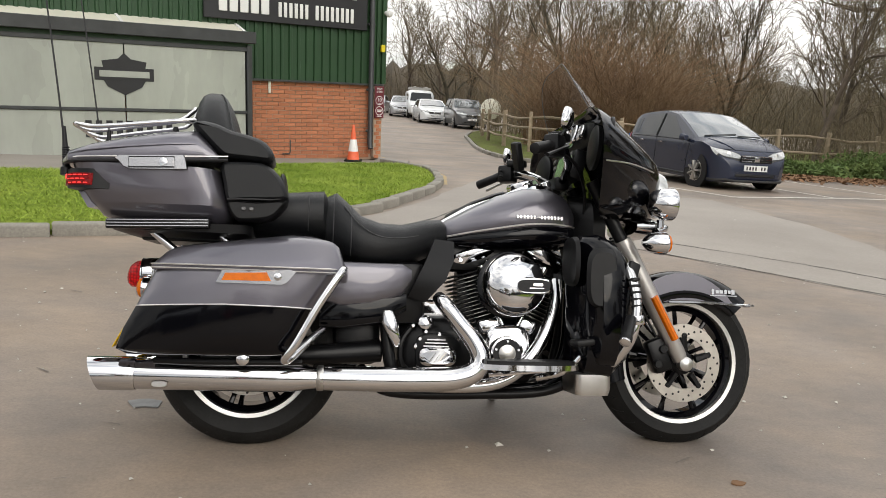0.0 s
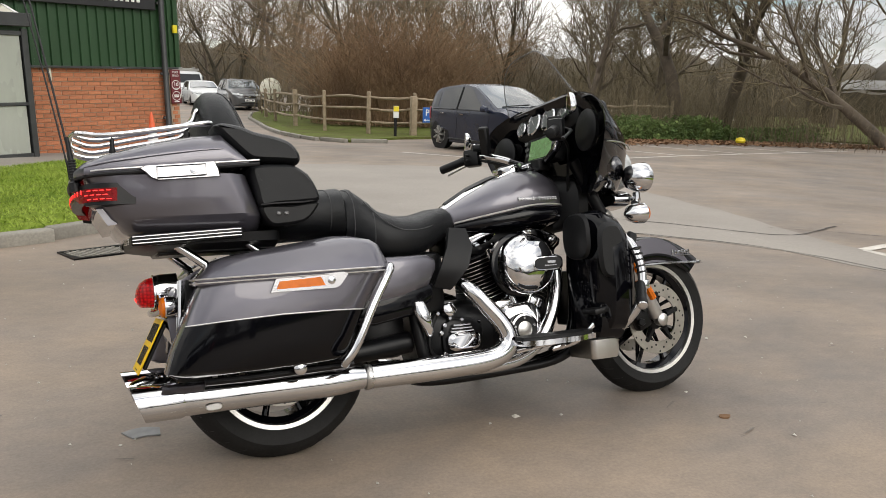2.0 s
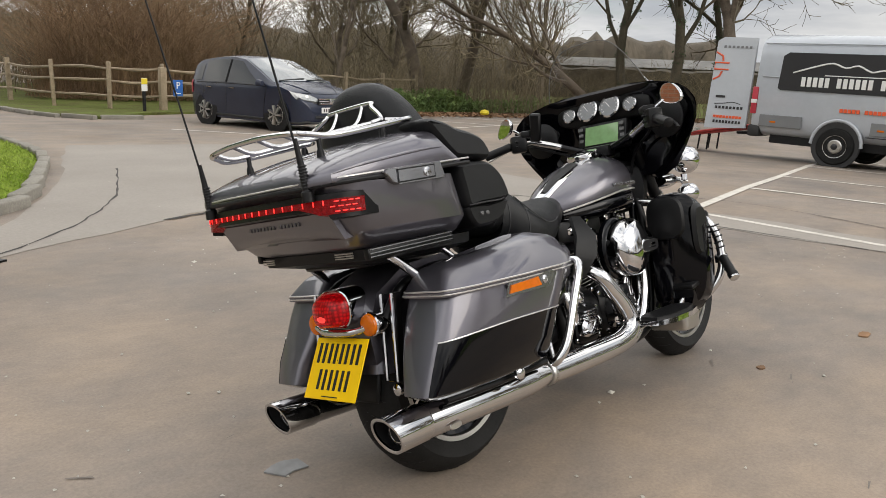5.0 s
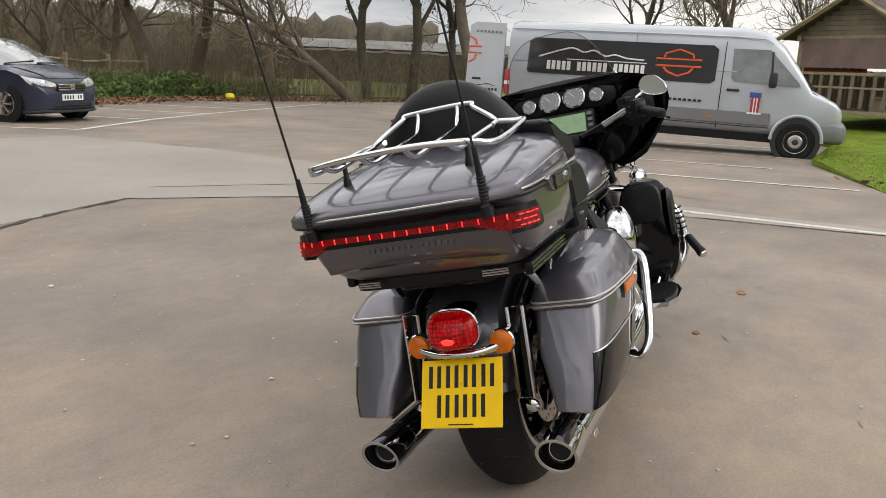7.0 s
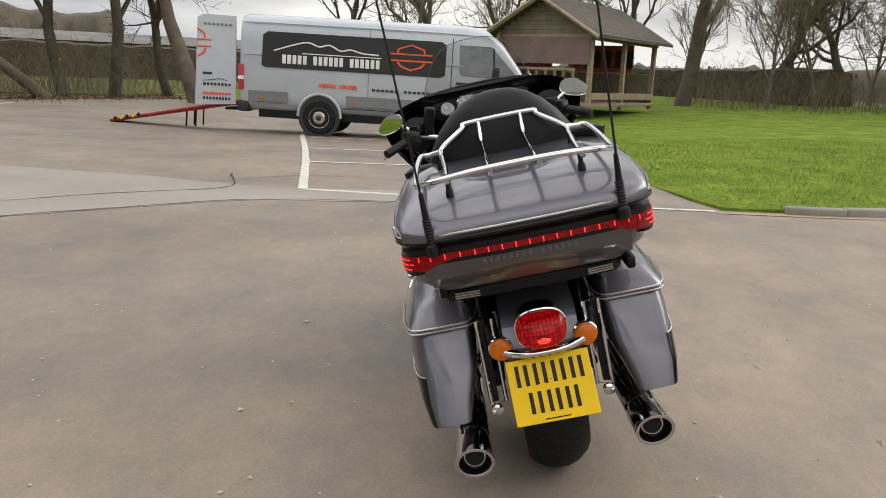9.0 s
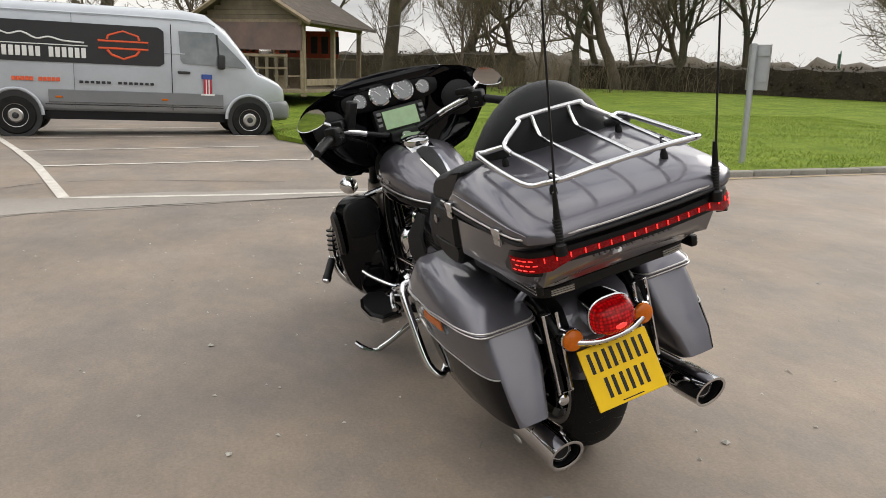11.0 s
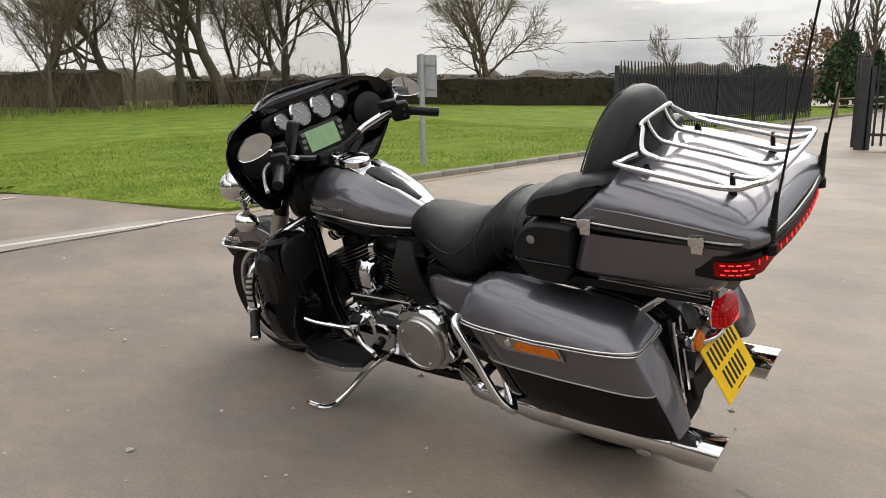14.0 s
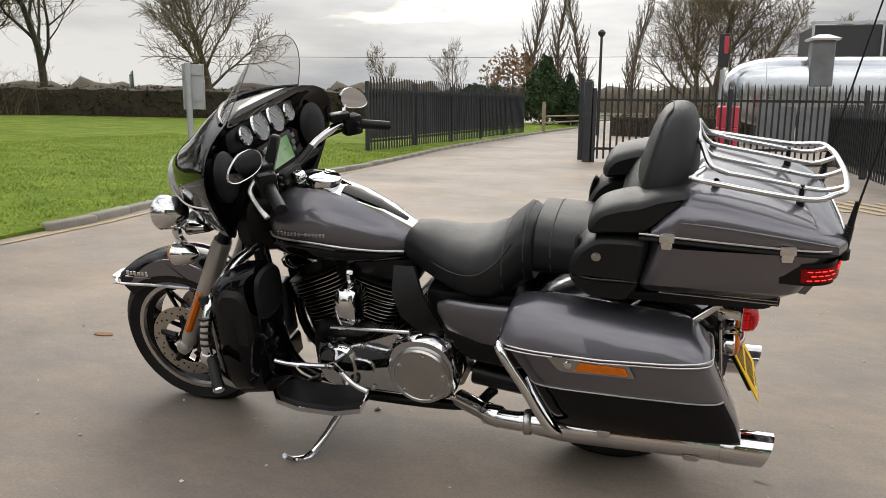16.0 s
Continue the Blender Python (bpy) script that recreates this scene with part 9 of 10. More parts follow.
# hut with a gable towards the yard
HM = pose(20.4, -2.12, 0.40, 0, 0, -32)               # x along the porch side, y across the gable to the far corner
hut = thing("timber_hut", HM, "weathered open timber hut with a tiled roof and banners", "hut")
HW, HLN, HE, HR = 3.15, 4.7, 2.14, 3.10
for x in (0.0, 2.3, HLN):
    part("post", Geo().box((x, 0.0, HE / 2), (0.14, 0.14, HE + 0.1), 0.015), TREEWOOD, hut)
    part("post", Geo().box((x, HW, HE / 2), (0.14, 0.14, HE + 0.1), 0.015), TREEWOOD, hut)
part("eave_beam", Geo().box((2.35, 0.0, HE - 0.08), (5.1, 0.12, 0.16), 0.01), TREEWOOD, hut)
part("eave_beam", Geo().box((2.35, HW, HE - 0.08), (5.1, 0.12, 0.16), 0.01), TREEWOOD, hut)
part("eave_beam", Geo().box((0.0, HW / 2, HE - 0.08), (0.12, HW, 0.16), 0.01), TREEWOOD, hut)
k = 0
z = HE
while z < HR:
    half = (HW / 2 + 0.1) * (1 - (z - HE) / (HR - HE))
    part("gable_board", Geo().box((-0.05 - 0.004 * (k % 2), HW / 2, z + 0.06), (0.03, max(0.1, 2 * half), 0.125), 0.004), HUTWOOD, hut)
    z += 0.13
    k += 1
for s in (-1, 1):
    y0, y1 = HW / 2, HW / 2 + s * (HW / 2 + 0.45)
    g = Geo().loft([[(x, y0, HR + 0.10 + d) for d in (0, 0.06)] + [(x, y1, HE - 0.12 + d) for d in (0.06, 0.0)] for x in (-0.50, 5.2)])
    rf_ = part("roof", g, HUTROOF, hut, "brown tiled pitched roof")
    for r in range(8):
        t = (r + 0.5) / 8
        yy, zz = y0 + (y1 - y0) * t, HR + 0.16 + (HE - 0.22 - HR) * t
        part("tile_course", Geo().box((2.35, yy, zz + 0.012), (5.68, 0.29, 0.03), 0.004, Euler((s * -math.atan2(HR - HE + 0.22, HW / 2 + 0.45), 0, 0)).to_matrix()), HUTROOF, rf_)
    part("barge_board", Geo().tube([(-0.52, y0, HR + 0.10), (-0.52, y1, HE - 0.12)], 0.07, 4, 0), TREEWOOD, hut)
part("floor_deck", Geo().box((2.35, HW / 2, 0.10), (4.9, HW + 0.2, 0.10), 0.01), TREEWOOD, hut)
part("deck_edge", Geo().box((2.35, -0.06, 0.36), (4.6, 0.05, 0.20), 0.01), TREEWOOD, hut, "pale board along the deck")
for i in range(24):
    part("wall_board", Geo().box((0.15 + i * 0.19, HW - 0.02, 0.62), (0.16, 0.03, 0.95)), HUTWOOD, hut)
bn = part("gable_banner", Geo().box((-0.10, HW / 2 - 0.05, 1.66), (0.02, HW - 0.1, 0.78)), BANNER, hut, "faded grey and red cloth banner")
rb = part("porch_banner", Geo().box((1.6, HW - 0.12, 1.55), (3.1, 0.02, 0.85)), BANNERRED, hut, "orange-red banner with plain black bars")
for i in range(7):
    part("banner_bar", Geo().box((0.35 + i * 0.40, HW - 0.137, 1.55), (0.24, 0.010, 0.58), 0.01), SIGNBLACK, rb)
for i in range(16):
    part("end_board", Geo().box((4.58 + 0.004 * (i % 2), 0.14 + i * 0.193, 0.60), (0.03, 0.18, 0.92), 0.003), HUTWOOD, hut)
part("end_rail", Geo().box((4.57, HW / 2, 1.09), (0.07, HW - 0.16, 0.06), 0.008), TREEWOOD, hut)
eb = part("end_banner", Geo().box((4.50, HW / 2 + 0.30, 1.58), (0.02, HW - 0.75, 0.90)), BANNERRED, hut, "orange-red banner with plain black bars")
for i in range(6):
    part("banner_bar", Geo().box((4.484, 0.78 + i * 0.40, 1.56), (0.010, 0.26, 0.58), 0.01), SIGNBLACK, eb)
part("rail", Geo().box((0.0, HW / 2 + 0.25, 1.12), (0.06, HW - 0.5, 0.08), 0.01), TREEWOOD, hut)
part("rail", Geo().box((0.0, HW / 2 + 0.25, 0.75), (0.05, HW - 0.5, 0.06), 0.01), TREEWOOD, hut)
for i in range(9):
    part("baluster", Geo().box((0.0, 0.55 + i * 0.31, 0.66), (0.03, 0.10, 0.90)), HUTWOOD, hut)
part("bench", Geo().box((0.9, 0.9, 0.52), (1.2, 0.4, 0.06), 0.01).box((0.4, 0.9, 0.33), (0.06, 0.36, 0.36)).box((1.4, 0.9, 0.33), (0.06, 0.36, 0.36)), TREEWOOD, hut)

# sign post on the lawn
sp = thing("road_sign", pose(5.72, -5.95, 0.13, 0, 0, -137), "grey sign seen from behind on a galvanised post", "sign")
part("pole", Geo().cyl((0, 0, -0.1), (0, 0, 1.52), 0.040, 14), GALV, sp)
part("sign_back", Geo().loft([rrect(-0.06, 0.20, 0.045, 0.065, 0.008, 0.92), rrect(-0.06, 0.20, 0.045, 0.065, 0.008, 1.50)]), GALV, sp)
part("sign_rim", Geo().tube([(-0.06, 0.05, 0.92), (0.20, 0.05, 0.92), (0.20, 0.05, 1.50), (-0.06, 0.05, 1.50)], 0.012, 6, 0, closed=True), STEEL, sp)
for z in (1.05, 1.38):
    part("sign_channel", Geo().box((0.07, 0.035, z), (0.24, 0.03, 0.04)), GALV, sp)

# palisade fence beside the road out, and the gate
pale_me = Geo().loft([[(a, b, 0.08) for a, b in ((-0.033, 0), (-0.02, 0.018), (0.02, 0.018), (0.033, 0), (0.02, 0.010), (-0.02, 0.010))], [(a, b, 1.55) for a, b in ((-0.033, 0), (-0.02, 0.018), (0.02, 0.018), (0.033, 0), (0.02, 0.010), (-0.02, 0.010))],
                      [(a * 0.2, b + 0.01, 1.72) for a, b in ((-0.033, 0), (-0.02, 0.018), (0.02, 0.018), (0.033, 0), (0.02, 0.010), (-0.02, 0.010))]]).mesh("paling", PALISADE, 30)


def palisade(name, a, b, label, gap=0.155, screen=False, scale=1.0, z=0.0, slim=1.0):
    f = thing(name, pose(a[0], a[1], z, 0, 0, math.degrees(math.atan2(b[1] - a[1], b[0] - a[0]))), label, "fence")
    L = math.dist(a, b)
    for k in range(int(L / gap)):
        o = new("paling", pale_me)
        o.parent = f
        o.matrix_basis = pose(0.08 + k * gap, 0, 0) @ Matrix.Diagonal((slim, 1, scale, 1))
    for zz in (0.30 * scale, 1.36 * scale):
        part("cross_rail", Geo().box((L / 2, 0.035, zz), (L, 0.035, 0.05)), PALISADE, f)
    for k in range(int(L / 2.7) + 1):
        part("post", Geo().box((min(L, k * 2.7), 0.06, 0.8 * scale), (0.07, 0.09, 1.62 * scale), 0.006), PALISADE, f)
    if screen:
        part("screen_netting", Geo().box((L / 2, 0.075, 0.90 * scale), (L, 0.012, 1.1 * scale)), MESHF, f, "dark netting tied behind the palings")
    return f


palisade("palisade_fence", (6.62, -13.05), (6.75, -26.5), "black steel palisade fence with dark netting", screen=True)
palisade("palisade_gate", (1.72, -13.3), (-7.5, -16.6), "black steel palisade gate across the entrance", scale=0.915, gap=0.128, slim=0.62)
gpost = solid("gate_post", Geo().box((0, 0, 0.80), (0.16, 0.16, 1.62), 0.012).box((0, 0, 1.62), (0.10, 0.10, 0.05)), PALISADE, "square black steel gate post", "post", m=pose(1.86, -13.35, 0))
gpost2 = solid("gate_post", Geo().box((0, 0, 0.85), (0.10, 0.10, 1.7), 0.012), PALISADE, "square black steel gate post", "post", m=pose(2.10, -13.9, 0))
palisade("palisade_fence", (-2.63, -14.3), (-3.2, -8.3), "low black steel palisade fence with dark netting", screen=True, scale=0.69)
rail_fence([(6.4, -28.0), (3.8, -40.0), (2.0, -41.0)], "low timber rail at the far bend", rails=(0.35, 0.6))
sheet("grass_edge", [(1.2, -13.2), (-6.8, -16.4), (-6.0, -15.5), (1.6, -12.75)], 0.03, TURF, "thin strip of grass below the gate", "verge")

# silver trailer and black structure behind the gate
tr = thing("trailer", pose(-4.3, -24.0, 0, 0, 0, 8), "polished aluminium trailer with a rounded end", "trailer")
part("shell", Geo().loft([sring(x, 0, 1.55, 1.15 * w, 1.05 * w, 3.2, 32) for x, w in ((4.0, 0.15), (3.9, 0.52), (3.6, 0.78), (3.1, 0.93), (2.4, 1.0), (-5.0, 1.0), (-5.2, 0.9))]), ALUM, tr)
VENTGREY = mat("weathered_grey_sheet", (0.13, 0.135, 0.14), 0.55, 0.2, var=0.2, scale=2)
for k, x in enumerate((2.55, 1.45, 0.35, -0.75, -1.85, -2.95, -4.05)):
    part("skirt_panel", Geo().box((x, 1.10, 0.72 + 0.04 * (k % 2)), (1.07, 0.05, 1.25), 0.012), VENTGREY, tr, "grey panel along the trailer's side")
for x in (2.9, 1.2, -0.6, -2.4):
    part("shell_seam", Geo().tube([(x, y * (0.95 if x > 2.5 else 1.004), 1.55 + (z - 1.55) * (0.95 if x > 2.5 else 1.004)) for _, y, z in sring(x, 0, 1.55, 1.15, 1.05, 3.2, 28)], 0.012, 5, 0, closed=True), STEEL, tr)
part("roof_vent", Geo().box((1.45, 0.93, 2.38), (0.62, 0.52, 1.34), 0.02), VENTGREY, tr, "grey square roof vent")
part("vent_cap", Geo().loft([rrect(1.07, 1.83, 0.55, 1.31, 0.03, 3.00), rrect(1.03, 1.87, 0.51, 1.35, 0.03, 3.05), rrect(1.30, 1.60, 0.78, 1.08, 0.03, 3.17)]), WHITE, tr)
part("wheel", Geo().lathe([(0.2, -0.1), (0.33, -0.1), (0.33, 0.1), (0.2, 0.1)], (0.0, 1.05, 0.33), (0, 1, 0), 24), RUBBER, tr)
part("wheel", Geo().lathe([(0.2, -0.1), (0.33, -0.1), (0.33, 0.1), (0.2, 0.1)], (-0.8, 1.05, 0.33), (0, 1, 0), 24), RUBBER, tr)
st = thing("black_container", pose(-7.45, -31.5, 0, 0, 0, 6), "tall black container with a light metal frame", "container")
part("box", Geo().box((0, 0, 3.3), (9.0, 3.0, 1.5), 0.05), SIGNBLACK, st)
part("frame", Geo().box((0, 1.55, 4.12), (9.2, 0.06, 0.10)).box((0, 1.55, 2.6), (9.2, 0.06, 0.08)), GALV, st)
for x in (-3.0, 0, 2.2, 4.5):
    part("frame_post", Geo().box((x, 1.55, 2.05), (0.08, 0.06, 4.1)), GALV, st)
rdt = solid("red_drum", Geo().lathe([(0.36, 0), (0.40, 0.03), (0.40, 0.5), (0.38, 0.52), (0.40, 0.54), (0.40, 1.0), (0.34, 1.04)], (0, 0, 0), (0, 0, 1), 20), REDVINYL, "red round drum standing behind the gate", "drum", m=pose(-0.66, -19.8, 0) @ Matrix.Diagonal((0.75, 0.75, 1.1, 1)))
tl_ = thing("signal_post", pose(-0.35, -22.5, 0), "slim post with a black and red sign head", "post")
part("pole", Geo().cyl((0, 0, 0), (0, 0, 2.2), 0.07, 10), GALV, tl_)
part("sign_head", Geo().box((0, 0.1, 2.75), (0.30, 0.06, 0.95), 0.02), SIGNBLACK, tl_)
part("sign_panel", Geo().box((-0.06, 0.14, 2.90), (0.12, 0.03, 0.5), 0.01), REDVINYL, tl_)
lp = thing("street_lamp", pose(4.08, -27.0, 0), "slim black lamp post with a round head", "lamp")
part("pole", Geo().tube([(0, 0, 0), (0, 0, 3.6)], (0.07, 0.045), 10, 0), PALISADE, lp)
part("lamp_head", Geo().lathe([(0.05, 0), (0.13, 0.08), (0.14, 0.18), (0.05, 0.26)], (0, 0, 3.58), (0, 0, 1), 14), PALISADE, lp)
gsn = thing("road_sign", pose(29.2, -30.4, 0, 0, 0, -45), "green road sign with a white mark beyond the hedge", "sign")
part("sign_face", Geo().box((0, 0, 2.0), (2.2, 0.05, 1.3), 0.03), SIGNGREEN, gsn)
part("sign_stroke", Geo().box((-0.5, -0.04, 1.75), (0.9, 0.02, 0.16), 0, Euler((0, 0.5, 0)).to_matrix()), WHITE, gsn)
for x in (-0.7, 0.7):
    part("pole", Geo().cyl((x, 0.06, 0), (x, 0.06, 2.5), 0.06, 8), GALV, gsn)
shed = thing("farm_shed", pose(62, 34, 1.2, 0, 0, -64), "long low grey corrugated shed beyond the field", "shed")
SHEDROOF = mat("weathered_sheet_roof", (0.13, 0.125, 0.115), 0.85, var=0.3, scale=0.6)
SHEDWALL = mat("weathered_shed_boards", (0.10, 0.085, 0.07), 0.9, var=0.35, scale=0.8)
part("wall", Geo().box((0, 0, 0.2), (30, 8, 2.6)), SHEDWALL, shed)
part("roof", Geo().prism([(-4.4, 1.45), (0, 2.3), (4.4, 1.45)], "x", -15.4, 15.4), SHEDROOF, shed)
wire = solid("overhead_wire", Geo().tube([(30, -32, 3.5), (8, -45, 3.9), (-20, -55, 4.6)], 0.012, 4, 6), INK, "thin overhead wire crossing behind the hedge", "wire")


# ---- trees ----
def grow(seed, height, trunk_r, spread, lean=0.0, fork=0.35, kids=(8, 6, 5, 4), up=0.10, rough=0.16, reach=0.52, thin=0.014):
    """A bare tree: a tapered trunk with limbs, and a crown of fine twigs."""
    rnd = random.Random(seed)
    wood, twigs = Geo(), Geo()

    def limb(p, d, length, r, lev):
        n = (8, 6, 4, 3, 2)[lev]
        pts, rad, q, dd = [p.copy()], [r], p.copy(), d.copy()
        lift = 0.0 if lev == 0 else up
        for i in range(n):
            dd = (dd + Vector((rnd.gauss(0, rough), rnd.gauss(0, rough), rnd.gauss(0, rough) + lift)) * (0.7 if lev == 0 else 1.0)).normalized()
            q = q + dd * length / n
            pts.append(q.copy())
            rad.append(max(thin * 0.55, r * (1 - 0.78 * (i + 1) / n)))
        (wood if lev < 2 else twigs).tube(pts, tuple(rad), (8, 5, 4, 3, 3)[lev], 0)
        if lev == 4:
            return
        m, turn = kids[lev], rnd.uniform(0, 6.283)
        for k in range(m):
            lo = fork if lev == 0 else 0.16
            t = lo + (1 - lo) * (k + 0.25 + rnd.random() * 0.7) / m
            i = min(n - 1, int(t * n))
            s = pts[i].lerp(pts[i + 1], t * n - i)
            axis = (pts[i + 1] - pts[i]).normalized()
            side_ = axis.orthogonal().normalized()
            side_.rotate(Matrix.Rotation(turn + k * 2.4 + rnd.gauss(0, 0.5), 3, axis))
            ang = spread * rnd.uniform(0.7, 1.25) * (1.2 - 0.45 * t)
            rr = max(thin, (rad[i] + rad[i + 1]) / 2 * rnd.uniform(0.45, 0.68))
            limb(s, axis * math.cos(ang) + side_ * math.sin(ang), length * reach * rnd.uniform(0.8, 1.2) * (1.25 - 0.6 * t), rr, lev + 1)

    limb(Vector((0, 0, -0.15)), Vector((lean, 0, 1)).normalized(), height * 0.78, trunk_r, 0)
    return wood, twigs


def tree(seed, label, bark, twig_mat, ivy=0, **kw):
    w, t = grow(seed, **kw)
    tr_ = thing("tree", pose(0, -400, 0), label, "tree")
    part("trunk", w, bark, tr_, "", 60, fix=False)
    part("crown", t, twig_mat, tr_, "fine bare winter twigs", 0, fix=False)
    if ivy:                                     # leaves clinging to the trunk
        rnd, g, near = random.Random(seed), Geo(), [p for p in w.v if p[2] < kw["height"] * 0.5]
        for i in range(ivy):
            p, s = Vector(rnd.choice(near)), rnd.uniform(0.03, 0.06)
            p += Vector((rnd.gauss(0, 0.045), rnd.gauss(0, 0.045), rnd.gauss(0, 0.12)))
            d, e = (Vector((rnd.gauss(0, 1), rnd.gauss(0, 1), rnd.gauss(0, 1))).normalized() * s for _ in range(2))
            o = len(g.v)
            g.v += [tuple(p - d), tuple(p + e * 0.6), tuple(p + d), tuple(p - e * 0.6)]
            g.f.append((o, o + 1, o + 2, o + 3))
        part("ivy", g, EVERGREEN, tr_, "dark green ivy leaves on the trunk", 0, fix=False)
    return tr_


OAK = tree(3, "spreading bare oak with grey-brown bark", BARK, TWIG, height=10.5, trunk_r=0.28, spread=0.92, kids=(9, 8, 6, 4), fork=0.32, rough=0.20, reach=0.54, up=0.06)
OAK2 = tree(8, "spreading bare oak with grey-brown bark", BARK, TWIG, height=10.0, trunk_r=0.32, spread=0.85, kids=(10, 8, 6, 4), fork=0.34, rough=0.19, reach=0.54, up=0.07)
IVYT = tree(14, "bare tree with a dark ivied trunk", IVY, TWIG, ivy=1100, height=11.0, trunk_r=0.20, spread=0.62, kids=(10, 8, 6, 4), fork=0.24, lean=0.12, rough=0.16, reach=0.56)
SLIM = tree(23, "slender bare tree with upright branches", BARK, TWIG, height=9.0, trunk_r=0.14, spread=0.55, kids=(10, 7, 5, 4), fork=0.20, reach=0.50)
ROUND = tree(31, "rounded bare tree with fine dense twigs", BARK, TWIG, height=8.0, trunk_r=0.20, spread=0.74, kids=(14, 9, 7, 5), fork=0.14, rough=0.10, up=0.05, reach=0.54)
POPLAR = tree(37, "tall narrow bare poplar", BARK, TWIG, height=16, trunk_r=0.22, spread=0.62, kids=(44, 9, 6, 3), fork=0.14, rough=0.08, up=0.16, reach=0.23, thin=0.020)
LEANER = tree(45, "leaning bare tree with low sprawling branches", BARK, TWIG, height=9.0, trunk_r=0.19, spread=0.75, kids=(11, 8, 5, 4), fork=0.20, lean=1.25, rough=0.13, reach=0.46)
WOOD_A = tree(52, "bare brown tree deep in the wood", BARK, TWIG, height=10.0, trunk_r=0.24, spread=0.75, kids=(10, 6, 5, 3), fork=0.18, rough=0.18, reach=0.55, thin=0.016)
WOOD_B = tree(58, "bare brown tree deep in the wood", IVY, TWIG, height=9.0, trunk_r=0.20, spread=0.65, kids=(10, 6, 5, 3), fork=0.14, rough=0.16, reach=0.56, thin=0.016)


def plant(proto, x, y, z, turn, scale=1.0):
    return copy_thing(proto, pose(x, y, z, 0, 0, turn) @ Matrix.Scale(scale, 4))


used = []
for proto, x, y, z, turn, sc in (
        (LEANER, 19.6, 14.1, 0.1, 123, 1.0), (IVYT, 20.9, 14.4, 0.2, 40, 1.0), (IVYT, 21.7, 13.1, 0.15, 200, 1.05), (OAK2, 21.9, 10.4, 0.1, 10, 0.95), (IVYT, 24.0, 12.3, 0.2, 120, 0.9), (OAK, 17.7, 21.6, 0.2, 80, 1.05), (OAK2, 19.6, 21.5, 0.2, 200, 0.95), (SLIM, 13.2, 21.0, 0.15, 60, 0.85),
        (OAK, 30.0, -6.85, 0.25, 150, 1.2), (IVYT, 33.5, -5.6, 0.3, 40, 0.95), (SLIM, 29, -10, 0.4, 20, 0.8), (SLIM, 30.5, -12.5, 0.4, 90, 0.85), (IVYT, 29.4, -15.6, 0.3, 300, 1.0), (OAK2, 30.2, -18.3, 0.3, 30, 1.0), (IVYT, 28.8, -20.4, 0.3, 160, 0.95), (IVYT, 28.2, -24.2, 0.3, 75, 1.0), (ROUND, 22.0, -27.6, 0.3, 10, 1.0),
        (SLIM, 33, -21, 0.4, 150, 1.0), (IVYT, 34, -24, 0.4, 220, 0.9), (POPLAR, 17.4, -66, 0, 0, 0.92), (POPLAR, 14.7, -66, 0, 90, 1.0), (POPLAR, 12.7, -67, 0, 200, 0.95), (POPLAR, 7.3, -58, 0, 40, 0.78), (ROUND, 0.8, -46, 0, 100, 1.30), (ROUND, 1.9, -48, 0, 250, 1.15), (SLIM, -1.2, -49, 0, 250, 1.1), (ROUND, -6.5, -56, 0, 200, 0.85), (SLIM, 20, -55, 0, 0, 0.8), (SLIM, 23, -50, 0, 70, 0.7),
        (SLIM, 27, 4, 0.3, 30, 0.9), (SLIM, 29, 0, 0.3, 130, 0.9), (OAK2, 33, 3, 0.3, 60, 0.95), (IVYT, 31, 7, 0.3, 10, 0.9), (SLIM, 36, -3, 0.3, 200, 0.9), (OAK, 40, 1, 0.3, 250, 0.9)):
    if proto not in used:
        proto.matrix_basis = pose(x, y, z, 0, 0, turn) @ Matrix.Scale(sc, 4)
        used.append(proto)
    else:
        plant(proto, x, y, z, turn, sc)
rnd = random.Random(67)
for i in range(8):                                   # a loose belt of slim trees beyond the lawn
    t = (i + rnd.random() * 0.8) / 8
    plant((SLIM, OAK2)[i % 2], 32.0 + 4.0 * rnd.random() + 3.0 * math.sin(t * 3.1), -8.0 - 18.5 * t, 0.3, rnd.uniform(0, 360), rnd.uniform(0.8, 1.05))
rnd = random.Random(61)
kinds = (WOOD_A, WOOD_B)
placed = 0
used_wood = []
while placed < 30:                                   # the wood behind the rail fence
    x, y = rnd.uniform(-14, 40), rnd.uniform(24, 66)
    if x < 6.5 and y < 62:
        continue
    if x > 22 and y < 30 and x - 22 > (y - 18):
        continue
    kind_, at = kinds[placed % 2], (x, y, 0.15 + max(0, (y - 38) * 0.018), rnd.uniform(0, 360), rnd.uniform(0.75, 1.15))
    if kind_ in used_wood:
        plant(kind_, *at)
    else:
        kind_.matrix_basis = pose(*at[:3], 0, 0, at[3]) @ Matrix.Scale(at[4], 4)
        used_wood.append(kind_)
    placed += 1


for x, y, turn, sc in ((6.6, 46, 20, 1.15), (5.2, 52, 140, 1.1), (8.4, 50, 250, 1.2), (4.6, 58, 60, 1.1), (7.5, 58, 190, 1.2)):
    plant(WOOD_A if sc > 1.12 else WOOD_B, x, y, 0.35, turn, sc)


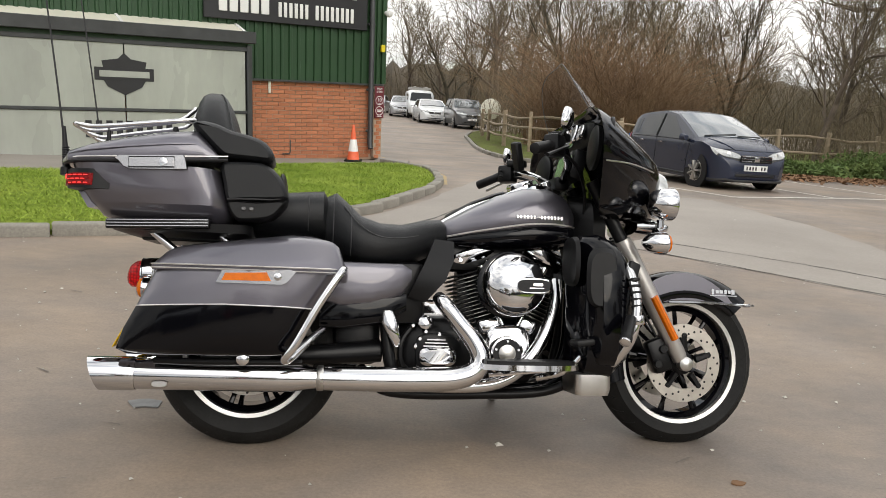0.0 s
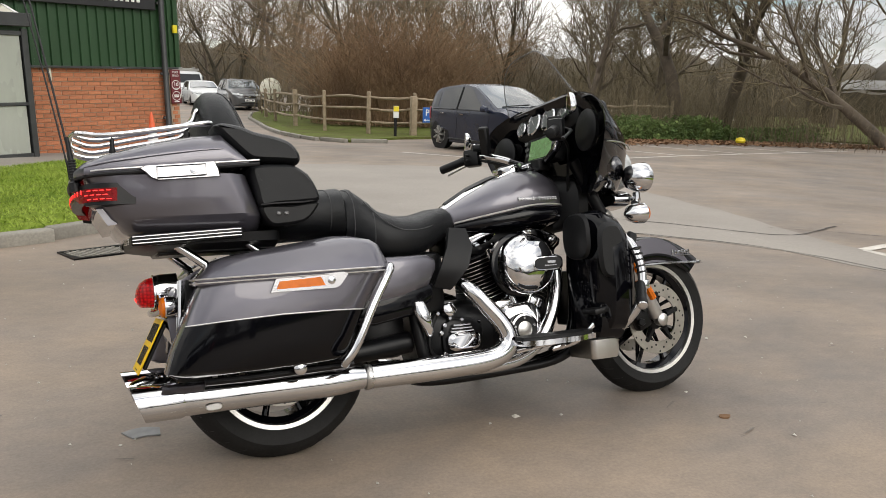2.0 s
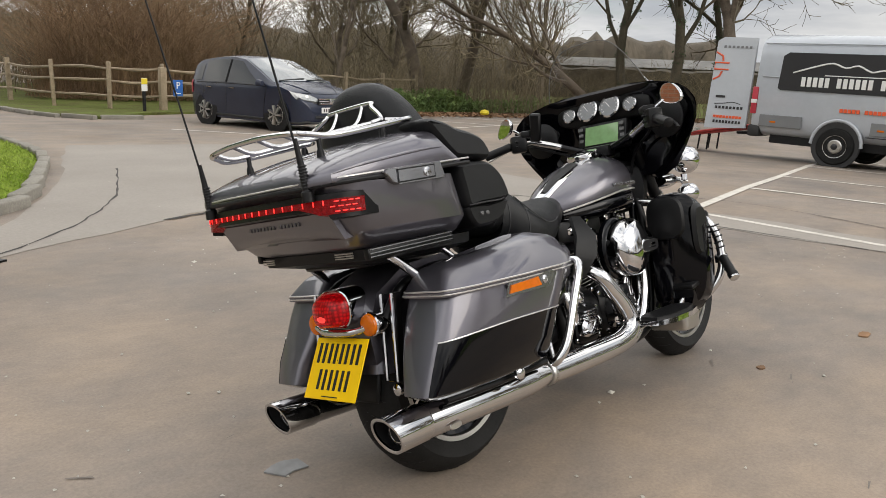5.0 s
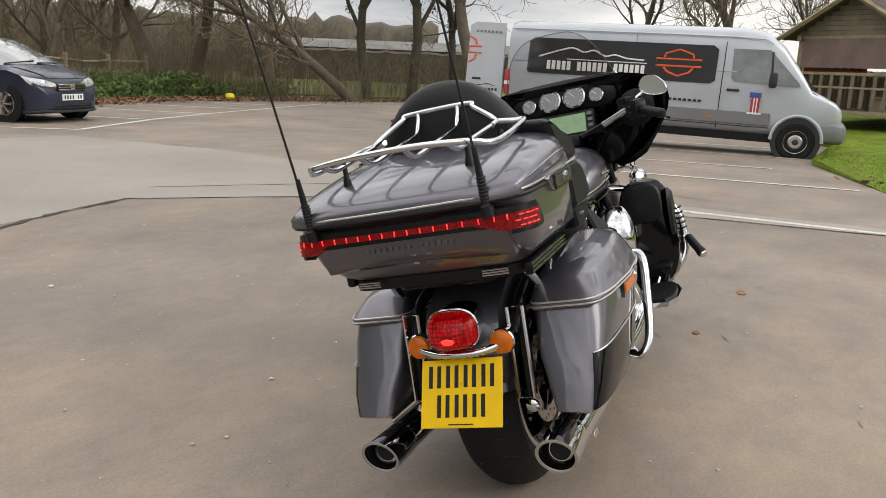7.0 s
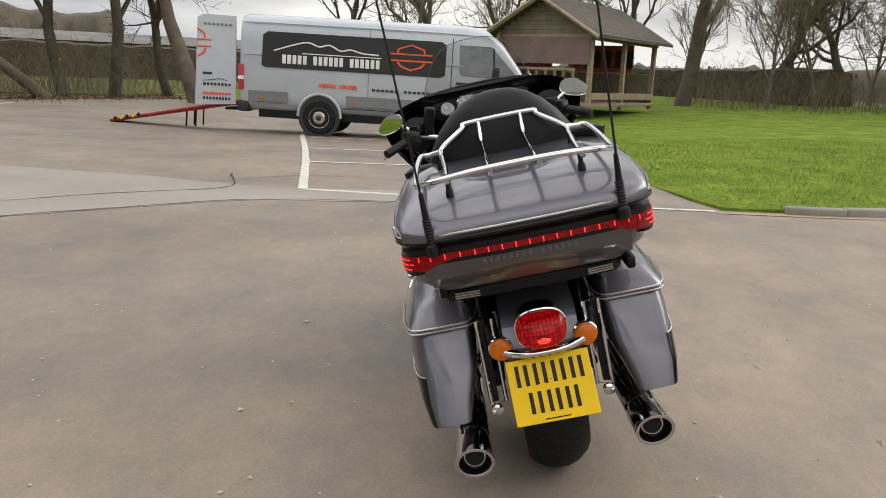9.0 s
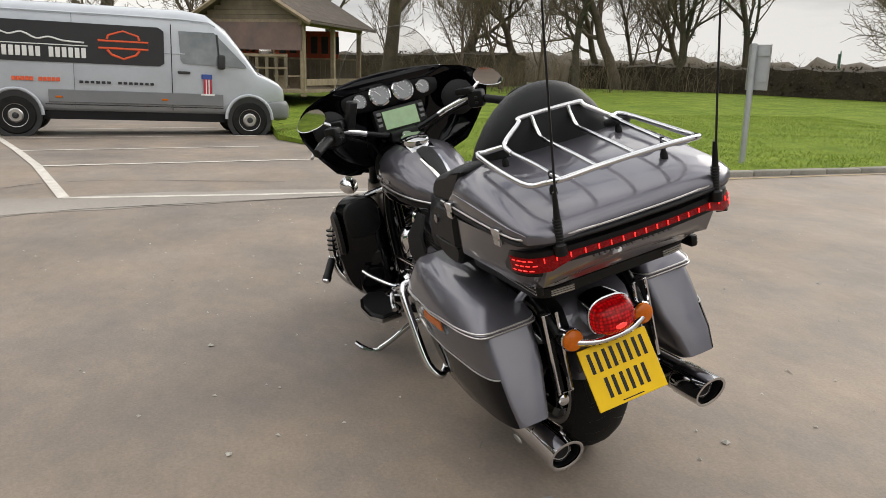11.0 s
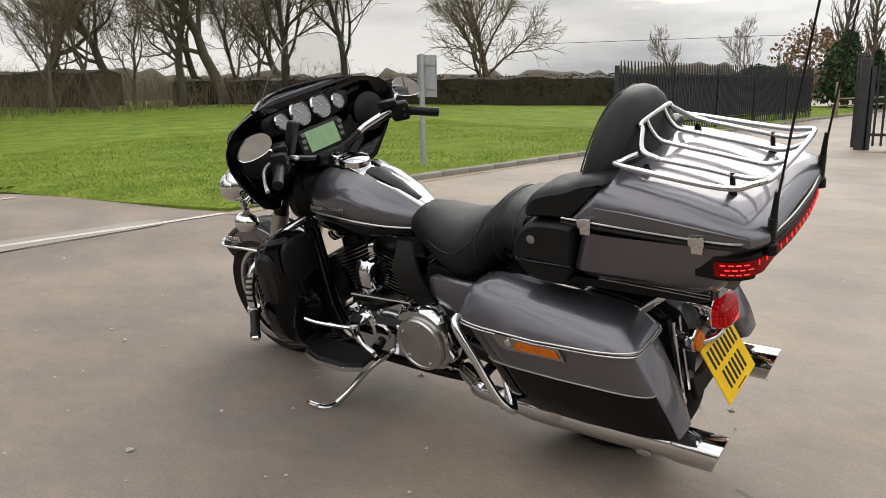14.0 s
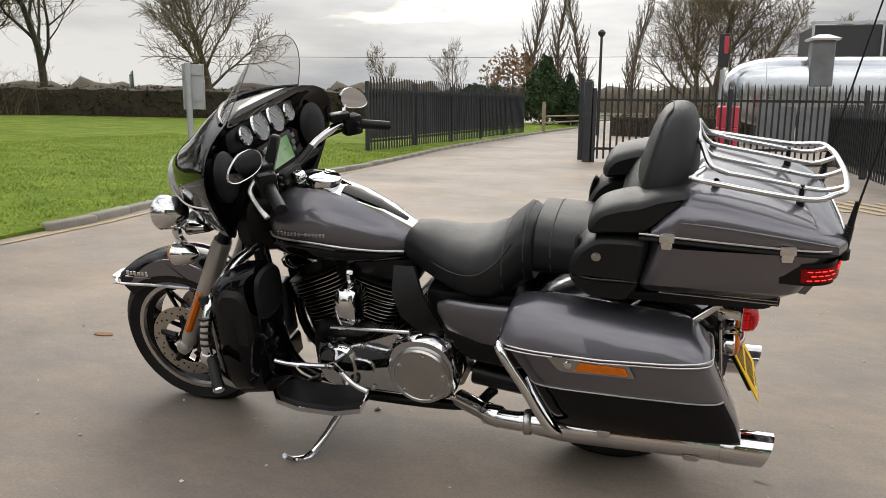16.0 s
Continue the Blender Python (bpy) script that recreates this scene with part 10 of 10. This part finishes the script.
def thicket(name, count, place, hgt, material, label, seed, r0=0.010, bend=0.35, side_n=3):
    """Many thin arching stems growing out of the ground."""
    rnd = random.Random(seed)
    g = Geo()
    for i in range(count):
        x, y, z, h = place(rnd)
        h *= hgt * rnd.uniform(0.55, 1.1)
        a = rnd.uniform(0, 6.283)
        b = bend * rnd.uniform(0.2, 1.4)
        p = [Vector((x, y, z))]
        for s in (0.35, 0.7, 1.0):
            p.append(Vector((x + math.cos(a) * b * h * s * s, y + math.sin(a) * b * h * s * s, z + h * s * (1 - 0.15 * b * s))) + Vector((rnd.gauss(0, 0.05), rnd.gauss(0, 0.05), 0)) * h * 0.5)
        g.tube(p, (r0 * h * 0.5, r0 * 0.25 * h * 0.4), 3, 0)
        for k in range(side_n):
            t = rnd.uniform(0.3, 1.0) * 2.999
            q = p[int(t)].lerp(p[int(t) + 1], t % 1)
            e = q + Vector((rnd.gauss(0, 0.3), rnd.gauss(0, 0.3), rnd.uniform(0.1, 0.45))) * h * 0.3
            g.tube([q, q.lerp(e, 0.5) + Vector((rnd.gauss(0, 0.03), rnd.gauss(0, 0.03), 0.02)) * h, e], (r0 * 0.22 * h, r0 * 0.09 * h), 3, 0)
    return solid(name, g, material, label, "bush", "stuff", angle=0, fix=False)


def bush_at(cx, cy, rx, ry, z=0.1):
    def f(rnd):
        a, r = rnd.uniform(0, 6.283), math.sqrt(rnd.random())
        return cx + rx * r * math.cos(a), cy + ry * r * math.sin(a), z, 1.0 - 0.45 * r * r
    return f


thicket("bush", 2300, bush_at(7.6, 24.5, 3.2, 2.3), 4.6, BRUSH, "large russet bush of bare arching stems", 71, 0.0055, 0.95, 6)
thicket("undergrowth", 2300, lambda r: (r.uniform(4.5, 30), r.uniform(24, 44), 0.1, r.uniform(0.5, 1.2)), 4.2, TWIG, "tangled brown undergrowth below the trees", 72, 0.009, 0.7, 4)
thicket("undergrowth", 1300, lambda r: (r.uniform(12.5, 21), r.uniform(18.0, 22.0), 0.08, r.uniform(0.3, 1.0)), 2.4, TWIG, "tangled brown undergrowth beside the fence", 73, 0.008, 0.7, 4)
thicket("undergrowth", 1700, lambda r: (r.uniform(26, 35), r.uniform(-27, -7), 0.3, r.uniform(0.25, 0.9)), 2.6, TWIG, "tangled brown undergrowth at the lawn's end", 74, 0.013, 0.6, 5)
thicket("undergrowth", 800, lambda r: (r.uniform(-13, 4.2), r.uniform(-52, -42), 0.0, r.uniform(0.3, 1.0)), 3.2, TWIG, "tangled brown scrub behind the gate", 79, 0.016, 0.5, 5)
thicket("undergrowth", 700, lambda r: (r.uniform(-16, 12), r.uniform(64, 72), 0.4, r.uniform(0.5, 1.2)), 6.0, TWIG, "tangled brown undergrowth behind the far cars", 76, 0.012, 0.5)
thicket("undergrowth", 1100, lambda r: (r.uniform(16, 28), 17.5 - r.uniform(0.2, 1.0) * 7.0 * r.random(), 0.05, r.uniform(0.3, 1.0)), 2.2, TWIG, "thin scrub between the trunks", 77, 0.008, 0.7, 4)
thicket("undergrowth", 500, lambda r: (r.uniform(28, 46), r.uniform(8, 26), 0.1, r.uniform(0.4, 1.0)), 2.6, TWIG, "thin hedge of scrub across the far field", 78, 0.012, 0.6, 4)


# hedges and evergreens of small leaf clumps
def clumps(name, count, place, size, material, label, category, seed, kind="stuff", parent=None):
    rnd = random.Random(seed)
    g = Geo()
    for i in range(count):
        x, y, z = place(rnd)
        s = size * rnd.uniform(0.5, 1.4)
        o = len(g.v)
        for q in range(3):
            d = Vector((rnd.gauss(0, 1), rnd.gauss(0, 1), rnd.gauss(0, 1))).normalized() * s
            e = Vector((rnd.gauss(0, 1), rnd.gauss(0, 1), rnd.gauss(0, 1))).normalized() * s * 0.45
            b = len(g.v)
            g.v += [(x - d.x, y - d.y, z - d.z), (x + e.x, y + e.y, z + e.z), (x + d.x, y + d.y, z + d.z), (x - e.x, y - e.y, z - e.z)]
            g.f.append((b, b + 1, b + 2, b + 3))
    if parent:
        return part(name, g, material, parent, label, 0, fix=False)
    return solid(name, g, material, label, category, kind, angle=0, fix=False)


def low_leaves(rnd):
    x = rnd.uniform(8.6, 20)
    h = 0.25 + 0.55 * abs(math.sin(x * 1.3) * math.sin(x * 0.47 + 1))
    return x, 17.7 + rnd.gauss(0.7, 0.5) - max(0, x - 15) * 0.12, 0.05 + h * rnd.random() ** 1.3


clumps("bramble", 9000, low_leaves, 0.085, BRAMBLE, "low dark green bramble behind the leaf litter", "bush", 75)


def hedge_run(a, b, h, w, count, label, seed, material=HEDGE):
    L = math.dist(a, b)
    u = ((b[0] - a[0]) / L, (b[1] - a[1]) / L)
    core = Geo()
    rnd = random.Random(seed)
    rings = []
    n = int(L / 0.7)
    for i in range(n + 1):
        s = L * i / n
        hh = h * rnd.uniform(0.94, 1.02)
        rings.append([(a[0] + u[0] * s - u[1] * o * w * rnd.uniform(0.42, 0.5), a[1] + u[1] * s + u[0] * o * w * rnd.uniform(0.42, 0.5), zz * hh) for o, zz in ((-1, 0), (-1.0, 0.55), (-0.85, 0.93), (0, 1.0), (0.85, 0.93), (1.0, 0.55), (1, 0))])
    hd = thing("hedge", Matrix(), label, "hedge", kind="stuff")
    part("hedge_core", core.loft(rings), material, hd, "", 30)

    def place(rnd):
        s, side_, z = rnd.uniform(0, L), rnd.choice((-1, 1)), rnd.random() ** 0.7 * h
        o = side_ * w * 0.5 * (1 if z < h * 0.9 else rnd.random())
        return a[0] + u[0] * s - u[1] * o, a[1] + u[1] * s + u[0] * o, min(z + rnd.gauss(0, 0.03), h + 0.02)
    clumps("hedge_leaves", count, place, 0.075, material, "", "hedge", seed, parent=hd)


hedge_run((33, -17.5), (11.5, -35.2), 1.75, 1.6, 5000, "long clipped dark brown hedge", 81)
hedge_run((60, -2), (33, -14), 2.2, 2.5, 2500, "rough brown field hedge", 82)
hedge_run((44, 40), (60, 6), 2.4, 3.0, 1500, "rough brown field hedge", 83)
for cx, cy, r, h, taper, leaf in ((9.6, -29.5, 1.5, 1.9, 0.2, EVERGREEN), (10.5, -28.2, 1.2, 1.5, 0.2, EVERGREEN), (8.5, -36.5, 1.25, 3.5, 0.75, EVERGREEN), (7.35, -37.0, 0.75, 2.6, 0.8, EVERGREEN), (6.7, -37.6, 0.6, 2.1, 0.8, EVERGREEN), (11.2, -40, 1.9, 4.2, 0.3, BRUSH)):
    leafy = leaf is EVERGREEN
    cf = thing("evergreen_bush" if leafy else "bush", pose(cx, cy, 0), ("dark pointed evergreen behind the fence" if taper > 0.5 else "dark rounded evergreen bush behind the fence") if leafy else "loose brown shrub beyond the road", "bush")
    part("stem", Geo().tube([(0, 0, 0), (0, 0, h * 0.7)], (0.1, 0.03), 6, 0), BARK, cf)

    def place(rnd, r=r, h=h, taper=taper):
        v = Vector((rnd.gauss(0, 1), rnd.gauss(0, 1), rnd.gauss(0, 1))).normalized() * rnd.uniform(0.55, 1.0)
        k = r * (1 - taper * (v.z + 1) * 0.5) * (1 + 0.14 * math.sin(v.x * 7 + v.z * 5)) * (1 + 0.5 * taper)
        return v.x * k, v.y * k, h * 0.52 + v.z * h * 0.50 + 0.1 * math.sin(v.x * 9)
    clumps("foliage", 2600 if leafy else 1500, place, 0.115, leaf, "", "bush", int(cx * 10), parent=cf)
thicket("undergrowth", 420, lambda r: (r.uniform(-1.2, 3.5), r.uniform(-29.5, -26.2), 0.0, r.uniform(0.3, 1.0)), 2.3, TWIG, "tangled brown scrub beside the road out", 86, 0.012, 0.5, 5)
hedge_run((3.5, -27.3), (-1.4, -26.8), 0.75, 0.9, 700, "low ragged brown hedge beside the road out", 85)
hedge_run((4.0, -45.5), (-14, -44), 1.3, 1.2, 1500, "low brown hedge behind the gate", 84)

# far woods closing the horizon, uneven along the top
def ridge(name, r0, a0, a1, h0, h1, seed, material, label, base=-1.0):
    g = Geo()
    rings = []
    n = 150
    for i in range(n + 1):
        a = radians(a0 + (a1 - a0) * i / n)
        h = h0 + (h1 - h0) * (0.5 + 0.5 * noise.noise((i * 0.11, seed, 0))) + 1.2 * noise.noise((i * 0.9, seed, 3)) + 0.9 * noise.noise((i * 2.3, seed, 5))
        rr = r0 + 6 * noise.noise((i * 0.3, seed, 7))
        rings.append([((rr + d) * math.cos(a), (rr + d) * math.sin(a), z) for d, z in ((0, base), (0.8, h * 0.55), (2.5, h * 0.9), (6, h), (14, h * 0.9), (20, base))])
    g.loft(rings, cap=False, closed=False)
    return solid(name, g, material, label, "backdrop", "structure", angle=50, fix=False)


ridge("backdrop_wood", 84, 28, 118, 4.8, 7.2, 2.0, FARWOOD, "far brown winter wood closing the view")
ridge("backdrop_field_edge", 110, -100, 30, 2.5, 4.5, 5.0, FARWOOD, "low far line of winter trees on the horizon")
# this stretch stays out of view; added to close the horizon all round
ridge("backdrop_behind", 95, 118, 262, 4, 7, 8.0, FARWOOD, "unseen far ridge added to close the horizon behind the viewer")
